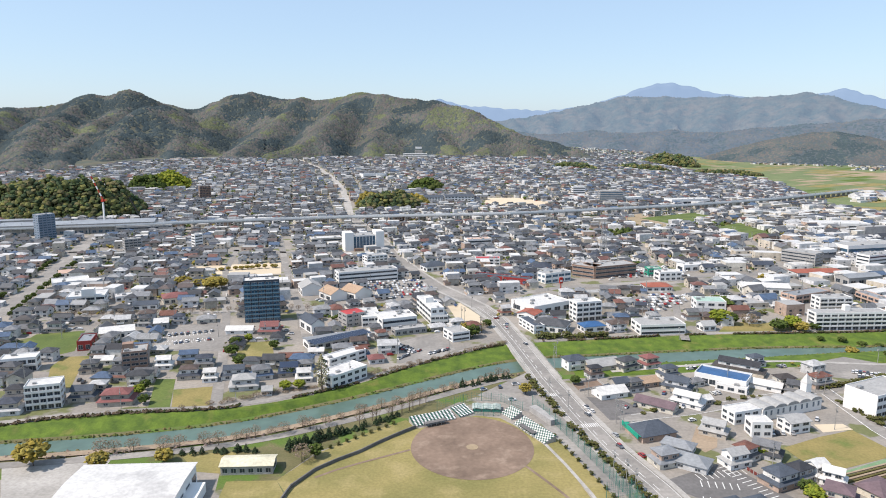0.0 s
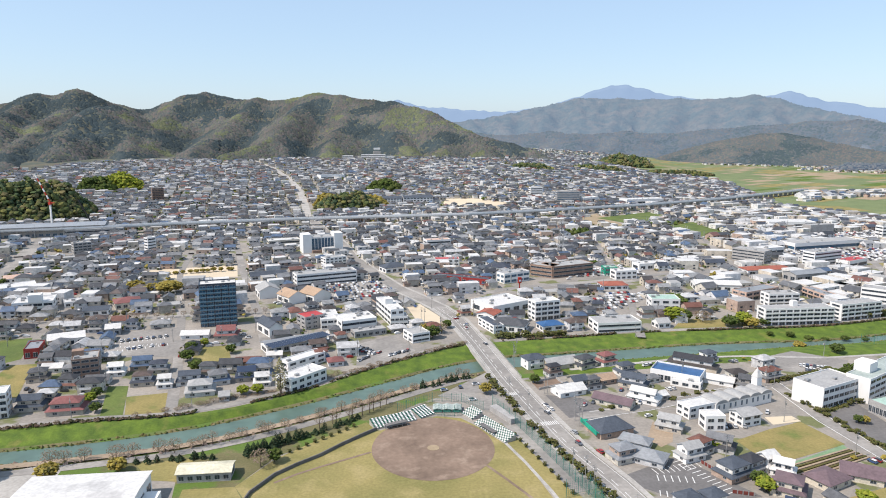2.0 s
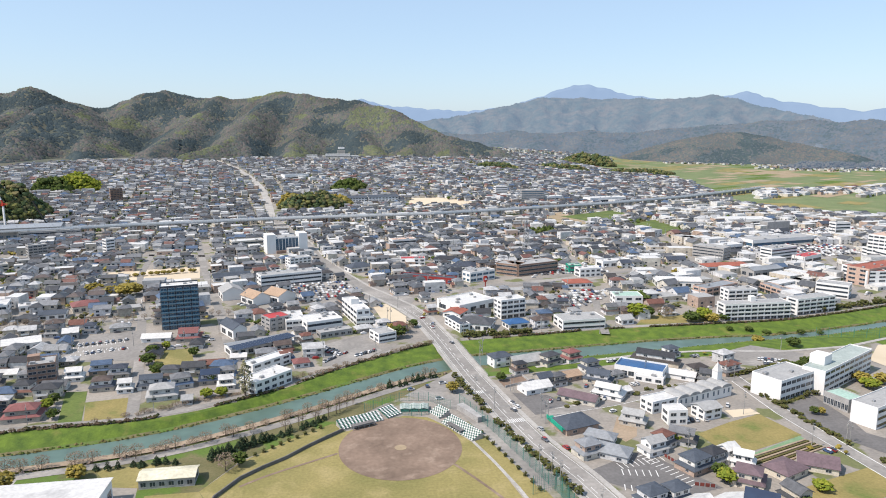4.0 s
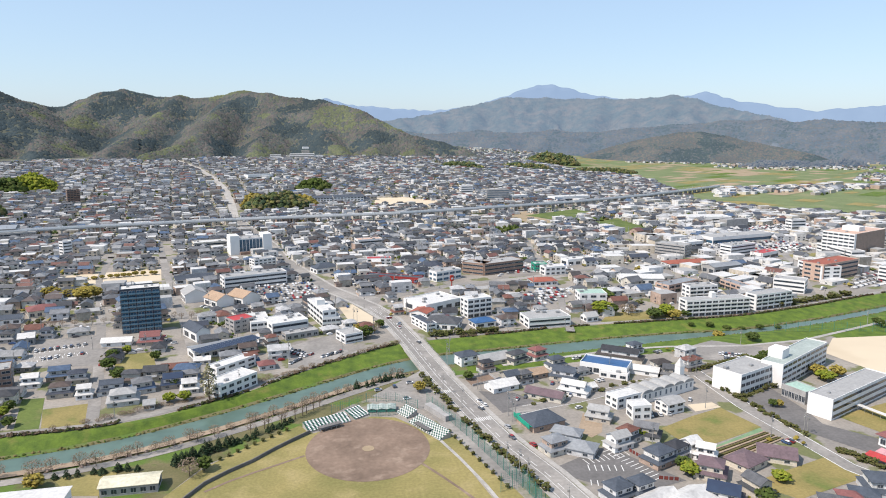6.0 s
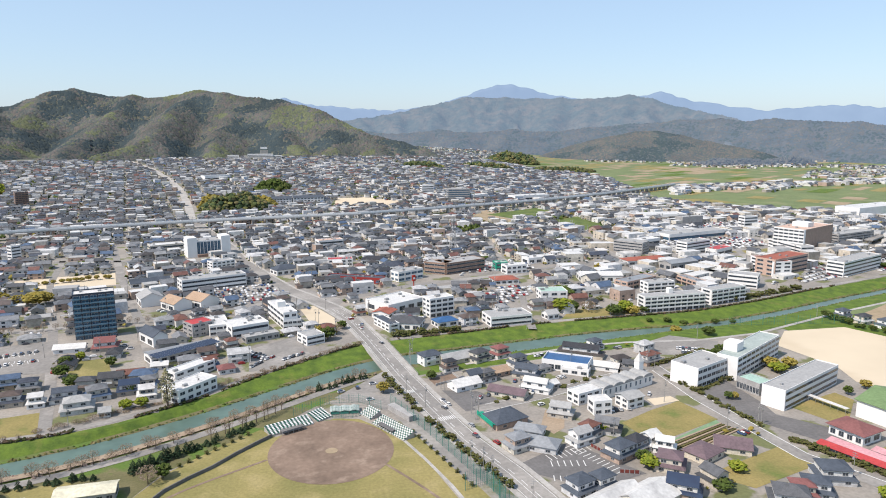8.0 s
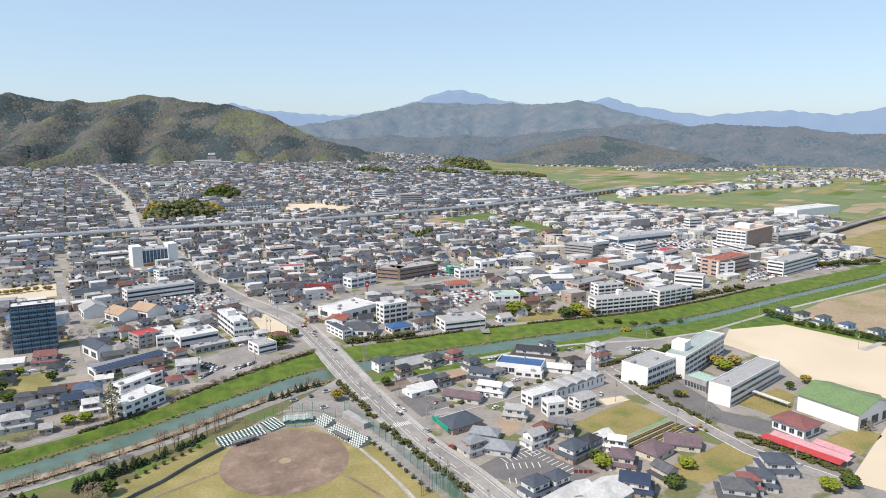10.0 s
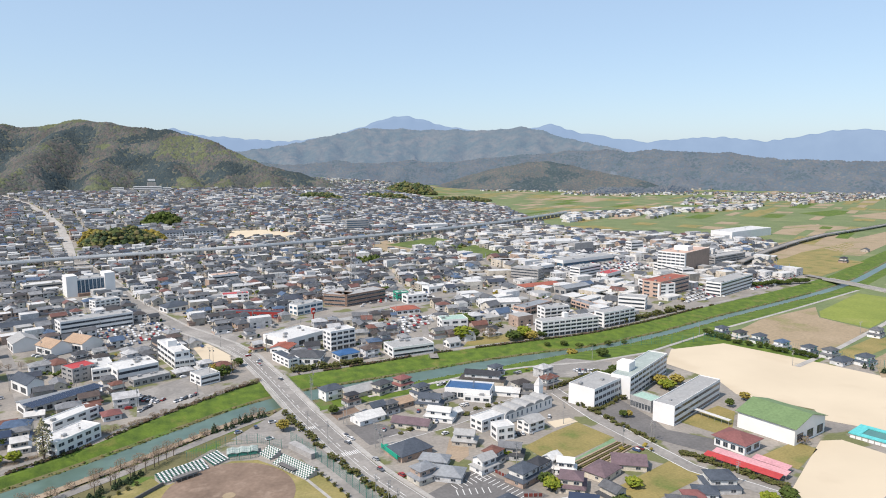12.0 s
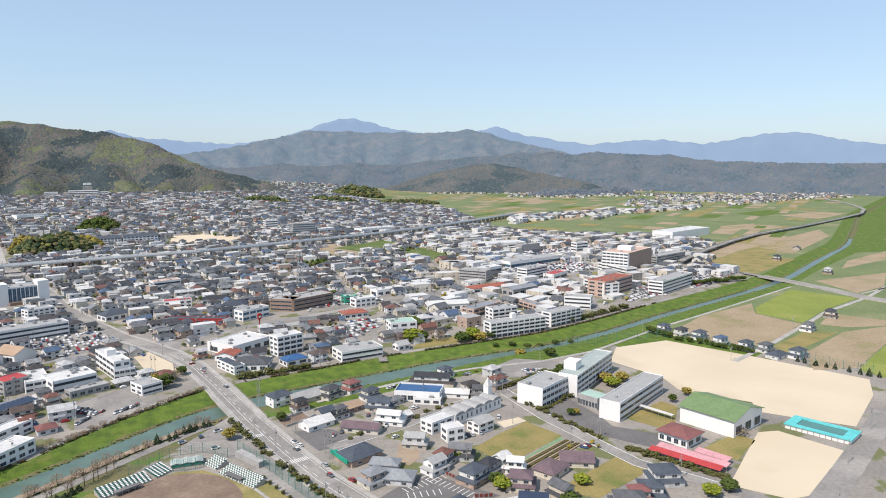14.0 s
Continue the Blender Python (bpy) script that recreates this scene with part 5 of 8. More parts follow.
patch("plain", [(802, 577), (1220, 754), (477, 288), (446, 303), (444, 372), (406, 432), (504, 462), (658, 508)], M_PADDY, 0.05, "green fields south of the river", "field")
patch("field_strip", [(785, 2472), (1221, 3125), (1237, 2759), (823, 2329)], M_FALLOW, 0.2, "yellow-green fallow field strip", "field")
patch("field_strip", [(1138, 2147), (1296, 2181), (1342, 1892), (1153, 1803)], M_TANFIELD, 0.2, "brown ploughed field strip", "field")
patch("field_strip", [(1042, 1601), (1202, 1665), (1302, 1559), (1167, 1489)], M_FALLOW, 0.2, "yellow-green fallow field strip", "field")
patch("field_strip", [(702, 1224), (797, 1201), (809, 1120), (724, 1152)], M_FALLOW, 0.2, "yellow-green fallow field strip", "field")
patch("field_strip", [(1106, 1040), (1237, 1054), (1247, 966), (1132, 951)], M_TANFIELD, 0.2, "brown ploughed field strip", "field")
patch("field_strip", [(1463, 1166), (1644, 1209), (1668, 1133), (1462, 1059)], M_TANFIELD, 0.2, "brown ploughed field strip", "field")
patch("field_strip", [(1422, 1266), (1592, 1305), (1594, 1237), (1414, 1174)], M_GRASS, 0.2, "bright green barley field strip", "field")
patch("field_strip", [(787, 717), (930, 791), (1053, 814), (877, 705)], M_FALLOW, 0.2, "yellow-green fallow field strip", "field")
patch("field_strip", [(1117, 735), (1195, 739), (1054, 650), (985, 664)], M_GRASS, 0.2, "bright green barley field strip", "field")
patch("field_strip", [(394, 412), (468, 448), (555, 468), (521, 435), (522, 388), (452, 359), (423, 355), (408, 390)], M_TANFIELD, 0.12, "brown ploughed field at the town edge", "field")
patch("field_strip", [(446, 327), (528, 355), (579, 352), (525, 318), (444, 287), (414, 297)], M_TANFIELD, 0.12, "brown ploughed field at the town edge", "field")
patch("field_strip", [(535, 381), (583, 405), (600, 365), (579, 353), (546, 364)], M_TANFIELD, 0.12, "brown ploughed field beside a farm lane", "field")
patch("field_strip", [(422, 344), (500, 369), (523, 356), (435, 330)], M_FALLOW, 0.12, "yellow-green fallow field beside a farm lane", "field")
patch("green_strip", [(541, 452), (652, 501), (672, 440), (584, 415), (527, 391), (523, 435)], M_BARLEY, 0.12, "bright yellow-green barley field at the town edge", "field")
patch("green_strip", [(441, 284), (525, 317), (580, 350), (640, 380), (500, 290), (440, 262)], M_BARLEY, 0.12, "bright yellow-green barley field at the town edge", "field")
patch("field_strip", [(697, 456), (724, 525), (855, 525), (760, 468)], M_TANFIELD, 0.12, "brown ploughed field beyond the embankment", "field")
patch("field_strip", [(836, 570), (908, 612), (1056, 651), (966, 596)], M_TANFIELD, 0.12, "brown ploughed field beyond the embankment", "field")
patch("field_strip", [(724, 704), (863, 733), (853, 650), (705, 590), (693, 630)], M_FALLOW, 0.2, "yellow-green fallow field north of the river", "field")
patch("field_strip", [(739, 738), (846, 792), (1049, 891), (1146, 909), (1050, 824), (902, 768), (746, 718)], M_TANFIELD, 0.22, "brown ploughed field north of the river", "field")
patch("field_strip", [(1060, 836), (1250, 905), (1165, 822), (903, 694), (890, 716), (923, 772)], M_TANFIELD, 0.2, "brown ploughed field north of the river", "field")
strip("farm_lane", [(383, 334), (450, 357), (529, 388), (583, 410), (684, 437), (760, 466)], 4, M_CONCRETE, 0.18, "pale farm lane between fields", "road")
strip("farm_lane", [(697, 452), (800, 470), (930, 520)], 3, M_CONCRETE, 0.18, "pale farm lane between fields", "road")
strip("bypass", [(693, 600), (692, 574), (691, 531), (687, 486), (678, 437), (682, 390), (690, 330)], 11, M_ASPHALT, 1.2, "pale embankment road beyond the bridge", "road")
for side in (-6, 6):
    low_wall("embankment_wall", offset_line([(692, 572), (691, 531), (687, 486), (678, 437), (682, 390)], side), 1.7, 0.5, M_CONCRETE, "pale concrete wall of the embankment road", "wall")
ELEVATED = [(680, 690), (792, 757), (930, 829), (1058, 885), (1250, 944), (1497, 1031), (1683, 1107), (1823, 1192), (1976, 1328), (2176, 1561)]


def elevated_road(line):
    """A grey road on a slim deck carried by piers across the fields."""
    e = thing("elevated_road", "long grey elevated road on slim piers across fields", "road", 0, 0, 0, 0)
    LANES.append((np.array(line_points(line, 25)), 8))
    for (x0, y0), (x1, y1) in zip(line[:-1], line[1:]):
        n = math.hypot(x1 - x0, y1 - y0)
        m = pose(x0, y0, 0, 0, 0, math.degrees(math.atan2(y1 - y0, x1 - x0)))
        box_part("deck", (0, -4.5, 4.2, n + 1, 4.5, 5.2), M_ASPHALT, e).matrix_basis = m
        for v in (-4.6, 4.4):
            box_part("parapet", (0, v, 4.6, n + 1, v + 0.2, 6), M_RAIL, e).matrix_basis = m
        for i in range(int(n / 45)):
            box_part("pier", (i * 45 + 5, -2, -1, i * 45 + 7, 2, 4.2), M_RAIL, e).matrix_basis = m


elevated_road(ELEVATED)
strip("kerb_line", [(210, 356), (209, 309), (212, 268), (215, 238), (233, 200)], 0.5, M_PAINT, 0.14, "white kerb line along the school street", "kerb")
strip("kerb_line", [(202, 347), (201, 303), (205, 264), (208, 235), (217, 216)], 0.5, M_PAINT, 0.14, "white kerb line along the school street", "kerb")
strip("street_edge_line", [(93, 320), (110, 324), (129, 330), (168, 345), (208, 358)], 0.35, M_PAINT, 0.13, "worn white edge line of the street", "road marking")
strip("street_edge_line", [(87, 309), (103, 315), (124, 320), (163, 335), (200, 348)], 0.35, M_PAINT, 0.13, "worn white edge line of the street", "road marking")
strip("river_path", [(98, 381), (127, 387), (178, 398), (212, 399), (262, 393), (310, 398), (406, 432), (534, 470), (667, 512)], 3, M_CONCRETE, 0.15, "pale levee path between town houses", "road")
strip("street", [(87, 314), (105, 320), (125, 325), (166, 340), (207, 353), (248, 371)], 9, M_ASPHALT, 0.09, "asphalt street between houses", "road")
strip("street", [(207, 353), (205, 307), (209, 266), (212, 236), (230, 197), (239, 177)], 7.5, M_ASPHALT, 0.1, "asphalt street past the school", "road")
strip("street", [(380, 227), (293, 190), (249, 172)], 12, M_ASPHALT, 0.09, "asphalt road beside the school", "road")
strip("street", [(-319, 477), (-289, 497), (-228, 503), (-167, 513), (-74, 533), (-11, 561)], 8, M_ASPHALT, 0.09, "asphalt town street between town houses", "road")
strip("street", [(-115, 327), (-134, 399), (-163, 500), (-215, 665), (-241, 794)], 6, M_ASPHALT, 0.1, "asphalt side street between town houses", "road")
strip("street", [(-72, 345), (-75, 389), (-91, 444), (-113, 525), (-162, 693), (-211, 878)], 7, M_ASPHALT, 0.1, "asphalt side street between town houses", "road")
strip("avenue", [(-333, 500), (-362, 592), (-403, 724), (-453, 878), (-484, 980)], 16, M_ASPHALT, 0.1, "avenue towards the station", "road")
strip("avenue", [(-486, 740), (-437, 764), (-321, 794), (-117, 757), (-52, 740)], 8, M_ASPHALT, 0.1, "asphalt town street between town houses", "road")
strip("street", [(42, 558), (100, 592), (182, 614), (287, 655), (402, 674), (539, 696), (736, 776)], 10, M_ASPHALT, 0.1, "main shopping street between town houses", "road")
strip("street", [(162, 441), (198, 580), (217, 689), (243, 843)], 6, M_ASPHALT, 0.11, "asphalt side street between town houses", "road")
strip("street", [(260, 462), (313, 578), (360, 737), (394, 880)], 7, M_ASPHALT, 0.11, "asphalt side street between town houses", "road")
strip("street", [(393, 498), (477, 636), (552, 802), (597, 1002), (610, 1198)], 8, M_ASPHALT, 0.11, "asphalt side street between town houses", "road")
strip("street", [(-120, 854), (-56, 860), (51, 890), (170, 991), (266, 1082)], 7, M_ASPHALT, 0.12, "asphalt town street between town houses", "road")
strip("street", [(456, 693), (344, 665), (216, 615), (104, 571), (43, 525)], 8, M_ASPHALT, 0.12, "asphalt town street between town houses", "road")
patch("car_park", [(410, 735), (470, 787), (597, 766), (562, 709), (473, 687)], M_ASPHALT, 0.08, "large shop car park", "car park")
patch("car_park", [(572, 887), (725, 934), (672, 853), (548, 836)], M_ASPHALT, 0.08, "shop car park at the town edge", "car park")
patch("car_park", [(496, 576), (572, 605), (508, 536), (447, 524)], M_ASPHALT, 0.08, "hospital car park at the town edge", "car park")
patch("car_park", [(570, 591), (644, 620), (664, 578), (562, 548)], M_ASPHALT, 0.08, "riverside car park at the town edge", "car park")
patch("car_park", [(170, 674), (244, 676), (235, 634), (164, 630)], M_ASPHALT, 0.08, "office car park at the town edge", "car park")
patch("car_park", [(140, 535), (193, 579), (202, 545), (160, 505)], M_ASPHALT, 0.08, "shop car park at the town edge", "car park")
patch("riverside_lawn", [(186, 452), (208, 484), (267, 481), (259, 462)], M_FALLOW, 0.08, "rough riverside lawn at the town edge", "lawn")
patch("shop_lawn", [(482, 679), (530, 707), (555, 691), (506, 664)], M_LAWN, 0.08, "yellow-green lawn by shops", "lawn")
for v, w, m, what in ((-15.5, 4.5, M_SOIL, "bare tan earth strip along the river bank"), (-22.5, 5.5, M_ASPHALT, "grey asphalt river walk under cherry trees")):
    strip("river_walk", [(x, float(river_y(x) + v * river_k(x))) for x in range(-330, 40, 8)], w, m, 0.14 if v < -20 else 0.1, what, "path", lane=False)
for x0, x1 in ((-330, 42), (64, 560)):
    strip("river_road", [(x, float(river_y(x) + (bank_top(x) + 3.5) * river_k(x))) for x in range(x0, x1, 14)], 5, M_ASPHALT, 0.12, "narrow asphalt river road on the levee")

patch("crop_cover", [(162, 261.5), (197, 277.5), (197, 273.5), (163, 259)], M_COVER, 0.1, "pale green crop cover beside the vacant plot", "crop cover")
patch("bare_lot", [(120.6, 307), (127.8, 299.6), (121.8, 285), (114.6, 280), (111, 288)], M_SOIL, 0.08, "bare tan lot between houses", "ground")
patch("earth_plot", [(71.7, 361), (86.5, 367), (88.6, 357.5), (73.5, 350.5)], M_DIRT, 0.08, "walled plot of bare brown earth by the road", "ground")
patch("gravel_yard", [(177.3, 308.7), (191.5, 309.5), (192.8, 303), (177, 300)], M_SAND, 0.08, "pale gravel yard beside the chapel", "car park")
patch("car_park", [(75.4, 343.3), (93.5, 338), (102, 324), (94, 315.5), (81, 313.5)], M_DARKASPHALT, 0.07, "dark asphalt car park of the corner shop", "car park")
for plot in ([(71.7, 361), (86.5, 367), (88.6, 357.5)], [(73.5, 350.5), (88.6, 357.5)]):
    low_wall("garden_wall", plot, 1.2, 0.3, M_GREY, "low grey block wall round a bare plot", "wall")


def red_fence(x0, y0, x1, y1):
    """A row of dark red board panels between posts."""
    f = thing("board_fence", "dark red board fence along the parking lot", "fence", x0, y0, math.degrees(math.atan2(y1 - y0, x1 - x0)), 0.08, "board fences")
    n = int(math.hypot(x1 - x0, y1 - y0) / 2)
    for i in range(n):
        box_part("panel", (i * 2 + 0.1, -0.06, 0.1, i * 2 + 1.7, 0.06, 1.5), M_FENCERED, f)
        box_part("post", (i * 2 + 1.7, -0.08, 0, i * 2 + 2.1, 0.08, 1.6), M_STEEL, f)


red_fence(125.9, 264.5, 131, 250)
red_fence(127.5, 239.9, 136.5, 236.8)
# ---- landmark buildings of the left bank ----
block(-133.1, 491.6, 25.2, 14, 14, 30.5, "ten-storey navy apartment tower with glazed balconies", floors=10, bays=5, side=2, wall=M_NAVY, roof=M_WHITEROOF, style="balcony", glass=M_BLUEGLASS, name="apartment_tower", parapet=0.8, trim=M_BALCONY)
block(-202.8, 332.2, 16.2, 11, 18, 12.5, "four-storey white apartment block with balconies", floors=4, bays=5, side=2, style="balcony", roof=M_WHITEROOF, name="apartment_block", units=1, group="apartment blocks")
block(-247.8, 384.9, 19.1, 10, 17, 8, "two-storey white apartment row with white roof", floors=2, bays=4, side=1, roof=M_WHITEROOF, style="balcony", name="apartment_block", units=1, group="apartment blocks")
block(-230.2, 427.2, 8.5, 17, 15, 6, "red clad shop with dark flat roof", floors=1, bays=2, side=2, wall=M_REDWALL, roof=M_GREYROOF, units=1, name="shop")
hall(-221.6, 450.6, 21.3, 16, 24, 5, 7, "white metal warehouse with pale roof", roof=M_WHITEROOF, bays=4, name="warehouse")
block(-180.9, 387.2, 13.6, 14, 20, 12, "weathered four-storey brown concrete building", floors=4, bays=3, side=3, wall=M_BROWN, roof=M_FLAT, style="wide", tower=(-4, 3, 6, 5, 3))
hall(-199.5, 470.6, 9.2, 12, 17, 5, 7, "dark walled house shop with silver roof", roof=M_WHITEROOF, wall=M_GREY, bays=2, name="shop")
block(-336.0, 605.1, 29.8, 22, 31, 5, "low white supermarket with large flat roof", floors=1, bays=5, side=0, roof=M_WHITEROOF, name="shop")
block(-286.7, 539.5, 27.9, 22, 18, 8, "white exhibition shop with pale roof", floors=2, bays=4, side=2, roof=M_WHITEROOF, style="wide", tower=(2, -8, 9, 8, 6), name="shop")
block(-260.1, 552.4, 19.9, 12, 28, 4, "low white shop with pale roof", floors=1, bays=4, side=1, roof=M_WHITEROOF, name="shop")
hall(-233.0, 523.8, 17.8, 12, 11, 4, 6, "slate roofed workshop among town houses", roof=M_SLATE, bays=3, name="workshop")
hall(-218.6, 545.0, 19.3, 16, 28, 5, 8, "large house with brown tiled roof", roof=M_MAROON, wall=M_CREAM, hip=True, bays=4, name="large_house", category="house")
hall(-114.0, 573.7, 16.7, 20, 21, 7, 11, "grey gabled storehouse with pale walls", roof=M_FLAT, along="y", bays=0, name="storehouse", group="storehouses")
hall(-91.1, 555.0, 15.2, 20, 38, 6, 10, "gabled storehouse with tan roof", roof=M_TANROOF, along="y", bays=0, name="storehouse", group="storehouses")
hall(-72.6, 561.0, 16.8, 20, 43, 6, 10, "gabled storehouse with tan roof", roof=M_TANROOF, along="y", bays=0, name="storehouse", group="storehouses")
hall(-126.7, 643.8, 33.0, 10, 18, 4, 7, "long house with blue-grey tiled roof", roof=M_SLATE, bays=4)
block(-70.9, 621.2, 55.6, 16, 22, 11, "long three-storey pale office with window bands", floors=3, bays=10, side=2, style="band", roof=M_FLAT, wall=M_WHITE, units=6)
block(-71.0, 704.4, 23.3, 12, 31, 9, "white three-storey office among town houses", floors=3, bays=5, side=2, units=2)


def city_hall():
    """White city hall: a glazed middle between two blind stair towers, with a brown entrance storey."""
    b = block(-94.4, 792.9, 44.1, 22, 20, 17, "white city hall with tall dark glass front and two stair towers", floors=5, bays=7, side=2, glass=M_BLUEGLASS, name="city_hall", units=4, faces="lr")
    for s in (-1, 1):
        box_part("stair_tower", (s * 18 - 5, -13, 0, s * 18 + 5, 4, 21.5), M_WHITE, b)
    for i in range(7):
        p = part("glass_bay", window_mesh(3.1, 13, M_BLUEGLASS), None, b)
        p.matrix_basis = pose(-11.1 + i * 3.7, -11.02, 3.2)
    box_part("entrance", (-13, -16, 0, 13, -11.2, 3), M_BROWN, b)


city_hall()
block(-143.0, 827.9, 37.0, 18, 19, 8, "low white public hall with brown base", floors=2, bays=6, side=1, wall=M_CREAM, roof=M_WHITEROOF, style="band", name="public_hall")
block(-9.6, 497.0, 40.0, 10, -73, 12, "white three-storey shop with rounded gable front", floors=3, bays=5, side=2, style="wide", roof=M_WHITEROOF, name="gabled_shop", tower=(0, -1, 5, 6, 4), units=2)
block(-3.4, 482.1, 12.4, 12, 8, 7, "white two-storey shop with dark windows", floors=2, bays=4, side=2, style="wide", roof=M_FLAT, name="shop", units=2)
block(-34.0, 475.7, 25.5, 20, 22, 8, "long white two-storey office with window bands", floors=2, bays=6, side=2, style="band", roof=M_WHITEROOF, units=6)
block(-53.8, 485.5, 13.3, 26, 13, 7, "white low office wing", floors=2, bays=3, side=1, style="wide", roof=M_WHITEROOF, units=3)
block(-65.8, 480.5, 15.3, 14, 34, 9, "grey house with red deck roof", floors=3, bays=3, side=2, wall=M_GREY, roof=M_REDROOF, units=1, name="house_block", category="house")
hall(-92.1, 466.0, 9.6, 22, 33, 7, 10, "grey-blue gabled shop with steep roof", roof=M_SLATE, along="y", bays=1, wall=M_WHITE, name="shop")
hall(-70.7, 433.4, 39.3, 14, 28, 5, 6.5, "long low shop with solar panels on its roof", roof=M_GREYROOF, bays=8, name="shop", side=1)
block(-23.6, 458.0, 22.9, 9, 23, 4, "low house with grey flat roof", floors=1, bays=5, side=1, roof=M_FLAT, wall=M_GREY, name="shop", units=3)
block(9.1, 445.3, 13.0, 14, 26, 6, "two-storey white shop with pale grey roof", floors=2, bays=3, side=2, roof=M_FLAT, name="shop", style="band", units=0)
block(-56.4, 366.8, 25.3, 13, 48, 7, "white two-storey clinic with pale metal roof", floors=2, bays=5, side=2, roof=M_WHITEROOF, name="clinic", units=1)
block(-60.0, 397.0, 27.6, 9, 46, 6, "white workshop with plain roof", floors=2, bays=4, side=1, roof=M_WHITEROOF, name="workshop", units=1)
block(-500.8, 855.2, 20, 14, 54, 33, "blue-grey tower block near the station", floors=11, bays=4, side=2, wall=M_BLUEGREY, trim=M_BLUEGREY, glass=M_BLUEGLASS, style="balcony", name="tower_block", units=1)
block(-355.6, 774.5, 18.1, 12, 37, 15, "grey five-storey block near the station", floors=5, bays=4, side=2, wall=M_GREY, style="balcony", name="apartment_block", group="apartment blocks")
block(-287.5, 792.6, 10.0, 8, 49, 17, "narrow white block among town houses", floors=5, bays=2, side=2, units=0)
block(-437.2, 1259.3, 19.7, 14, 26, 24, "dark brown apartment tower among far houses", floors=8, bays=4, side=2, wall=M_BROWN, style="balcony", name="apartment_tower")
block(-364.0, 705.0, 21.2, 14, 34, 7, "pale two-storey shop among town houses", floors=2, bays=4, side=1, wall=M_CREAM, name="shop")
hall(-356.3, 645.2, 21.4, 14, 28, 4, 6, "low shop with faded red roof", roof=M_PINK, bays=4, name="shop")

# ---- landmark buildings north of the river ----
block(76.6, 521.6, 36.8, 28, 32, 7, "large white supermarket with flat white roof", floors=1, bays=4, side=2, roof=M_WHITEROOF, name="supermarket", units=4)
hall(64.9, 497.4, 13.9, 14, -33, 4, 6, "shop with rust red roof", roof=M_RUSTROOF, bays=2, name="shop", along="y")
block(105.4, 493.5, 20.4, 12, 17, 14, "white four-storey apartment block with balconies", floors=4, bays=4, side=2, style="balcony", roof=M_WHITEROOF, name="apartment_block", group="apartment blocks")
hall(104.1, 464.8, 16.1, 11, 15, 4, 6.5, "house with bright blue roof", roof=M_BLUEROOF, hip=True, bays=2, name="house", category="house")
hall(75.9, 466.2, 24.0, 16, -23, 5, 8.5, "large house with dark tiled hip roof", roof=M_TILE, hip=True, bays=4, name="large_house", category="house")
block(62.3, 467.1, 24.6, 8, -71, 5.5, "slate roofed shop with columns", floors=2, bays=4, side=1, roof=M_SLATE, name="shop", units=0)
block(149.7, 461.8, 32.0, 18, 6, 7, "white two-storey riverside building with grey roof", floors=2, bays=6, side=2, style="band", roof=M_FLAT, name="clinic", units=3)
hall(184.9, 466.0, 9.7, 9, 13, 4, 6.5, "small white house by the river", roof=M_FLAT, bays=2, name="house", category="house")
block(207.0, 519.9, 22.2, 16, -6, 8, "white shop with mint flat roof", floors=2, bays=3, side=2, roof=M_MINT, name="shop", units=2)
hall(276.9, 578.6, 38.3, 20, -11, 6, 8, "large white walled shop with pale roof", roof=M_WHITEROOF, bays=5, name="warehouse")
hall(187.0, 587.0, 22.7, 16, 3, 4, 6.5, "restaurant with rust red roof", roof=M_RUSTROOF, hip=True, bays=4, name="restaurant")
block(160.1, 646.6, 47.2, 20, 23, 11, "three-storey office banded in brown brick", floors=3, bays=6, side=2, wall=M_BROWN, style="band", side_style="band", roof=M_FLAT, units=3)
block(137.2, 642.0, 23.0, 16, -38, 11, "three-storey office wing banded in brown brick", floors=3, bays=4, side=2, wall=M_BROWN, style="band", side_style="band", roof=M_FLAT, units=2)
block(200.5, 642.4, 12.6, 12, -1, 8, "teal clad shop among town houses", floors=2, bays=2, side=1, wall=M_TEAL, roof=M_MINT, name="shop")
block(209.6, 627.1, 21.8, 12, 10, 8, "white shop with blue roof edge", floors=2, bays=4, side=1, roof=M_WHITEROOF, name="shop")
block(252.1, 672.9, 33.7, 14, 13, 6, "low white shop among town houses", floors=1, bays=4, side=1, roof=M_WHITEROOF, name="shop")
hall(357.6, 642.0, 49.3, 16, 5, 5, 7.5, "restaurant with broad rust red roof", roof=M_RUSTROOF, hip=True, bays=5, name="restaurant")
block(298.1, 549.4, 42.0, 14, 26, 7, "pink two-storey motel row with dark roof", floors=2, bays=5, side=2, wall=M_PINK, roof=M_GREYROOF, style="balcony", name="apartment_row")
block(346.3, 537.1, 28.8, 10, -84, 7, "pink two-storey apartment row with dark roof", floors=2, bays=4, side=2, wall=M_PINK, roof=M_GREYROOF, style="balcony", name="apartment_row")
block(303.8, 521.9, 26.1, 12, 4, 10, "white framed three-storey apartment block", floors=3, bays=4, side=2, style="balcony", name="apartment_block", group="apartment blocks")
block(286.6, 470.3, 53.3, 11, 3, 12, "four-storey riverside public housing block with balconies", floors=4, bays=10, side=1, style="balcony", wall=M_WHITE, trim=M_WHITE, name="housing_block", tower=(0, 3, 4, 4, 4), units=0, group="housing blocks")
block(340.3, 482.1, 38.2, 11, 14, 12, "four-storey riverside public housing block with balconies", floors=4, bays=6, side=1, style="balcony", wall=M_WHITE, trim=M_WHITE, name="housing_block", units=0, group="housing blocks")
block(393.1, 529.1, 24.9, 16, -44, 11, "white three-storey clinic with dark bands", floors=3, bays=5, side=2, style="band", side_style="band", name="clinic")
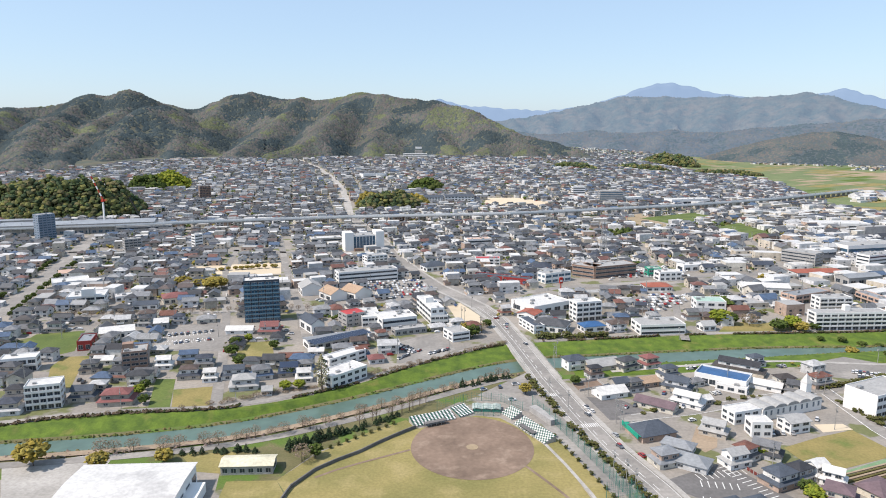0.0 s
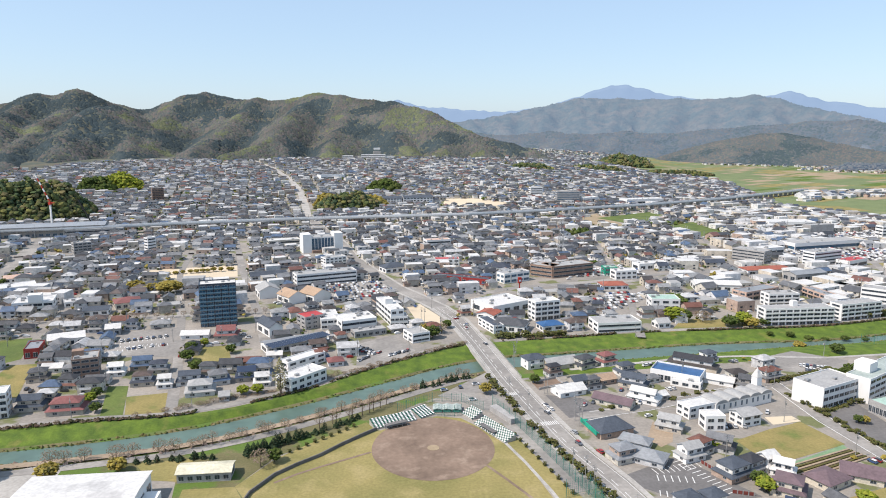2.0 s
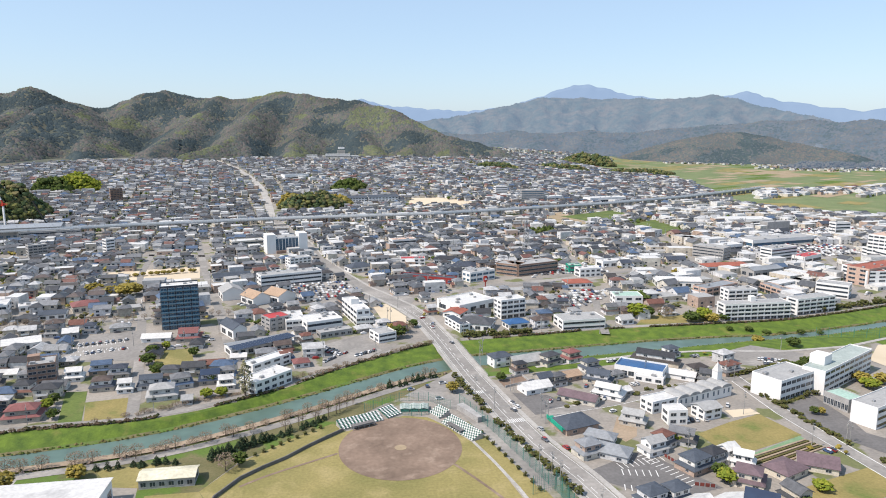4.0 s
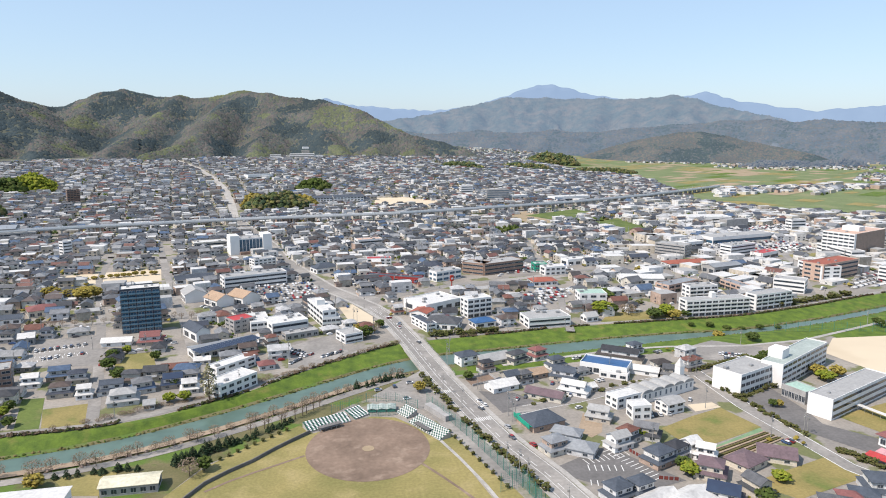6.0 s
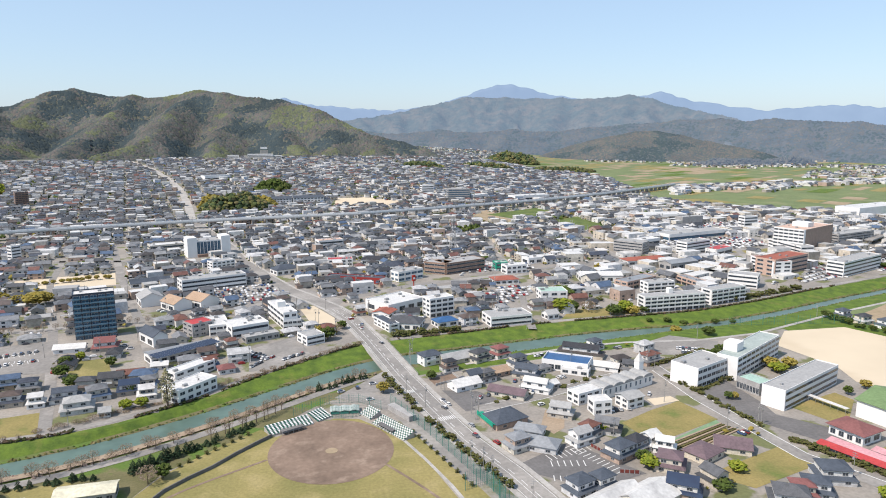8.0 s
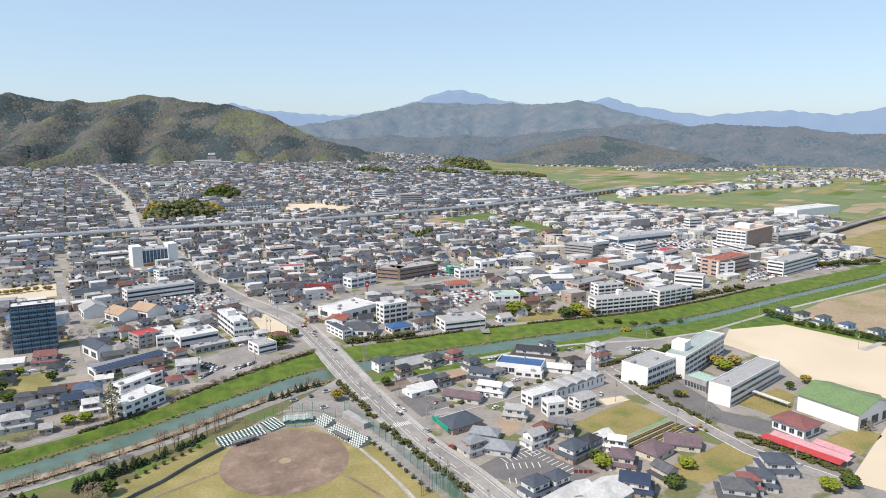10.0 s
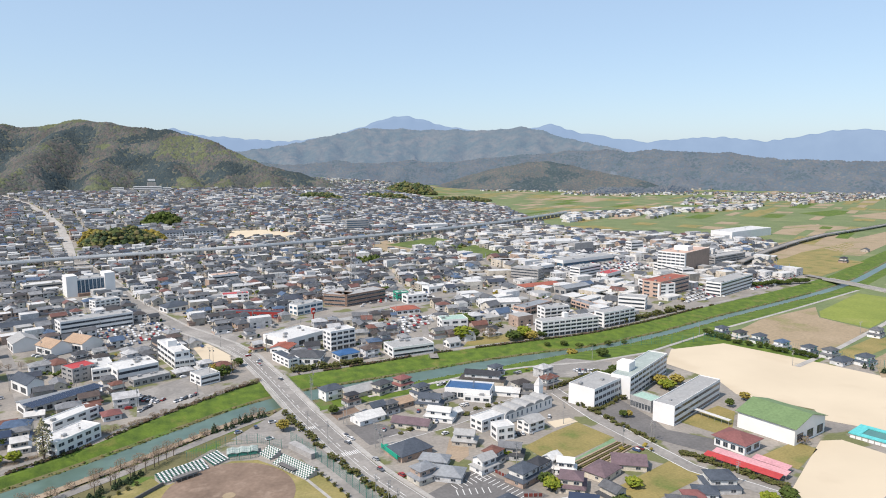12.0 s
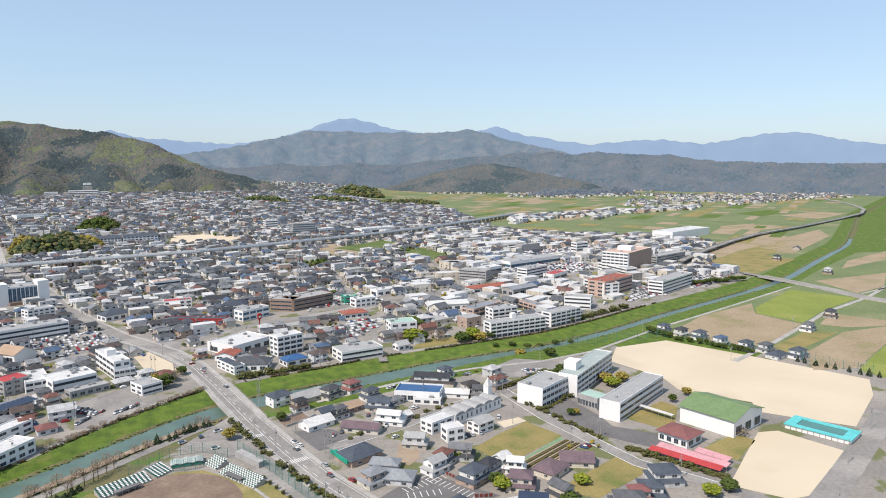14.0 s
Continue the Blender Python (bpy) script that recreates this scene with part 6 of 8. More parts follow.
block(467.5, 574.2, 58.1, 20, 22, 16, "salmon and white hospital wing with glass bands", floors=4, bays=6, side=2, wall=M_PINK, style="band", roof=M_RUSTROOF, name="hospital_wing")
block(453.2, 571.6, 33.9, 20, -90, 14, "white hospital wing with red roof", floors=4, bays=3, side=2, roof=M_RUSTROOF, name="hospital_wing")
hotel = block(580.4, 681.5, 72.8, 34, 26, 27, "tall brown hotel slab with white window side", floors=7, bays=2, side=6, wall=M_WHITE, roof=M_PINK, name="hotel", faces="l", side_style="wide", tower=(-3, 0, 14, 18, 5))
box_part("cladding", (-32.4, -17.2, 0, 36.4, -17, 27.5), M_TAUPE, hotel)
box_part("cladding", (36.4, -17, 0, 36.6, 17, 27.5), M_TAUPE, hotel)
block(551.8, 665.9, 55.7, 16, -92, 11, "white hotel podium among town houses", floors=3, bays=6, side=2, style="band", name="hotel_podium")
block(538.2, 559.7, 77.6, 16, 23, 14, "white four-storey building with ribbed front", floors=4, bays=9, side=2, style="windows", name="office_building")
block(670.3, 708.3, 74.3, 16, 17, 13, "grey four-storey office among town houses", floors=4, bays=5, side=2, wall=M_GREY)
block(928.8, 944.7, 129.0, 40, 16, 13, "white windowless shopping centre", floors=2, bays=2, side=0, roof=M_WHITEROOF, name="shopping_centre", faces="")
block(625.9, 843.1, 23.0, 12, 7, 17, "white and grey tower shop", floors=4, bays=2, side=2, units=1)
block(503.6, 786.8, 101.8, 24, 14, 8, "white and blue store with broad flat roof", floors=1, bays=8, side=1, roof=M_FLAT, name="store", glass=M_BLUEGLASS, style="wide")
block(564.0, 968.8, 69.3, 34, -2, 7, "low store with white roof", floors=1, bays=6, side=0, roof=M_WHITEROOF, name="store")
block(566.4, 894.8, 40.2, 14, 14, 12, "grey windowless store tower", floors=2, bays=2, side=1, wall=M_GREY, faces="", name="store")
block(466.2, 674.3, 33.7, 14, 28, 7, "white shop with red roof", floors=1, bays=3, side=1, roof=M_REDROOF, name="shop")
block(374.7, 704.5, 34.7, 18, -52, 13, "grey four-storey office with small windows", floors=4, bays=5, side=3, wall=M_GREY)
block(410.7, 746.9, 47.0, 16, 21, 7, "low white store among town houses", floors=1, bays=5, side=1, roof=M_WHITEROOF, name="store")
block(441.0, 685.3, 41.8, 14, 22, 14, "white four-storey office among town houses", floors=4, bays=4, side=2)
hall(379.0, 613.0, 36.8, 16, 16, 7, 9, "dark gabled hall with pale gable", roof=M_GREYROOF, wall=M_GREY, bays=4)
block(307.3, 1258.5, 42.3, 18, -1, 20, "blue-grey glass office near the railway", floors=5, bays=8, side=3, style="band", glass=M_BLUEGLASS, wall=M_GREY)
block(261.2, 1327.9, 24.2, 14, 6, 17, "white round-cornered block beyond the railway", floors=4, bays=4, side=1, units=0)
hall(-21.2, 1252.1, 41.6, 26, 5, 10, 13, "school block with blue-grey roof", roof=M_SLATE, bays=8, floors=3, name="school_block", group="far school")
hall(28.9, 1253.5, 54.0, 22, 6, 11, 14, "school block with blue-grey roof", roof=M_SLATE, bays=9, floors=3, name="school_block", group="far school")
block(-160.8, 1582.9, 55.3, 30, 23, 10, "long grey factory hall", floors=1, bays=5, side=0, roof=M_GREYROOF, name="factory")
block(447.3, 1255.7, 78.3, 26, 14, 9, "white railway workshop among town houses", floors=1, bays=6, side=0, roof=M_WHITEROOF, name="workshop")
block(348.1, 1268.6, 38.4, 20, 27, 8, "white railway depot among town houses", floors=1, bays=5, side=0, roof=M_WHITEROOF, name="depot")
block(55.4, 619.5, 52.7, 10, -26, 5, "long curved shop front with red fascia", floors=1, bays=8, side=1, roof=M_SLATE, wall=M_REDWALL, name="shop")
block(102.7, 620.1, 29.2, 12, 29, 9, "blue and white two-storey showroom", floors=2, bays=4, side=2, glass=M_BLUEGLASS, style="wide", name="showroom")
block(41.9, 812.1, 29.7, 14, 15, 9, "white shop with salmon roof", floors=2, bays=4, side=1, roof=M_PINK, name="shop")
block(46.3, 699.3, 25.0, 12, -0, 7, "white shop with red roof", floors=2, bays=4, side=1, roof=M_REDROOF, name="shop")
hall(82.2, 702.1, 26.3, 12, -13, 5, 8, "large dark tiled house", roof=M_TILE, hip=True, bays=4, name="large_house", category="house")
hall(94.7, 665.0, 23.3, 12, -27, 5, 8, "large dark tiled house", roof=M_TILE, hip=True, bays=4, name="large_house", category="house")
hall(-8.4, 672.3, 24.8, 16, 26, 5, 9, "large blue-black tiled hall", roof=M_SLATE, hip=True, bays=4, name="large_house", category="house")

# ---- school and streets south of the river ----
block(220.7, 328.8, 30.4, 17, 25, 11.5, "three-storey white school block with grey roof", floors=3, bays=7, side=0, roof=M_FLAT, style="wide", name="school_block", units=2, group="school")
block(262.3, 343.0, 61.2, 12, 32, 13, "long four-storey white school block with mint-grey roof", floors=4, bays=10, side=0, roof=M_SAGE, style="wide", name="school_block", tower=(-16, 3, 9, 8, 5), units=0, group="school")
block(240.0, 307.2, 13.7, 11, -73, 6.5, "school entrance hall with mint roof and dark glass", floors=1, bays=7, side=0, roof=M_MINT, wall=M_GREY, style="wide", name="school_entrance", units=0, group="school")
block(261.1, 298.1, 60.8, 12, 26, 10.5, "three-storey white school block with long balconies", floors=3, bays=10, side=0, roof=M_FLAT, style="band", name="school_block", units=1, group="school")
hall(285.1, 256.2, 30.0, 30, -75, 9, 13, "white gymnasium with green metal roof", roof=M_GREENROOF, bays=0, side=3, name="gymnasium", over=1.0)
hall(248.2, 247.7, 15.7, 14, -74, 5, 8, "white hall with maroon hip roof", roof=M_MAROON, hip=True, bays=4, side=2, name="school_hall", over=1.2)
church(170.6, 324.5, 39.4, 13, 22, 6.2, "white chapel with five vaulted bays and a steeple")
block(146.7, 315.3, 19.5, 9, 19, 6, "white two-storey house with flat roof", floors=2, bays=4, side=2, roof=M_WHITEROOF, name="house_block", category="house", units=0)
block(146.1, 298.9, 9.5, 8, 0, 7, "white cube house among town houses", floors=2, bays=2, side=1, roof=M_WHITEROOF, name="house_block", category="house", units=0)
hall(164.6, 303.4, 11.0, 9, 17, 5.5, 7, "white two-storey house with grey roof", roof=M_FLAT, bays=2, floors=2, name="house", category="house")
block(155.2, 362.3, 27, 15, -35, 5.5, "white store with blue roof and glass front", floors=1, bays=7, side=3, roof=M_BLUEROOF, style="wide", name="store", parapet=0.9, units=0)
block(156.0, 351.8, 16, 6, -35, 3.5, "low white porch of the blue roofed store", floors=1, bays=3, side=1, roof=M_WHITEROOF, name="porch", units=1)
house(77.4, 387.7, 12, 9, 19, "house with slate-blue tiled hip roof", roof=M_SLATE, lean=0, wall=M_WHITE)
house(93.0, 387.8, 20, 11, 19, "long low hall with pale grey roof", roof=M_FLAT, hip=False, floors=1)
house(107.9, 386.2, 13, 9, 30, "two-storey house with dark tiles")
house(122.3, 390.7, 11, 9, 25, "house with maroon tiled roof", roof=M_MAROON)
house(128.2, 373.0, 11, 8, 20, "house with slate roof", roof=M_SLATE)
house(112.6, 360.3, 10, 8, 19, "house with tan roof", roof=M_TANROOF, hip=False, floors=1)
house(127.0, 353.4, 15, 9, -35, "long house with dark roof", roof=M_SLATE, hip=False)
house(86.1, 373.1, 9, 7, 19, "small grey house with pale rendered walls")
house(94.7, 351.4, 11, 9, 19, "white house with slate roof", roof=M_SLATE, hip=False)
house(108.0, 328.8, 20, 8, -38, "long row with plum roof", roof=M_PURPLE, hip=False, floors=1)
house(125.0, 332.2, 16, 8, -38, "long white house with pale rendered walls", wall=M_WHITE, roof=M_WHITEROOF, hip=False)
house(133.5, 334.6, 8, 6, 19, "small white shed house", roof=M_WHITEROOF, hip=False, floors=1)
house(172.3, 381.3, 28, 9, -35, "long old dark tiled row", hip=False)
house(172.5, 357.2, 24, 7, -35, "long white row with pale rendered walls", roof=M_WHITEROOF, wall=M_WHITE, hip=False, floors=1)
house(186.6, 357.3, 12, 9, 10, "dark tiled house with pale rendered walls")
house(188.2, 347.4, 11, 8, -30, "house with pale roof", hip=False)
house(206.8, 359.6, 14, 9, 20, "dark tiled house with pale rendered walls")
house(185.9, 391.7, 10, 8, 20, "white house with slate roof", roof=M_SLATE, wall=M_WHITE)
house(125.5, 298.4, 12, 8, -33, "grey flat roofed house", roof=M_FLAT, hip=False)
house(139.6, 276.9, 13, 8, -33, "dark tiled house with pale rendered walls", hip=False)
house(129.6, 274.7, 10, 8, 30, "grey tiled house with pale rendered walls")
house(122.8, 269.3, 11, 8, 20, "white house with silver roof", roof=M_FLAT, wall=M_WHITE, hip=False)
house(134.0, 253.2, 13, 10, 25, "house with slate tiled roof", roof=M_SLATE)
house(143.6, 256.7, 10, 8, 25, "house with dark tiled roof")
house(151.8, 259.3, 9, 7, 25, "white flat house with pale rendered walls", roof=M_WHITEROOF, wall=M_WHITE, hip=False)
house(155.6, 253.5, 9, 7, -35, "white flat house with pale rendered walls", roof=M_WHITEROOF, wall=M_WHITE, hip=False)
house(149.9, 239.5, 12, 11, -35, "cream house with plum hip roof", roof=M_PURPLE, wall=M_CREAM)
house(169.4, 245.6, 14, 11, 25, "cream house with plum hip roof", roof=M_PURPLE, wall=M_CREAM, floors=1)
house(185.8, 249.0, 15, 11, -30, "cream house with plum gable roof", roof=M_PURPLE, wall=M_CREAM, hip=False, floors=1)
house(209.1, 217.1, 14, 12, -20, "house with slate hip roof", roof=M_SLATE)
house(186.8, 207.8, 10, 8, -20, "house with maroon roof", roof=M_MAROON)
house(88.4, 345.3, 16, 10, 19, "low white shop with flat white roof", roof=M_WHITEROOF, wall=M_WHITE, hip=False, floors=1)
house(139.2, 360.0, 8, 6, 19, "small grey house with pale rendered walls", floors=1)
house(102.9, 352.2, 9, 7, 19, "dark tiled house with pale rendered walls")
house(96.0, 298.1, 18, 14, 19, "slate hip roofed shop", roof=M_SLATE, floors=1)
house(103.8, 282.9, 13, 8, -35, "grey tiled house with pale rendered walls", roof=M_GREYROOF, floors=1)
house(93.6, 270.1, 11, 9, 19, "grey tiled house with pale rendered walls", roof=M_GREYROOF)
house(104.5, 267.8, 14, 10, -35, "grey tiled low house", roof=M_GREYROOF, floors=1)
house(105.1, 228.9, 11, 9, 20, "house with slate tiled roof", roof=M_SLATE)
house(115.1, 230.4, 10, 8, 20, "house with slate tiled roof", roof=M_SLATE)
house(114.6, 218.7, 22, 12, 25, "low shop with pale blue-white roof", roof=M_WHITEROOF, hip=False, floors=1)
house(127.2, 217.4, 22, 14, 25, "low shop with white roof", roof=M_WHITEROOF, hip=False, floors=1)
house(143.7, 219.9, 14, 11, -35, "house with dark solar roof", roof=M_SOLAR, hip=False)
house(179.0, 204.1, 15, 12, -30, "house with black tiled roof")
house(193.8, 208.8, 12, 9, -30, "house with slate roof", roof=M_SLATE)

# ---- houses of the left bank ----
house(-164.8, 387.9, 10, 8, 10, "white house with flat pale roof", roof=M_WHITEROOF, wall=M_WHITE, hip=False)
house(-153.5, 398.1, 13, 8, 10, "dark tiled house with pale rendered walls", hip=False)
house(-141.8, 390.9, 11, 8, 10, "dark tiled house with pale rendered walls")
house(-143.9, 371.6, 12, 9, 10, "dark tiled house with pale rendered walls")
house(-130.5, 367.0, 8, 7, 10, "small white house with red door", wall=M_WHITE, roof=M_WHITEROOF, hip=False)
house(-204.7, 381.0, 11, 9, 15, "grey tiled house with pale rendered walls")
house(-203.8, 396.0, 11, 7, 5, "white shed with pale roof", roof=M_WHITEROOF, wall=M_WHITE, hip=False, floors=1)
house(-187.7, 340.2, 13, 9, 8, "house with slate blue roof", roof=M_SLATE, hip=False)
house(-183.6, 348.2, 10, 8, 8, "grey tiled house with pale rendered walls")
house(-167.8, 335.5, 17, 11, 8, "large house with maroon tiles", roof=M_MAROON)
house(-216.2, 323.1, 13, 10, 12, "dark tiled house with pale rendered walls")
house(-223.4, 341.7, 11, 9, 10, "grey tiled house with pale rendered walls")
house(-247.7, 376.2, 12, 10, 0, "grey tiled house with pale rendered walls")
house(-108.5, 356.5, 15, 11, 12, "house with pale grey tiled hip roof", roof=M_FLAT)
house(-103.2, 371.6, 12, 10, 20, "house with dark tiled hip roof")
house(-118.3, 371.6, 14, 8, 10, "slate roofed house with pale rendered walls", roof=M_SLATE, hip=False)
house(-88.2, 376.2, 12, 9, 10, "house with solar roof", roof=M_SOLAR, hip=False)
house(-77.9, 367.0, 9, 8, 10, "white house with pale roof", roof=M_WHITEROOF, hip=False)
house(-80.1, 381.0, 10, 8, 10, "grey tiled house with pale rendered walls")
house(-93.6, 347.3, 5, 6, 10, "small pale hut with pale rendered walls", roof=M_FLAT, hip=False, floors=1)
house(-119.5, 458.0, 15, 12, 5, "restaurant with plum gables", roof=M_MAROON, hip=False)
house(-148.0, 499.6, 12, 9, 5, "dark tiled house with pale rendered walls")
house(-79.2, 412.2, 9, 6, 5, "white shop with pale rendered walls", roof=M_WHITEROOF, hip=False, floors=1)
house(-92.7, 401.3, 14, 7, 5, "dark shop with pale rendered walls", hip=False, floors=1)
house(-40.7, 398.1, 9, 8, 15, "small house with brown roof", roof=M_MAROON, floors=1)
house(-50.2, 406.7, 9, 6, 15, "grey tiled house with pale rendered walls")
house(-140.2, 458.0, 18, 8, 3, "long white row with pale rendered walls", roof=M_WHITEROOF, wall=M_WHITE, hip=False, floors=1)
house(-189.0, 385.9, 9, 7, 10, "grey tiled house with pale rendered walls")

# ---- field side houses ----
house(397.9, 419.7, 10, 9, 10, "white house with slate roof", roof=M_SLATE, wall=M_WHITE)
house(400.7, 403.7, 11, 9, 10, "cream house with grey roof", wall=M_CREAM)
house(407.2, 390.5, 11, 9, 10, "white house with slate roof", roof=M_SLATE, wall=M_WHITE)
house(408.3, 370.7, 11, 9, 10, "white house with dark roof", wall=M_WHITE)
house(415.0, 353.0, 11, 9, 10, "cream house with slate roof", roof=M_SLATE, wall=M_WHITE)
house(422.9, 342.3, 11, 9, 10, "grey house with pale rendered walls")
house(417.4, 328.2, 14, 9, 10, "slate roofed house with pale rendered walls", roof=M_SLATE, floors=1)
house(430.7, 321.8, 13, 10, 10, "green-grey tiled house with pale rendered walls", roof=M_SLATE, wall=M_WHITE)
house(568.4, 395.0, 14, 10, 30, "farmhouse with dark roof")
house(506.8, 370.9, 13, 9, 20, "white farmhouse with pale rendered walls", wall=M_WHITE)
house(828.0, 660.3, 14, 10, 30, "farmhouse with dark roof")
house(951.0, 724.2, 14, 10, 30, "dark farm shed with pale rendered walls", hip=False, floors=1)
house(785.6, 553.4, 14, 10, 30, "farmhouse with dark roof")

# ---- school grounds ----
def pool():
    c = thing("swimming_pool", "raised outdoor pool with turquoise deck and dark green water", "pool", 322, 224, -71, 0.05)
    take(322, 224, 34, 17, -71)
    vs, fs = [], []
    for x0, y0, x1, y1 in ((-16, -8.5, 16, -5), (-16, 5, 16, 8.5), (-16, -5, -11, 5), (11, -5, 16, 5)):
        add_box(vs, fs, x0, y0, 2.1, x1, y1, 2.5, True)
    part("deck", (vs, fs), M_POOL, c)
    box_part("basin_wall", (-15.5, -8, 0, 15.5, 8, 1.9), M_WHITE, c)
    box_part("water", (-11, -5, 1.9, 11, 5, 2.2), M_POOLWATER, c)
    for i in range(12):
        box_part("pillar", (-15.5 + i * 2.8, -8.4, 0, -15.2 + i * 2.8, -8.1, 2.1), M_CONCRETE, c)


def bicycle_shed(x, y, w, rot, material, label):
    c = thing("bicycle_shed", label, "shed", x, y, rot, 0.05, "bicycle sheds")
    take(x, y, w, 6, rot)
    vs = [(-w / 2, -2.4, 2.3), (w / 2, -2.4, 2.3), (w / 2, 2.4, 2.9), (-w / 2, 2.4, 2.9)]
    vs += [(a, b, z + 0.12) for a, b, z in vs]
    part("roof", (vs, [(0, 1, 2, 3), (4, 5, 6, 7), (0, 1, 5, 4), (1, 2, 6, 5), (2, 3, 7, 6), (3, 0, 4, 7)]), material, c)
    for i in range(int(w / 4) + 1):
        for v in (-2.1, 2.1):
            u = -w / 2 + 0.2 + i * (w - 0.4) / int(w / 4)
            box_part("post", (u - 0.06, v - 0.06, 0, u + 0.06, v + 0.06, 2.5), M_STEEL, c)


M_ROSE = mat("faded_rose_roof", (0.62, 0.33, 0.35), (0.52, 0.27, 0.29), 0.2, 1)
pool()
bicycle_shed(231.0, 227.0, 34.5, -68, M_REDROOF, "long bicycle shed with bright red roof")
bicycle_shed(237.0, 228.3, 34.2, -70, M_ROSE, "long bicycle shed with faded rose roof")
bicycle_shed(245.6, 224.1, 16.4, -72, M_ROSE, "short bicycle shed with faded rose roof")
net_fence([(302, 419), (344, 413), (388, 405), (417, 349), (439, 273)], 7, "tall green mesh fence round the playing ground", 1.6, 8)


def covered_walk(x0, y0, x1, y1):
    n = math.hypot(x1 - x0, y1 - y0)
    c = thing("covered_walk", "white roofed covered walkway on thin posts", "walkway", x0, y0, math.degrees(math.atan2(y1 - y0, x1 - x0)), 0.05)
    box_part("roof", (0, -1.4, 2.6, n, 1.4, 2.8), M_WHITEROOF, c)
    for i in range(int(n / 4) + 1):
        for v in (-1.2, 1.2):
            box_part("post", (i * 4, v - 0.07, 0, i * 4 + 0.14, v + 0.07, 2.6), M_STEEL, c)


low_wall("planted_row", [(158.2, 257.9), (196.6, 273.0)], 0.5, 0.9, M_SOIL, "planted ridge row of the allotment", "crop row")
low_wall("planted_row", [(158.3, 256.1), (197.2, 271.6)], 0.5, 0.9, M_HEDGE, "planted ridge row of the allotment", "crop row")
low_wall("planted_row", [(158.4, 254.3), (197.9, 270.3)], 0.5, 0.9, M_SOIL, "planted ridge row of the allotment", "crop row")
low_wall("planted_row", [(158.5, 252.6), (198.5, 269.0)], 0.5, 0.9, M_HEDGE, "planted ridge row of the allotment", "crop row")
low_wall("planted_row", [(158.6, 250.9), (199.1, 267.6)], 0.5, 0.9, M_SOIL, "planted ridge row of the allotment", "crop row")
low_wall("planted_row", [(158.6, 249.2), (199.8, 266.3)], 0.5, 0.9, M_HEDGE, "planted ridge row of the allotment", "crop row")
low_wall("planted_row", [(158.7, 247.5), (200.4, 265.0)], 0.5, 0.9, M_SOIL, "planted ridge row of the allotment", "crop row")
covered_walk(258.5, 293.1, 264.7, 269.7)


def sign_canopy():
    tx, ty, tr = 87.1, 297.0, -78
    take(tx, ty - 9, 20, 26, tr, 0)
    c = thing("shop_canopy", "bright teal shop canopy and fascia", "canopy", tx, ty, tr, 0.05)
    box_part("fascia", (-8, -1.2, 2.0, 8, -0.9, 4.1), M_TEAL, c)
    box_part("canopy", (-8, -1.0, 2.9, 8, 2.0, 3.1), M_TEAL, c)
    for u in (-7.6, 0, 7.6):
        box_part("post", (u - 0.08, -1.1, 0, u + 0.08, -0.95, 2.3), M_STEEL, c)


sign_canopy()


def solar_array(x, y, w, d, rot, z, rows, cols):
    c = thing("solar_array", "rows of dark blue solar panels on a low roof", "solar panels", x, y, rot, z)
    for r in range(rows):
        for k in range(cols):
            u, v = -w / 2 + (k + 0.5) * w / cols, -d / 2 + (r + 0.5) * d / rows
            p = box_part("panel", (-w / cols * 0.46, -d / rows * 0.4, 0, w / cols * 0.46, d / rows * 0.4, 0.08), M_SOLAR, c)
            p.matrix_basis = pose(u, v, 0.5, 14, 0, 0)


solar_array(-66.6, 427.1, 42, 10, 38, 6.4, 4, 16)


def bay_lines(name, x, y, rot, n, pitch, length):
    c = thing("parking_bays", "white painted parking bay lines", "road marking", x, y, rot, 0.13, "parking bays")
    vs, fs = [], []
    add_box(vs, fs, -0.2, -length / 2, 0, 0.2, length / 2, 0.01)
    bar = None
    for i in range(n):
        bar = part("bay_line", bar.data if bar else (vs, fs), M_PAINT, c)
        bar.location = (i * pitch, 0, 0)


bay_lines("parking_bays", 103.8, 258.4, 14, 10, 2.6, 5)
bay_lines("parking_bays", 116.6, 266.7, -66, 12, 2.6, 5)
bay_lines("parking_bays", 103.0, 253.3, -11, 6, 2.8, 5)
bay_lines("parking_bays", 99.5, 241.4, -16, 10, 2.6, 4.5)
bay_lines("parking_bays", -183.6, 429.4, 24, 13, 2.7, 5)
bay_lines("parking_bays", -188.6, 446.5, 22, 12, 2.7, 5)
bay_lines("parking_bays", -192.0, 455.0, 10, 12, 2.7, 5)
bay_lines("parking_bays", -188.0, 437.5, 12, 12, 2.7, 4)
bay_lines("parking_bays", 143.9, 391.6, -53, 6, 2.5, 5)
bay_lines("parking_bays", 111.8, 331.0, 24, 6, 2.5, 5)


# ---- railway ----
RAILWAY = [(-1074, 771), (-801, 830), (-572, 884), (-443, 918), (-305, 962), (-136, 1006), (100, 1045), (250, 1097), (419, 1162), (605, 1260), (879, 1445)]


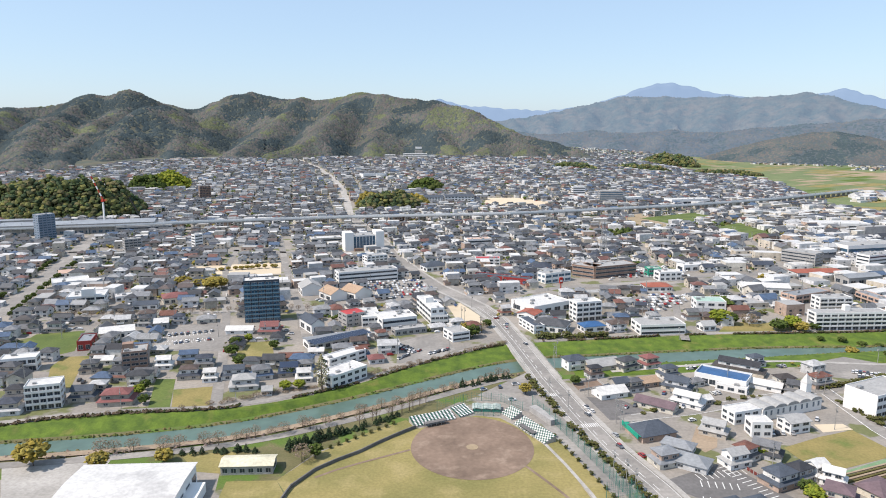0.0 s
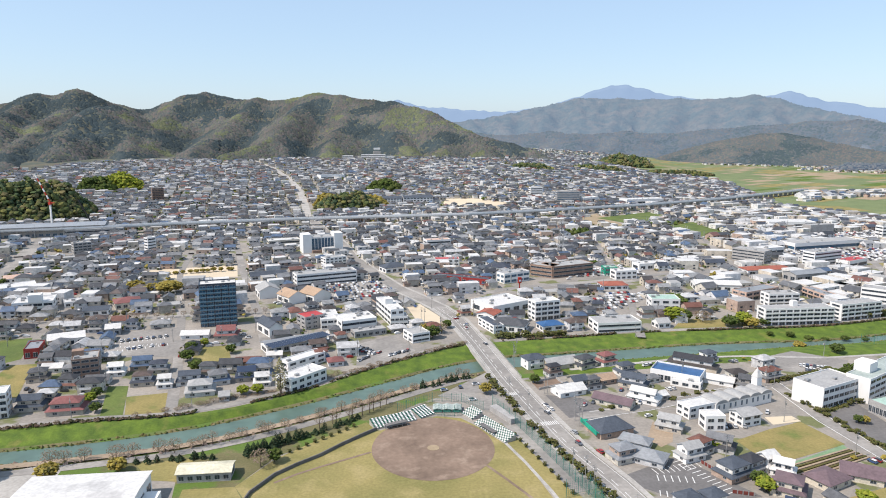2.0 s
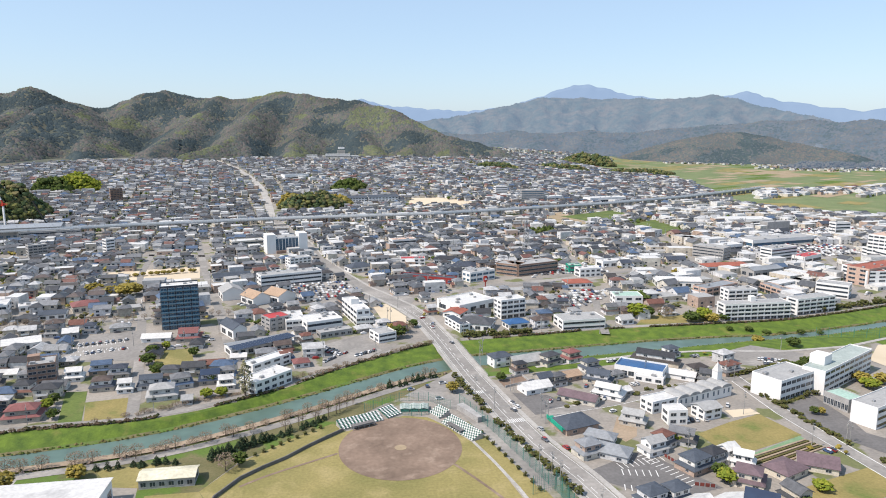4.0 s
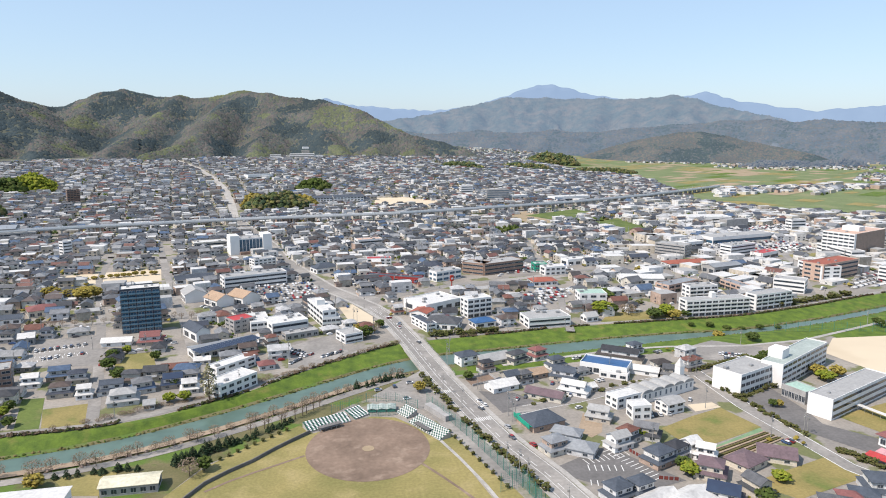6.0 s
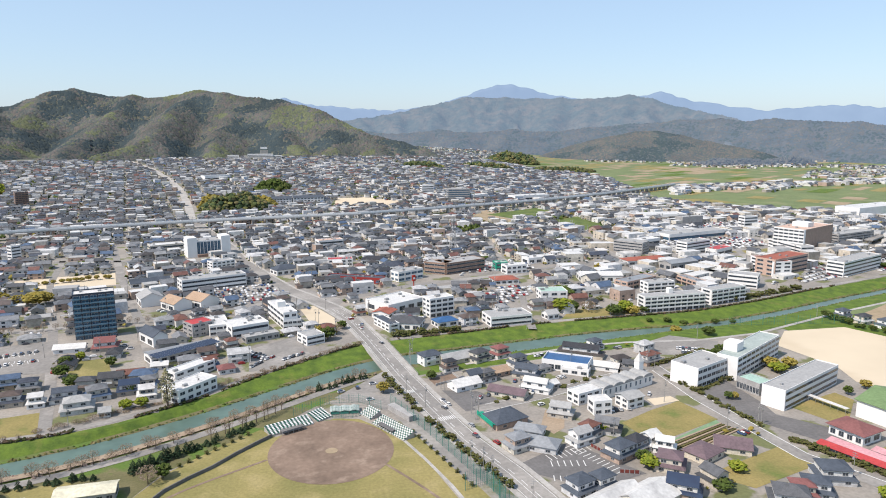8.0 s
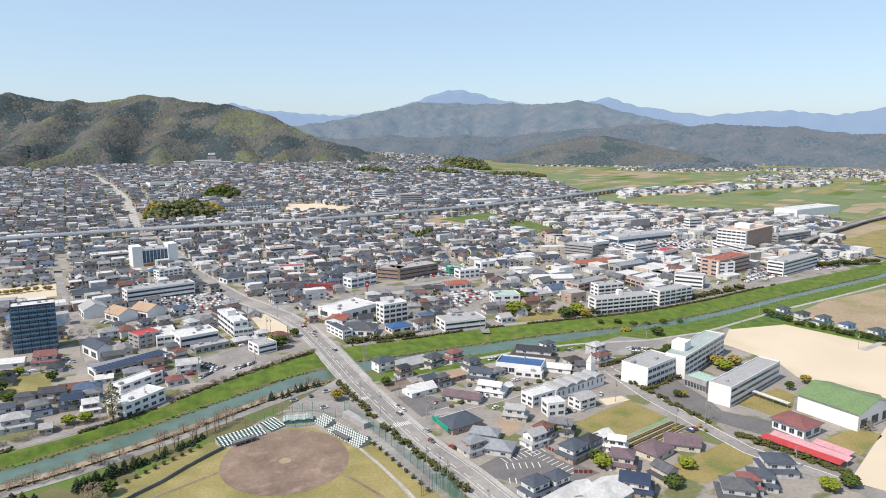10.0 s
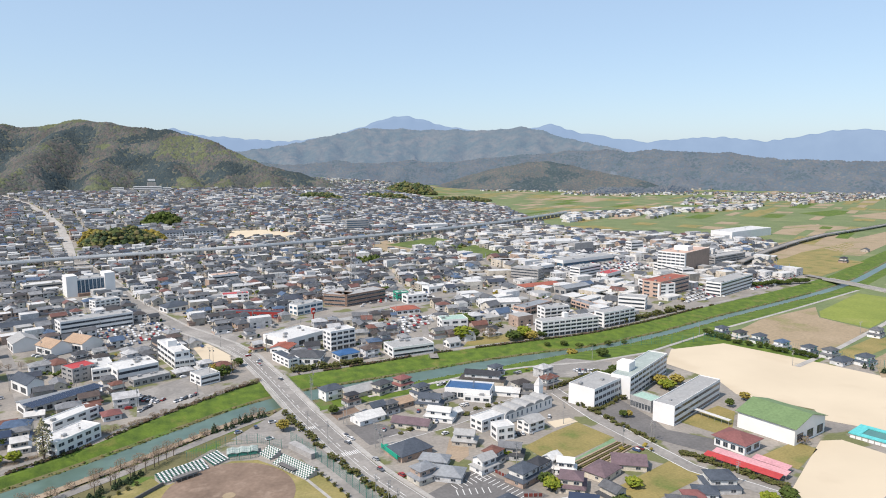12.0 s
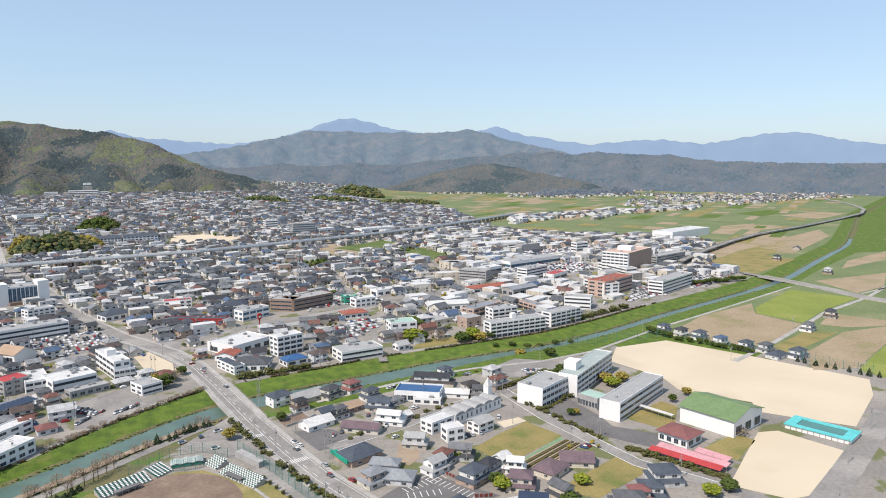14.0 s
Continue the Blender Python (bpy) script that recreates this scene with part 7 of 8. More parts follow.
def viaduct():
    v = thing("railway_viaduct", "long grey concrete railway viaduct on piers", "viaduct", 0, 0, 0, 0)
    LANES.append((np.array(line_points(offset_line(RAILWAY, -4), 25)), 15))
    for (x0, y0), (x1, y1) in zip(RAILWAY[:-1], RAILWAY[1:]):
        n, a = math.hypot(x1 - x0, y1 - y0), math.degrees(math.atan2(y1 - y0, x1 - x0))
        m = pose(x0, y0, 0, 0, 0, a)
        box_part("deck", (0, -5.5, 8.6, n, 5.5, 10), M_RAIL, v).matrix_basis = m
        for s in (-5.5, 5.3):
            box_part("side_wall", (0, s, 10, n, s + 0.2, 11.8), M_WHITE, v).matrix_basis = m
        for i in range(int(n / 20)):
            box_part("pier", (i * 20, -3.5, -1, i * 20 + 1.6, 3.5, 8.6), M_RAIL, v).matrix_basis = m
            box_part("catenary_mast", (i * 20, 4.6, 10, i * 20 + 0.3, 4.9, 16), M_STEEL, v).matrix_basis = m


viaduct()
hall(-492, 926, 190, 42, 15, 13, 15.2, "long grey railway station with broad blue-grey metal roof", wall=M_GREY, roof=M_STATIONROOF, floors=2, bays=24, side=2, name="station", glass=M_BLUEGLASS)
block(-405, 925, 70, 16, 15, 9, "low grey station concourse with flat roof", floors=2, bays=10, side=1, wall=M_GREY, roof=M_FLAT, name="station_wing", units=3)
block(-590, 960, 90, 20, 15, 11, "grey railway shed beside the station", floors=1, bays=8, side=0, wall=M_GREY, roof=M_STATIONROOF, name="railway_shed", units=0)


def lattice(name, label, category, x, y, rot, h, half, top, steps, material, platforms=()):
    """A lattice tower: four legs with horizontal and crossed braces."""
    c = thing(name, label, category, x, y, rot)

    def bar(p, q, t):
        p, q = Vector(p), Vector(q)
        ob = box_part("brace", (-t, -t, 0, t, t, (q - p).length), material, c)
        ob.matrix_basis = Matrix.Translation(p) @ (q - p).to_track_quat("Z", "Y").to_matrix().to_4x4()

    ring = lambda k: [(sx * (half + (top - half) * k / steps), sy * (half + (top - half) * k / steps), h * k / steps) for sx, sy in ((-1, -1), (1, -1), (1, 1), (-1, 1))]
    for k in range(steps):
        a, b = ring(k), ring(k + 1)
        for i in range(4):
            bar(a[i], b[i], 0.22)
            bar(a[i], b[(i + 1) % 4], 0.12)
            bar(b[i], b[(i + 1) % 4], 0.12)
    for z in platforms:
        box_part("platform", (-2.2, -2.2, z, 2.2, 2.2, z + 0.4), material, c)
        for s in (-1.8, 0, 1.8):
            box_part("antenna", (s - 0.3, -2.3, z + 0.4, s + 0.3, -1.9, z + 2.6), M_WHITE, c)
    return c


lattice("radio_mast", "tall grey lattice radio mast with antenna platforms", "mast", 173.1, 730.3, 10, 42, 3.4, 1.0, 10, M_STEEL, (30, 38))


def crane(x, y, rot, tower, jib, tilt, first=None, second=None, label="red and white construction crane with raised jib"):
    first, second = first or M_CRANE, second or M_WHITE
    c = thing("crane", label, "crane", x, y, rot)
    box_part("mast", (-0.9, -0.9, 0, 0.9, 0.9, tower), M_WHITE, c)
    box_part("cab", (-1.8, -1.8, tower, 1.8, 1.8, tower + 3.5), M_CRANE, c)
    for i in range(8):
        box_part("jib_section", (i * jib / 8, -0.7, 0, (i + 1) * jib / 8, 0.7, 1.2), first if i % 2 == 0 else second, c).matrix_basis = pose(0, 0, tower + 3) @ pose(0, 0, 0, 0, -tilt, 0)
    box_part("counter_jib", (-7, -0.8, tower + 2, 0, 0.8, tower + 3), M_CRANE, c)


crane(-481.9, 969.9, 165, 36, 42, 62)
crane(-432.9, 981.5, 165, 3, 40, 60, M_TYRE, M_TYRE, "black crawler crane with raised jib")


def sign_tower(x, y, rot):
    c = thing("sign_tower", "tall red roadside sign tower with white mark", "sign", x, y, rot)
    box_part("mast", (-0.35, -0.35, 0, 0.35, 0.35, 10), M_CRANE, c)
    box_part("sign_box", (-1.5, -0.6, 10, 1.5, 0.6, 15), M_CRANE, c)
    box_part("mark", (-0.9, -0.66, 11.5, 0.9, -0.6, 13), M_WHITE, c)


sign_tower(99.8, 567.3, 15)


def hill_temple():
    """White buildings on the wooded slope."""
    b = block(-74, 2115, 18, 10, 8, 5, "white hillside hall on the slope", floors=1, bays=4, side=0, roof=M_WHITEROOF, units=0, faces="")
    b.location.z = 76
    box_part("terrace", (-12, -12, -16, 10, -5, -4), M_CONCRETE, b)
    b = block(-82, 2043, 70, 16, 0, 9, "long white building at the foot of the hill", floors=2, bays=6, side=0, roof=M_WHITEROOF, units=0)
    b.location.z = 54.6
    box_part("terrace", (-39.0, -10, -8, 39.0, 10, 0.3), M_CONCRETE, b)
    b = block(-43, 2045, 40, 14, 0, 8, "white building at the foot of the hill", floors=2, bays=6, side=0, roof=M_WHITEROOF, units=0)
    b.location.z = 51.2
    box_part("terrace", (-24.0, -10, -8, 24.0, 10, 0.3), M_CONCRETE, b)
    b = block(-156, 2039, 30, 12, 0, 8, "white building at the foot of the hill", floors=2, bays=6, side=0, roof=M_WHITEROOF, units=0)
    b.location.z = 53.1
    box_part("terrace", (-19.0, -10, -8, 19.0, 10, 0.3), M_CONCRETE, b)


hill_temple()

# ---- river side ----
tree_row("bare", -200, 312, -125, 326, 14, 2, 3, "clipped reddish hedge shrub by the river road", "levee shrubs", 0.5)
for a, b, n in (((-118, 332), (-60, 362), 18), ((-58, 364), (42, 434), 30)):
    tree_row("bare", *a, *b, n, 2, 4, "low brown shrub along the levee", "levee shrubs", 1.0)
tree_row("shrub", 66, 444, 110, 449, 12, 4, 6, "dark shrub along the levee", "levee shrubs", 1.0)
tree_row("shrub", 330, 476, 430, 505, 18, 4, 6, "dark shrub along the levee", "levee shrubs", 1.5)
tree_row("shrub", 250, 470, 310, 474, 8, 3, 5, "dark shrub along the levee", "levee shrubs", 1.5)
tree("poplar", -65.5, 353.1, 20, 9, "tall bare poplar by the river road", "town trees")
tree("lime", -85.4, 353.1, 5, 7, "lime garden shrub tree", "town trees")
tree("lime", -78.1, 354.7, 5, 7, "lime garden shrub tree", "town trees")
tree("round", -87.0, 374.6, 6, 6, "garden tree beside town houses", "town trees")
tree("lime", -150.6, 398.7, 5, 6, "lime garden tree beside town houses", "town trees")
tree("round", -161.0, 353.1, 6, 6, "tall hedge tree beside town houses", "town trees")
tree("lime", -161.5, 345.1, 6, 7, "lime garden tree beside town houses", "town trees")
tree("round", -153.7, 333.8, 5, 6, "garden tree beside town houses", "town trees")
tree("round", -133.6, 425.9, 7, 8, "garden tree beside town houses", "town trees")
tree("round", -131.5, 409.2, 7, 9, "garden tree beside town houses", "town trees")
tree("round", -120.8, 390.7, 7, 9, "garden tree beside town houses", "town trees")
tree("round", -108.3, 422.4, 6, 7, "garden tree beside town houses", "town trees")
tree("round", -99.7, 393.6, 6, 6, "garden tree beside town houses", "town trees")
tree("lime", -129.3, 439.0, 5, 6, "garden tree beside town houses", "town trees")
tree("ochre", -231.1, 596.6, 10, 14, "ochre spring tree by the sports ground", "town trees")
tree("ochre", -215.5, 588.0, 9, 13, "ochre spring tree by the sports ground", "town trees")
tree("ochre", -200.9, 585.8, 11, 18, "ochre spring tree by the sports ground", "town trees")
tree("ochre", -196.0, 592.3, 9, 12, "ochre tree by the sports ground", "town trees")
tree("round", 20.1, 447.4, 9, 10, "bushy tree by the bridge", "town trees")
tree("bare", 26.5, 457.4, 8, 9, "bare tree by the bridge", "town trees")
tree("ochre", 14.8, 458.3, 7, 8, "tree by the bridge", "town trees")
tree("round", 31.3, 470.7, 6, 7, "bush by the bridge", "town trees")
tree("lime", 199.7, 479.2, 11, 15, "bright lime riverside tree", "town trees")
tree("round", 207.3, 477.8, 9, 11, "dark riverside tree beside town houses", "town trees")
tree("bare", 220.1, 475.7, 9, 13, "round brown riverside tree", "town trees")
tree("lime", 246.2, 467.9, 9, 13, "bright lime riverside tree", "town trees")
tree("round", 234.8, 463.5, 8, 12, "dark riverside tree beside town houses", "town trees")
tree("ochre", 249.4, 461.0, 7, 10, "riverside bush beside town houses", "town trees")
tree("round", 222.0, 533.4, 6, 22, "dark hedge clump beside town houses", "town trees")
tree("round", 231.0, 538.8, 5, 12, "dark hedge clump beside town houses", "town trees")
tree("round", 95.8, 350.1, 5, 6, "garden tree beside town houses", "town trees")
tree("round", 73.1, 360.9, 5, 6, "garden tree beside town houses", "town trees")
tree("lime", 103.8, 355.5, 5, 7, "lime garden tree beside town houses", "town trees")
tree("lime", 137.6, 277.1, 5, 7, "garden tree beside town houses", "town trees")
tree("round", 140.9, 245.3, 6, 7, "large garden tree beside town houses", "town trees")
tree("lime", 141.5, 240.5, 6, 8, "garden tree beside town houses", "town trees")
tree("round", 160.0, 218.8, 5, 8, "large leafy garden tree", "town trees")
tree("lime", 162.2, 227.8, 4, 6, "lime garden tree beside town houses", "town trees")
tree("lime", 175.7, 231.3, 4, 8, "lime shrub beside town houses", "town trees")
tree("lime", 271.5, 328.4, 6, 10, "ochre courtyard tree beside town houses", "town trees")
tree("ochre", 273.0, 337.4, 6, 9, "ochre courtyard tree beside town houses", "town trees")
tree("ochre", 283.0, 333.8, 6, 9, "ochre courtyard tree beside town houses", "town trees")
tree("round", 219.3, 299.8, 4, 5, "small forecourt tree beside town houses", "town trees")
tree("ochre", 222.1, 298.5, 4, 4, "small forecourt tree beside town houses", "town trees")
tree("round", 261.0, 465.1, 5, 8, "levee bush beside town houses", "town trees")
tree("ochre", 261.5, 421.5, 5, 8, "river bush beside town houses", "town trees")
tree("round", 274.6, 402.0, 6, 9, "river bush beside town houses", "town trees")
tree("ochre", 300.7, 296.3, 5, 6, "school garden tree beside town houses", "town trees")
tree("round", 284.7, 291.1, 5, 5, "school garden tree beside town houses", "town trees")
tree("bare", 281.1, 239.5, 4, 9, "pruned hedge beside town houses", "town trees")
tree("round", 228.4, 198.8, 5, 8, "large bush by the street", "town trees")
tree("lime", 218.0, 198.3, 5, 8, "large bush by the street", "town trees")
tree_row("shrub", 100.9, 321.4, 167.6, 343.4, 15, 1, 3, "low clipped hedge in the street", "street hedges")
tree_row("shrub", 205.4, 336.8, 213.7, 267.9, 24, 2, 3, "clipped school hedge with dense foliage", "school hedges")
tree_row("shrub", 208.6, 311.7, 234.6, 323.8, 9, 2, 3, "clipped school hedge with dense foliage", "school hedges")
tree_row("shrub", 217.5, 250.8, 235.8, 208.7, 26, 2, 4, "clipped school hedge with dense foliage", "school hedges")
tree_row("shrub", 205.4, 353.6, 247.7, 370.8, 12, 2, 4, "hedge by the field", "field hedges")
tree_row("round", 222.3, 351.3, 264.8, 369.4, 10, 4, 6, "hedge tree by the field", "field hedges")
tree_row("round", 384.5, 421.0, 388.6, 403.1, 6, 5, 5, "windbreak tree with dense foliage", "windbreak")
tree_row("round", 388.3, 393.7, 410.8, 344.1, 16, 4, 4, "small tree beside the playing ground", "windbreak")
tree_row("conifer", 421.5, 315.3, 437.1, 266.0, 9, 5, 3, "young palm-like tree at the field edge", "windbreak")
tree_row("round", 255.8, 445.2, 316.2, 434.4, 6, 3, 5, "river bank bush with dense foliage", "river bushes")
tree_row("round", 571.4, 570.1, 651.7, 563.1, 16, 6, 7, "dark hedge by the car park", "car park hedge")
tree_row("ochre", -243.4, 659.7, -168.3, 681.7, 14, 4, 5, "small ochre tree at the sports ground", "sports ground trees")
tree_row("round", -324.8, 500.0, -393.0, 740.2, 22, 5, 5, "street tree of the avenue", "avenue trees")
tree_row("round", -366.2, 551.7, -414.9, 723.9, 16, 5, 5, "street tree of the avenue", "avenue trees")
tree_row("bare", -289.1, 496.9, -72.3, 519.5, 34, 5, 5, "bare street tree with dense foliage", "street trees")
utility_pole(-214.0, 477.5, 12, 20)
utility_pole(-181.5, 477.5, 12, 20)
utility_pole(11.8, 443.9, 12, 20)
utility_pole(67.2, 398.7, 12, 20)
utility_pole(62.3, 323.1, 12, 20)
utility_pole(75.2, 345.1, 12, 20)
utility_pole(83.0, 309.9, 12, 20)
utility_pole(69.1, 258.5, 12, 20)
utility_pole(-26.4, 775.2, 12, 20)
utility_pole(-11.9, 557.6, 12, 20)
utility_pole(13.4, 484.2, 12, 20)
utility_pole(15.7, 483.1, 12, 20)
utility_pole(-65.2, 601.1, 12, 20)
utility_pole(70.3, 407.3, 12, 20)
utility_pole(76.7, 344.0, 12, 20)
utility_pole(113.9, 326.4, 12, 20)
utility_pole(137.3, 266.1, 12, 20)
utility_pole(83.1, 302.7, 12, 20)
utility_pole(72.5, 251.4, 12, 20)
utility_pole(73.8, 243.8, 12, 20)
utility_pole(155.9, 358.6, 12, 20)
utility_pole(66.1, 388.3, 12, 20)
utility_pole(125.1, 491.1, 12, 20)
utility_pole(183.9, 518.6, 12, 20)
utility_pole(253.5, 593.1, 12, 20)
utility_pole(184.0, 303.0, 12, 20)
utility_pole(194.6, 265.5, 12, 20)
utility_pole(299.0, 194.2, 12, 20)
utility_pole(348.1, 215.5, 12, 20)
utility_pole(-256.0, 443.9, 12, 20)
utility_pole(-175.8, 571.3, 12, 20)
utility_pole(-139.4, 614.8, 12, 20)
car(78.6, 285.0, -68, "dark car driving on the road")
car(85.9, 276.5, 112, "white car driving on the road")
car(71.5, 319.7, 112, "dark car at the crossing")
car(72.5, 328.7, 112, "white car at the crossing")
car(54.0, 431.7, 112, "white car on the bridge")
car(44.7, 467.6, 112, "red car on the road")
car(76.9, 398.8, 110, "dark car on the bridge road")
car(79.3, 296.4, 112, "white car on the road")
car(74.0, 323.5, 112, "red car on the road")
car(120.6, 312.7, 20, "parked car on grey asphalt")
car(220.4, 390.9, 20, "red parked car on grey asphalt")
car_row(92.7, 328.5, 103.3, 333.4, 3, 60, 0.8)
car_row(108.3, 344.1, 132.3, 351.4, 6, 60, 0.5)
car_row(150.4, 298.4, 161.9, 298.5, 6, 80, 0.9)
car_row(237.5, 379.5, 251.4, 373.8, 9, 60, 0.95)
car_row(236.8, 371.9, 249.4, 367.6, 8, 60, 0.95)
car_row(-26.6, 403.0, -15.1, 418.1, 6, 60, 0.9)
car_row(-7.9, 412.1, 2.7, 420.1, 5, 60, 0.9)
car_row(-33.9, 434.5, -20.6, 421.9, 6, 60, 0.95)
car_row(-29.7, 424.9, -18.5, 415.1, 6, 60, 0.95)
car_row(-186.3, 450.3, -160.9, 460.8, 8, 95, 0.8)
car_row(-176.2, 434.1, -153.0, 442.7, 8, 95, 0.6)
car_row(-119.6, 477.5, -104.4, 454.2, 4, 10, 0.9)
car_row(36.9, 501.7, 45.4, 475.7, 4, 20, 0.7)
car_row(118.1, 327.5, 133.2, 332.9, 5, 60, 0.8)
car_row(126.6, 312.2, 125.6, 298.7, 4, 20, 0.8)
car_row(168.7, 309.0, 181.2, 313.3, 5, 60, 0.9)



def levee_hedges():
    """Dense dark hedge along the levee road, and scrub between the river walk and the water."""
    rnd = random.Random(17)
    vs, fs = [], []
    for x0, x1 in ((-330.0, 38.0), (66.0, 470.0)):
        x = x0
        while x < x1:
            x += rnd.uniform(0.5, 1.1)
            if noise.noise(Vector((x / 14, 1.5, 0))) < -0.32:
                continue
            v = float(bank_top(x)) + 0.3 + rnd.uniform(-0.6, 0.6)
            add_clump(vs, fs, rnd, x, float(river_y(x)) + v * float(river_k(x)), rnd.uniform(0.4, 1.1), rnd.uniform(0.6, 1.2), 0.8, 0.4)
    tagged(mesh_object("levee_hedge", vs, fs, M_SCRUB), "dark reddish-brown hedge along the levee road", "hedge", kind="stuff")
    vs, fs = [], []
    x = -190.0
    while x < 44:
        x += rnd.uniform(0.35, 0.9)
        v = -float(half_width(x)) - rnd.choice((6.5, 7.5, 10.5, 11.5)) + rnd.uniform(-1.2, 1.2)
        if noise.noise(Vector((x / 9, v / 6, 4))) < -0.05:
            continue
        add_clump(vs, fs, rnd, x, float(river_y(x)) + v * float(river_k(x)), float(cross(v, x)) + rnd.uniform(0.2, 0.9), rnd.uniform(0.4, 1.0), 0.8, 0.5)
    tagged(mesh_object("river_scrub", vs, fs, M_TWIG), "low bare scrub along the river walk", "scrub", kind="stuff")


levee_hedges()


def bank_tufts():
    """Rough reeds and weeds along the water's edge."""
    rnd = random.Random(8)
    vs, fs = [], []
    for side in (-1, 1):
        x = -260.0
        while x < 620:
            x += rnd.uniform(0.8, 2.2)
            if 40 < x < 66:
                continue
            v = side * (float(half_width(x)) + rnd.uniform(0.6, 2.4))
            add_clump(vs, fs, rnd, x, float(river_y(x)) + v * float(river_k(x)), float(cross(v, x)) + 0.2, rnd.uniform(0.4, 1.0), 0.7, 0.5)
    tagged(mesh_object("bank_weeds", vs, fs, mat("dry_reeds", (0.16, 0.14, 0.06), islands=((0.17, 0.145, 0.06), (0.11, 0.12, 0.04), (0.21, 0.18, 0.09), (0.09, 0.13, 0.03)), large=0.4, fine=1.5, rough=1, spec=0.1)),
           "dry reeds and weeds along the water's edge", "reeds", kind="stuff")


bank_tufts()

# ---- copses and wooded knolls ----
grove("copse", -590, 1089, 110, 70, 58, 900, 6, "wooded knoll near the station", 15, None, 2)
grove("copse", -725, 1164, 90, 60, 35, 450, 6, "wooded knoll near the station", 15, None, 3)
grove("copse", -558, 1402, 45, 40, 30, 160, 6, "bright spring copse among houses", 0, M_LIME, 4)
grove("copse", -589, 1380, 40, 40, 26, 120, 6, "dark copse among houses", 0, M_LEAF, 5)
grove("copse", -93, 1198, 58, 30, 26, 260, 5.5, "wooded shrine mound with spring trees", 10, None, 6)
grove("copse", -130, 1223, 24, 22, 22, 90, 5.5, "spring trees on a shrine mound", 10, M_OCHRE, 7)
grove("copse", -50, 1225, 24, 22, 18, 90, 5, "spring trees on a shrine mound", 10, M_OCHRE, 8)
grove("copse", -34, 1407, 36, 22, 22, 120, 6, "dark trees among houses", 0, M_LEAF, 9)
grove("copse", 761, 2299, 90, 60, 34, 420, 8, "dark copse before the plain", 0, None, 10)
grove("copse", 804, 1964, 110, 22, 14, 240, 6, "dark tree belt at the village edge", 0, None, 11)
grove("copse", 557, 1914, 80, 22, 16, 200, 6, "dark tree belt at the village edge", 0, None, 12)
grove("copse", 174, 930, 22, 14, 7, 22, 4, "leafy garden grove between the houses", 0, M_MIXED, 13)
grove("copse", 233, 901, 22, 12, 7, 20, 4, "leafy garden grove between the houses", 0, M_LEAF, 14)
grove("copse", 345, 1808, 60, 18, 14, 100, 6, "tree belt between the houses", 0, None, 15)
# these far copses glow faintly blue in place of haze
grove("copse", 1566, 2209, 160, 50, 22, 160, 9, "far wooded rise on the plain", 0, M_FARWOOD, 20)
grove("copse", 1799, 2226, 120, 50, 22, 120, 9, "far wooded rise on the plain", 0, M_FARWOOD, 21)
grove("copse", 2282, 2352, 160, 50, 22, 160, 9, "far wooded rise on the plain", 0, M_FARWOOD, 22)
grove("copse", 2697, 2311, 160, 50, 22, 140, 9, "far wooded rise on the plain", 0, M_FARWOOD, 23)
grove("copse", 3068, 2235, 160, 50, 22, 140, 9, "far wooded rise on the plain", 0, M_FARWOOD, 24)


# ---- woodland on the hills ----
TEMPLE_GROUNDS = tuple((-0.0358 * d, 0.99936 * d, 20 if d > 2104 else 13) for d in range(2036, 2130, 9))


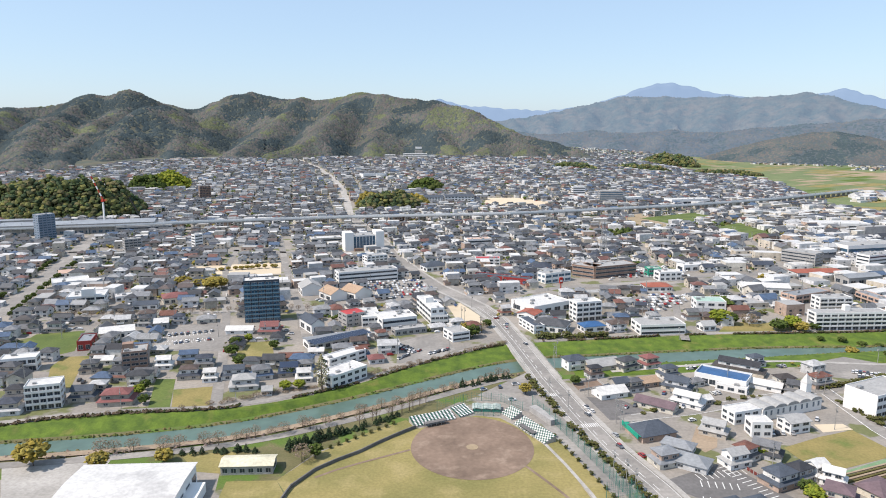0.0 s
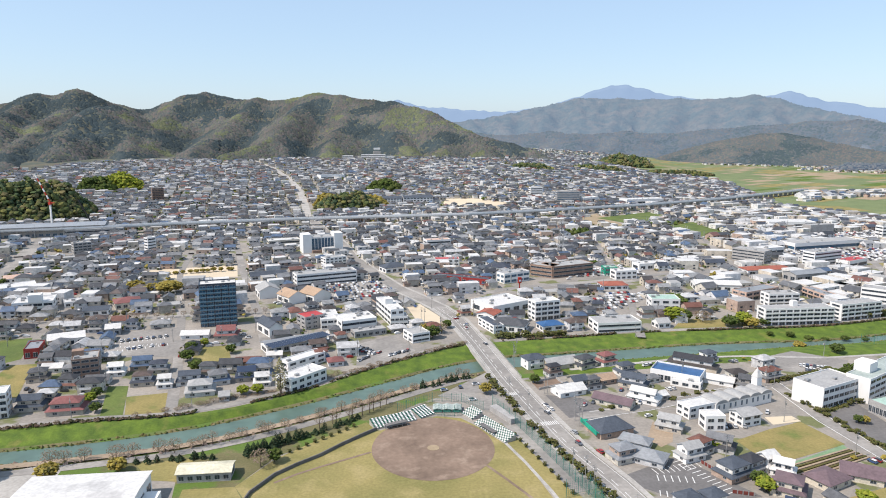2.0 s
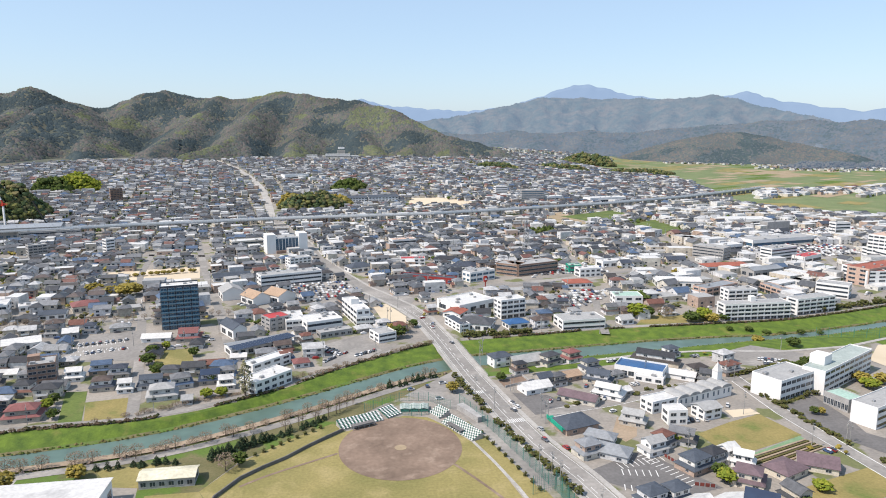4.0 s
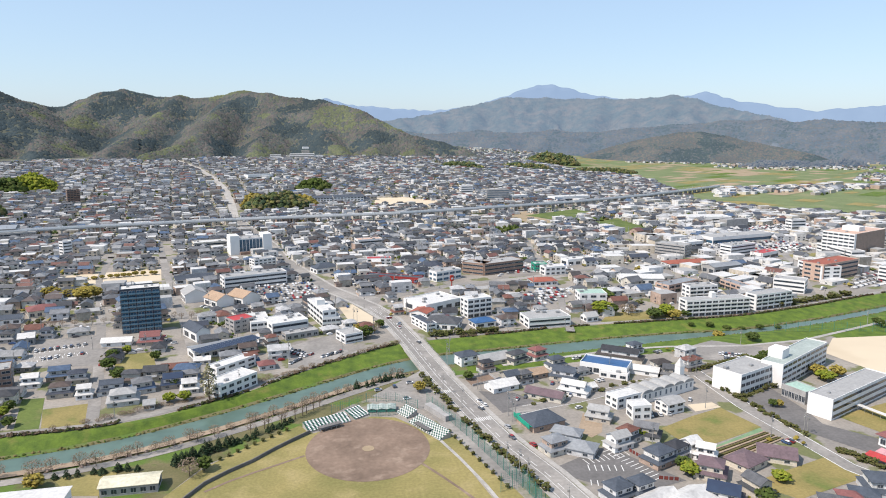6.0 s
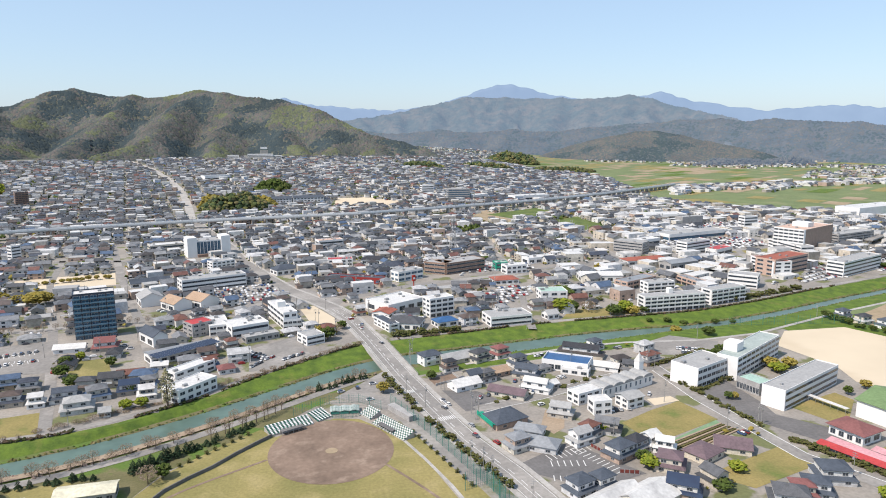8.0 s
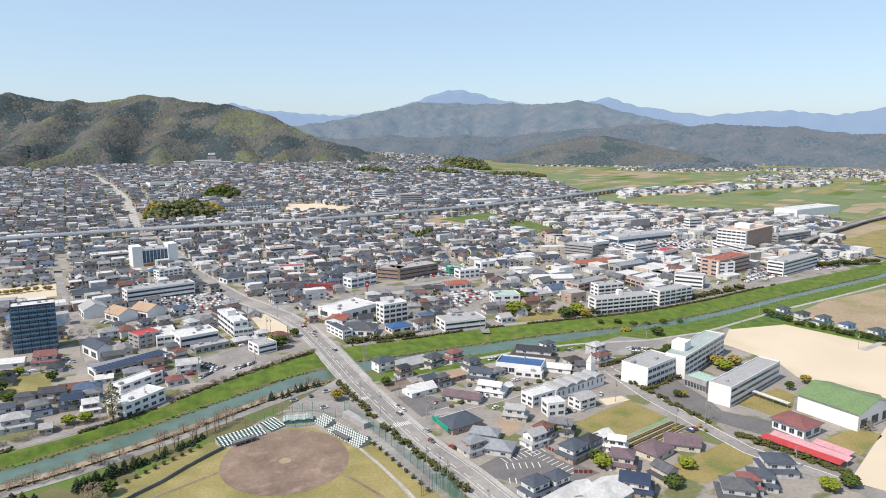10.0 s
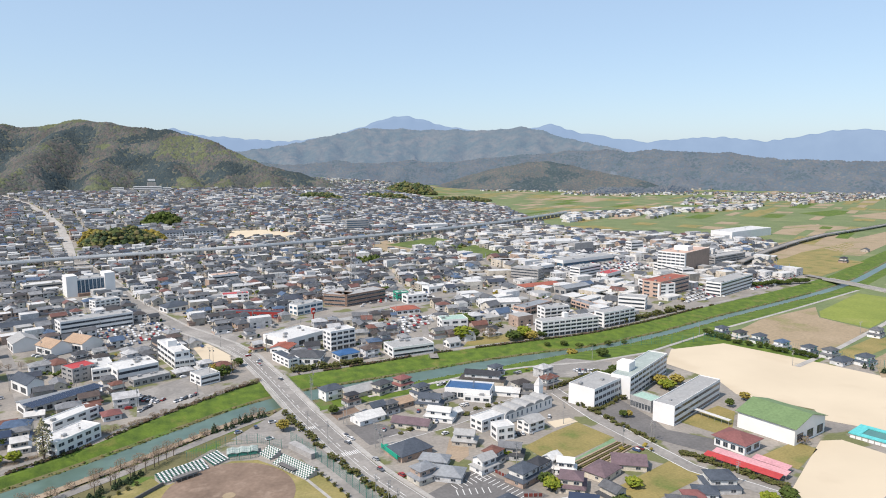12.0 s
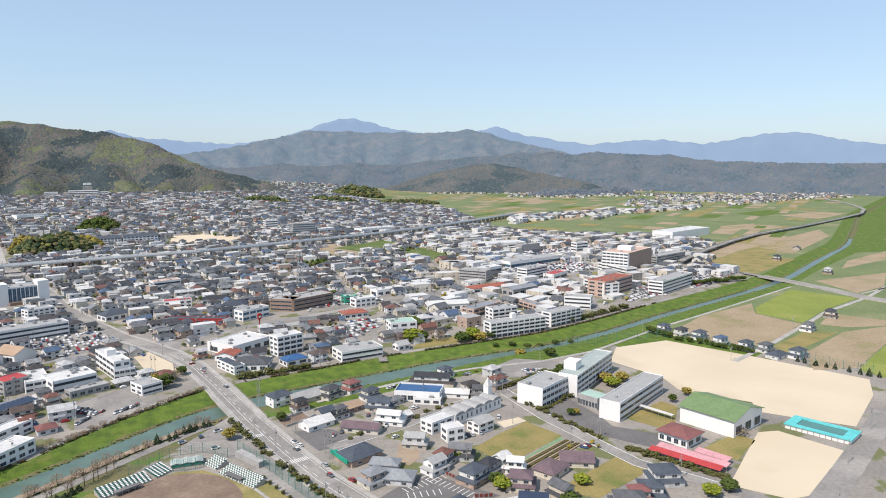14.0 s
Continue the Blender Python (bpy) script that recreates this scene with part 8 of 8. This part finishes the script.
def woodland(hill, count, size, materials, seed, name, label, shift=0.0, clear=(), flat=0.6):
    """Crowns of the forest, spread over a hill's slopes; kinds of tree change from patch to patch."""
    me = hill.data
    n = len(me.vertices)
    co = np.empty(n * 3)
    me.vertices.foreach_get("co", co)
    co = co.reshape(-1, 3)
    quads = np.array([p.vertices[:] for p in me.polygons])
    rnd = np.random.RandomState(seed)
    a, b, d = co[quads[:, 0]], co[quads[:, 1]], co[quads[:, 3]]
    up = np.cross(b - a, d - a)
    area = np.linalg.norm(up, axis=1)
    fall = -up[:, :2] / np.where(np.abs(up[:, 2:]) < 1e-6, 1e-6, up[:, 2:])
    pick = rnd.choice(len(quads), count, p=area / area.sum())
    u, v = rnd.rand(count, 1), rnd.rand(count, 1)
    q = co[quads[pick]]
    hollow = HOLLOWS[hill.name][quads[pick][:, 0]]
    pts = q[:, 0] * (1 - u) * (1 - v) + q[:, 1] * u * (1 - v) + q[:, 2] * u * v + q[:, 3] * (1 - u) * v
    ico = np.array([(math.cos(i * math.tau / 6), math.sin(i * math.tau / 6), -0.3) for i in range(6)] + [(0, 0, 0.8)])
    faces = np.array([(i, (i + 1) % 6, 6) for i in range(6)])
    stay = pts[:, 2] > rise(pts[:, 0], pts[:, 1]) - 3
    for cx, cy, cr in clear:
        stay &= np.hypot(pts[:, 0] - cx, pts[:, 1] - cy) > cr
    pts, hollow, fall = pts[stay], hollow[stay], np.clip(fall[pick][stay], -1.2, 1.2)
    count = len(pts)
    r = size * rnd.uniform(0.55, 1.3, (count, 1, 1))
    vs = pts[:, None, :] + ico[None] * r * rnd.uniform(0.72, 1.28, (count, 7, 1)) * np.array([1, 1, flat]) + np.array([0, 0, size * 0.25])
    vs[:, :, 2] += np.einsum("nij,nj->ni", vs[:, :, :2] - pts[:, None, :2], fall)
    fs = (faces[None] + 7 * np.arange(count)[:, None, None]).reshape(-1, 3)
    kinds = []
    for (x, y, z), low in zip(pts, hollow):
        if any((x - gx) ** 2 + (y - gy) ** 2 < (gr * (1 + 0.5 * noise.noise(Vector((x / 25, y / 25, 3))))) ** 2 for gx, gy, gr in GLADES):
            kinds.append(2 if rnd.rand() < 0.75 else 1)
            continue
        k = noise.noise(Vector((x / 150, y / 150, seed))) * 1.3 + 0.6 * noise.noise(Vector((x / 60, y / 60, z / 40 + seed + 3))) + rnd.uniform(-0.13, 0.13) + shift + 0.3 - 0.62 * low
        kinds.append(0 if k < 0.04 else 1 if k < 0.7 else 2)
    me = bpy.data.meshes.new(name)
    me.vertices.add(count * 7)
    me.vertices.foreach_set("co", vs.reshape(-1))
    me.loops.add(len(fs) * 3)
    me.loops.foreach_set("vertex_index", fs.reshape(-1))
    me.polygons.add(len(fs))
    me.polygons.foreach_set("loop_start", np.arange(0, len(fs) * 3, 3))
    me.polygons.foreach_set("material_index", np.repeat(np.array(kinds), len(faces)))
    me.polygons.foreach_set("use_smooth", np.ones(len(fs), bool))
    for m in materials:
        me.materials.append(m)
    me.update(calc_edges=True)
    return tagged(new(name, me), label, "woods", kind="stuff")


GLADES = ((-11, 2340, 52), (-470, 2046, 42), (-212, 2140, 24), (30, 2120, 46), (-440, 2062, 30), (120, 2090, 26))
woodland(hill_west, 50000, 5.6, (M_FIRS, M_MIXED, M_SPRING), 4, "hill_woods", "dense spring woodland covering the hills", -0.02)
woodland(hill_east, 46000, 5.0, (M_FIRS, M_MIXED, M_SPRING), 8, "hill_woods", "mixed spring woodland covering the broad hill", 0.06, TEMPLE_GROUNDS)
# crowns below get their haze from emission in the tree materials
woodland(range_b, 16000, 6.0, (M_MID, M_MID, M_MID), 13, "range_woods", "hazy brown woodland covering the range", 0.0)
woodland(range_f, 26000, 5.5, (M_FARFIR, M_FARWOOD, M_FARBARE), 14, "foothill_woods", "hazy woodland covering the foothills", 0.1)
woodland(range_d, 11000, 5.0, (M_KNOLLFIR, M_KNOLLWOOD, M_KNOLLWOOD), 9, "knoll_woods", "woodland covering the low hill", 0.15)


# ---- the town ----
def free(xs, ys, margin):
    ok = np.ones(len(xs), bool)
    for x, y, c, s, a, b in TAKEN:
        dx, dy = xs - x, ys - y
        ok &= ~((np.abs(dx * c + dy * s) < a + margin) & (np.abs(-dx * s + dy * c) < b + margin))
    for poly in NOBUILD:
        inside = np.zeros(len(xs), bool)
        for i in range(len(poly)):
            (x0, y0), (x1, y1) = poly[i - 1], poly[i]
            if y0 != y1:
                inside ^= ((ys > y0) != (ys > y1)) & (xs < (x1 - x0) * (ys - y0) / (y1 - y0) + x0)
        ok &= ~inside
    for pts, half in LANES:
        for i in range(len(pts) - 1):
            ax, ay = pts[i]
            bx, by = pts[i + 1] - pts[i]
            t = np.clip(((xs - ax) * bx + (ys - ay) * by) / (bx * bx + by * by), 0, 1)
            ok &= np.hypot(xs - ax - t * bx, ys - ay - t * by) > half + margin
    return ok


class Mass:
    """Gathers many small houses, cars or bushes into one mesh."""

    def __init__(self):
        self.v, self.f, self.s = [], [], []

    def add(self, vs, fs, slot, m):
        n = len(self.v)
        self.v += [tuple(m @ Vector(p)) for p in vs]
        self.f += [tuple(i + n for i in f) for f in fs]
        self.s += [slot] * len(fs)

    def done(self, name, label, category, materials):
        if self.v:
            tagged(mesh_object(name, self.v, self.f, materials, self.s), label, category, kind="stuff")


def mass_house(ms, rnd, x, y, rot, scale, detail, flat_share):
    w, d = rnd.uniform(8, 13) * scale, rnd.uniform(7, 10) * scale
    m = pose(x, y, float(rise(x, y)), 0, 0, rot)
    kind = rnd.random()
    if kind < flat_share:
        w, d, h = w * rnd.uniform(1, 1.7), d * rnd.uniform(1, 1.4), rnd.choice((3.5, 4, 6, 6.5, 9))
        wv, wf = [], []
        add_box(wv, wf, -w / 2, -d / 2, 0, w / 2, d / 2, h)
        ms.add(wv, wf[:4], 0, m)
        ms.add([(-w / 2, -d / 2, h), (w / 2, -d / 2, h), (w / 2, d / 2, h), (-w / 2, d / 2, h)], [(0, 1, 2, 3)], rnd.choice((3, 3, 4)), m)
    else:
        h = rnd.choice((3.2, 5.6, 5.8, 6))
        (wv, wf), (rv, rf) = hip_geo(w, d, h, h + d * 0.27) if kind < 0.65 else gable_geo(w, d, h, h + d * 0.26)
        ms.add(wv, wf[:4], 0, m)
        ms.add(rv, rf, 1, m)
        if rnd.random() < 0.6:
            u = pose(x, y, float(rise(x, y)), 0, 0, rot) @ pose(w * rnd.choice((-0.55, 0.55)), d * rnd.uniform(-0.5, 0.3), 0)
            (wv, wf), (rv, rf) = gable_geo(w * 0.5, d * 0.6, 2.8, 2.8 + d * 0.15)
            ms.add(wv, wf[:4], 0, u)
            ms.add(rv, rf[2:4] + rf[4:6], 1, u)
    if detail and kind >= flat_share and rnd.random() < 0.75:
        cap = w / 2 - (d / 2 if kind < 0.65 else -0.5)
        if cap > 0.5:
            cv, cf = [], []
            zr = h + d * (0.27 if kind < 0.65 else 0.26)
            add_box(cv, cf, -cap, -0.3, zr - 0.1, cap, 0.3, zr + 0.3)
            ms.add(cv, cf, rnd.choice((1, 4)), m)
    if detail and rnd.random() < 0.55:
        cv, cf = [], []
        u, v = w * rnd.choice((-0.5, 0.5)) + rnd.uniform(-2, 2), -d / 2 - rnd.uniform(2.2, 3.2)
        add_box(cv, cf, u - 1.5, v - 2.4, 2.2, u + 1.5, v + 2.4, 2.4, True)
        for pu, pv in ((-1.4, -2.3), (1.4, -2.3), (-1.4, 2.3), (1.4, 2.3)):
            add_box(cv, cf, u + pu - 0.08, v + pv - 0.08, 0, u + pu + 0.08, v + pv + 0.08, 2.2)
        ms.add(cv, cf, rnd.choice((3, 4, 1)), m)
    if detail and rnd.random() < 0.45:
        cv, cf = [], []
        a, c = w / 2 + 2.2, d / 2 + 3
        add_box(cv, cf, -a, -c, 0, a * rnd.uniform(-0.2, 0.6), -c + 0.2, 1.3)
        add_box(cv, cf, -a, -c, 0, -a + 0.2, c * 0.5, 1.3)
        ms.add(cv, cf, 0, m)
    if detail:
        for f in range(2 if h > 5 else 1):
            for k in (-0.27, 0.27):
                z = 0.8 + f * 2.8
                ms.add([(w * k - 1.1, -d / 2 - 0.05, z), (w * k + 1.1, -d / 2 - 0.05, z), (w * k + 1.1, -d / 2 - 0.05, z + 1.4), (w * k - 1.1, -d / 2 - 0.05, z + 1.4)], [(0, 1, 2, 3)], 2, m)
            for s in (-1, 1):
                ms.add([(s * (w / 2 + 0.05), -0.9, z), (s * (w / 2 + 0.05), 0.9, z), (s * (w / 2 + 0.05), 0.9, z + 1.2), (s * (w / 2 + 0.05), -0.9, z + 1.2)], [(0, 1, 2, 3)], 2, m)


TOWN_AZ = (-44, -27, -24.5, -22, 9, 10.0, 14.9, 18.5, 21.3, 26.7, 27.2, 28.9, 32.2, 35.4, 39.9, 43.8, 46.7, 46.9, 48.5, 50.2)
TOWN_R = (1830, 1900, 2010, 2070, 2080, 2197, 2432, 2238, 2151, 1944, 1665, 1482, 1350, 1319, 1281, 1322, 1288, 1160, 983, 889)


FAR_CAR = loft([(-2.1, 0.84, 0.3, 0.9), (-1.1, 0.85, 0.3, 1.45), (0.7, 0.85, 0.3, 1.45), (2.1, 0.8, 0.3, 0.8)])


def town():
    rnd = random.Random(5)
    c, s = math.cos(radians(12)), math.sin(radians(12))
    iu, iv = np.meshgrid(np.arange(-150, 165), np.arange(10, 205))
    iu, iv = iu.ravel(), iv.ravel()
    jit = np.random.RandomState(3)
    u = iu * 12.4 + np.floor(iu / 5) * 6 + jit.uniform(-3.2, 3.2, len(iu))
    v = iv * 11.6 + np.floor(iv / 2) * 4.5 + jit.uniform(-2.4, 2.4, len(iu))
    x, y = u * c - v * s, u * s + v * c
    d, az = np.hypot(x, y), np.degrees(np.arctan2(x, y))
    keep = (az > -44) & (d < np.interp(az, TOWN_AZ, TOWN_R)) & (d < 2600) & (y > river_y(x) + 50 * river_k(x))
    x, y, d = x[keep], y[keep], d[keep]
    ok = free(x, y, 4.2)
    x, y, d = x[ok], y[ok], d[ok]
    order = np.argsort(d)
    ms, near = {0: Mass(), 1: Mass(), 2: Mass()}, 0
    bush, cars = Mass(), Mass()
    spots = []
    for i in order:
        px, py, dd = float(x[i]), float(y[i]), float(d[i])
        zone = noise.noise(Vector((px / 160, py / 160, 2.2)))
        rot = 12 + rnd.choice((0, 0, 0, 90, 180, -90)) + rnd.uniform(-7, 7) + 30 * zone
        k = rnd.random()
        shops = px > 230 and 430 < dd < 1350 and px > 0.42 * py and py > 480
        if shops and k < 0.38:
            k = rnd.choice((0.01, 0.12, 1.5, 1.5))
            if k > 1:
                continue
        if k < 0.10:
            spots.append((px, py))
            for _ in range(rnd.randrange(2, 6)):
                cars.add(*FAR_CAR, 0,
                         pose(px + rnd.uniform(-5, 5), py + rnd.uniform(-5, 5), float(rise(px, py)) + 0.02, 0, 0, rot))
            continue
        if k < 0.15:
            vs, fs = [], []
            for _ in range(5):
                add_clump(vs, fs, rnd, px + rnd.uniform(-4, 4), py + rnd.uniform(-4, 4), float(rise(px, py)) + rnd.uniform(1, 3), rnd.uniform(1.2, 2.6))
            bush.add(vs, fs, rnd.choice((0, 0, 1, 2)), Matrix())
            continue
        if near < 150:
            near += 1
            w, e = rnd.choice(((10, 8), (11, 9), (12, 8), (9, 8), (13, 9)))
            hip = rnd.random() < 0.6
            house(px, py, w, e, rot, "two-storey tiled town house with pale walls", hip=hip, floors=rnd.choice((2, 2, 1)), lean=rnd.choice((0, 1)))
        else:
            band = 0 if dd < 900 else 1 if dd < 1400 else 2
            if dd > 950 and rnd.random() < 0.22:
                vs, fs = [], []
                for _ in range(3):
                    add_clump(vs, fs, rnd, px + rnd.uniform(-7, 7), py + rnd.uniform(-7, 7), float(rise(px, py)) + rnd.uniform(2, 4), rnd.uniform(2, 4))
                bush.add(vs, fs, rnd.choice((0, 0, 1, 3, 3)), Matrix())
            mass_house(ms[band], rnd, px, py, rot, 1.3 if shops else 1.0, dd < 1300, 0.2 + 0.25 * max(0, zone) + (0.4 if shops else 0))
        if rnd.random() < 0.8 and dd < 1800:
            vs, fs = [], []
            for _ in range(rnd.randrange(1, 5) if dd < 1000 else 2):
                add_clump(vs, fs, rnd, px + rnd.choice((-6.5, 6.5)) + rnd.uniform(-1, 1), py + rnd.uniform(-6, 2), float(rise(px, py)) + rnd.uniform(0.8, 2), rnd.uniform(0.8, 1.7))
            bush.add(vs, fs, rnd.choice((0, 0, 1, 2)), Matrix())
        if rnd.random() < 0.35 and dd < 1300:
            cars.add(*FAR_CAR, 0,
                     pose(px + rnd.uniform(-6, 6), py - 6.5, float(rise(px, py)) + 0.02, 0, 0, rot))
    # between the main road, the river and the school
    su, sv = np.meshgrid(np.arange(78, 225, 13.5), np.arange(222, 396, 12.5))
    su, sv = su.ravel() + jit.uniform(-2.5, 2.5, su.size), sv.ravel() + jit.uniform(-2, 2, sv.size)
    sx, sy = su, sv + (su - 150) * 0.3
    ok = free(sx, sy, 4.6) & (sy < river_y(sx) - 26 * river_k(sx))
    for px, py in zip(sx[ok], sy[ok]):
        rot = 19 + rnd.choice((0, 90, -90, 180)) + rnd.uniform(-5, 5)
        k = rnd.random()
        if k < 0.36:
            w, e = rnd.choice(((10, 8), (9, 8), (11, 8), (8, 7)))
            house(float(px), float(py), w, e, rot, "two-storey tiled house with pale walls beside the street", hip=rnd.random() < 0.6, floors=rnd.choice((2, 2, 1)), lean=rnd.choice((0, 1)))
        elif k < 0.8:
            car(float(px), float(py), rot)
            car(float(px) + 2.8, float(py) + 1, rot)
        if rnd.random() < 0.6:
            vs, fs = [], []
            for _ in range(rnd.randrange(2, 5)):
                add_clump(vs, fs, rnd, px + rnd.choice((-6, 6)) + rnd.uniform(-1, 1), py + rnd.uniform(-6, 3), rnd.uniform(0.6, 1.6), rnd.uniform(0.7, 1.5))
            bush.add(vs, fs, rnd.choice((0, 1, 2)), Matrix())
    mats = [M_FARWALL, M_FARROOF, M_GLASS, M_WHITEROOF, M_FLAT]
    poles = Mass()
    for i in order[::5][:650]:
        px, py = float(x[i]) + 6.4, float(y[i]) - 5.5
        hh, m = rnd.uniform(9, 13), pose(px, py, float(rise(px, py)), 0, 0, 12 + rnd.choice((0, 90)))
        pv, pf = [], []
        add_box(pv, pf, -0.17, -0.17, 0, 0.17, 0.17, hh)
        add_box(pv, pf, -1.1, -0.08, hh - 0.8, 1.1, 0.08, hh - 0.6)
        add_box(pv, pf, 0.15, -0.3, hh - 3.2, 0.75, 0.3, hh - 2.2)
        poles.add(pv, pf, 0, m)
    poles.done("town_utility_poles", "grey concrete utility poles along the lanes of the town", "utility poles", [M_POLE])
    ms[0].done("town_houses", "crowded tiled houses and shops of the town", "houses", mats)
    ms[1].done("town_houses", "crowded tiled houses round the railway", "houses", mats)
    ms[2].done("town_houses", "far houses climbing to the hills", "houses", mats)
    # settlements out on the plain
    far = Mass()
    for az0, r0, az1, r1, n, wide in ((31.0, 1564, 39.0, 1858, 150, 70), (39.0, 1820, 45.9, 2087, 110, 60), (40.3, 2236, 48.3, 2576, 190, 160), (47.9, 2318, 55.0, 2981, 190, 160), (37.7, 1645, 39.0, 1784, 20, 30), (49.4, 2999, 58.0, 3301, 110, 250), (30.7, 2652, 37.6, 2530, 40, 60), (14.9, 2611, 20.4, 3785, 120, 160), (39.8, 3226, 48.2, 3464, 60, 200), (18.6, 3271, 21.4, 4122, 20, 200), (8.5, 2330, 15, 2650, 420, 220), (13, 2600, 20, 2900, 160, 190), (9, 2900, 17, 3250, 240, 160), (24, 2850, 34, 2800, 60, 25), (34, 2700, 44, 2750, 150, 90), (44, 2700, 56, 2900, 200, 120), (23, 3120, 36, 3140, 40, 30)):
        for _ in range(n):
            t = rnd.random()
            a, r = radians(az0 + (az1 - az0) * t), r0 + (r1 - r0) * t + rnd.uniform(-wide, wide)
            big = 31 < math.degrees(a) < 46 and r < 2150 and rnd.random() < 0.3
            mass_house(far, rnd, r * math.sin(a), r * math.cos(a), rnd.uniform(20, 40) if big else rnd.uniform(0, 90), 2.3 if big else 1.05, False, 0.8 if big else 0.25)
            if rnd.random() < 0.4:
                vs, fs = [], []
                add_clump(vs, fs, rnd, r * math.sin(a) + 9, r * math.cos(a) - 6, float(rise(r * math.sin(a), r * math.cos(a))) + 2, rnd.uniform(2, 5))
                bush.add(vs, fs, rnd.choice((0, 0, 3)), Matrix())
    far.done("village_houses", "far houses and sheds strung over the plain", "houses", mats)
    bush.done("garden_bushes", "garden bushes and small trees between houses", "bushes", [M_LEAF, M_HEDGE, M_OCHRE, M_MIXED])
    # car parks
    for poly, rows, gap, tilt in PARKS:
        cx, cy = sum(p[0] for p in poly) / len(poly), sum(p[1] for p in poly) / len(poly)
        for r in range(-rows, rows + 1):
            for k in range(-22, 23):
                px = cx + k * 2.7 * math.cos(radians(tilt)) - r * gap * math.sin(radians(tilt))
                py = cy + k * 2.7 * math.sin(radians(tilt)) + r * gap * math.cos(radians(tilt))
                inside = False
                for i in range(len(poly)):
                    (x0, y0), (x1, y1) = poly[i - 1], poly[i]
                    if (y0 > py) != (y1 > py) and px < (x1 - x0) * (py - y0) / (y1 - y0) + x0:
                        inside = not inside
                if inside and rnd.random() < 0.7:
                    cars.add(*FAR_CAR, 0, pose(px, py, 0.12, 0, 0, tilt + 90))
    cars.done("parked_cars", "parked cars of many colours about the town", "cars", [M_CARS])
    street = [p for pts, half in LANES for p in offset_line([tuple(q) for q in pts[::2]], half + 1.0) if len(pts) > 4 and 200 < math.hypot(*p) < 640]
    street = [p for p in street if abs((p[1] - float(river_y(p[0]))) / float(river_k(p[0]))) > 24]
    for px, py in street[::2][:55]:
        utility_pole(float(px), float(py), 11, rnd.uniform(0, 180))
    for px, py in spots[:24]:
        utility_pole(px + 4, py + 5, 12, rnd.uniform(0, 180))


PARKS = [
    ([(-61, 561), (-70, 615), (-21, 627), (-7, 582), (-39, 552)], 8, 7.5, 10),
    ([(410, 735), (470, 787), (597, 766), (562, 709), (473, 687)], 8, 7.5, -10),
    ([(572, 887), (725, 934), (672, 853), (548, 836)], 8, 7.5, -10),
    ([(496, 576), (572, 605), (508, 536), (447, 524)], 8, 7.5, 25),
    ([(570, 591), (644, 620), (664, 578), (562, 548)], 8, 7.5, 25),
    ([(170, 674), (244, 676), (235, 634), (164, 630)], 8, 7.5, 5),
    ([(140, 535), (193, 579), (202, 545), (160, 505)], 8, 7.5, 10),
]
town()


def field_parcels():
    """Strips of barley, fallow and ploughed land over the plain."""
    rnd = random.Random(21)
    vs, fs, slots = [], [], []
    c, s = math.cos(radians(33)), math.sin(radians(33))
    for iu in range(-10, 34):
        for iv in range(-32, 60):
            u, v = iu * 118 + rnd.uniform(-8, 8), iv * 46
            x, y = u * c - v * s, u * s + v * c
            d, az = math.hypot(x, y), math.degrees(math.atan2(x, max(y, 1)))
            off = (y - float(river_y(x))) / float(river_k(x))
            edge = float(np.interp(az, TOWN_AZ, TOWN_R))
            if y < 100 or az < 16 or az > 66 or d > 3400 or d < edge + 130 or abs(off) < 115 or (off < 0 and x < 760) or rnd.random() < 0.3:
                continue
            w, h = 112 * rnd.choice((1, 1, 0.5)), rnd.choice((40, 40, 20))
            k = len(vs)
            for a, b in ((-1, -1), (1, -1), (1, 1), (-1, 1)):
                px, py = x + (a * w * c - b * h * s) / 2, y + (a * w * s + b * h * c) / 2
                vs.append((px, py, float(rise(px, py)) + 0.3))
            fs.append((k, k + 1, k + 2, k + 3))
            slots.append(rnd.choice((0, 0, 1, 1, 1, 2, 2, 2, 3)))
    tagged(mesh_object("field_parcels", vs, fs, [M_PADDY, M_FALLOW, M_TANFIELD, M_GRASS], slots), "strips of green, fallow and ploughed fields", "fields", kind="stuff")


field_parcels()
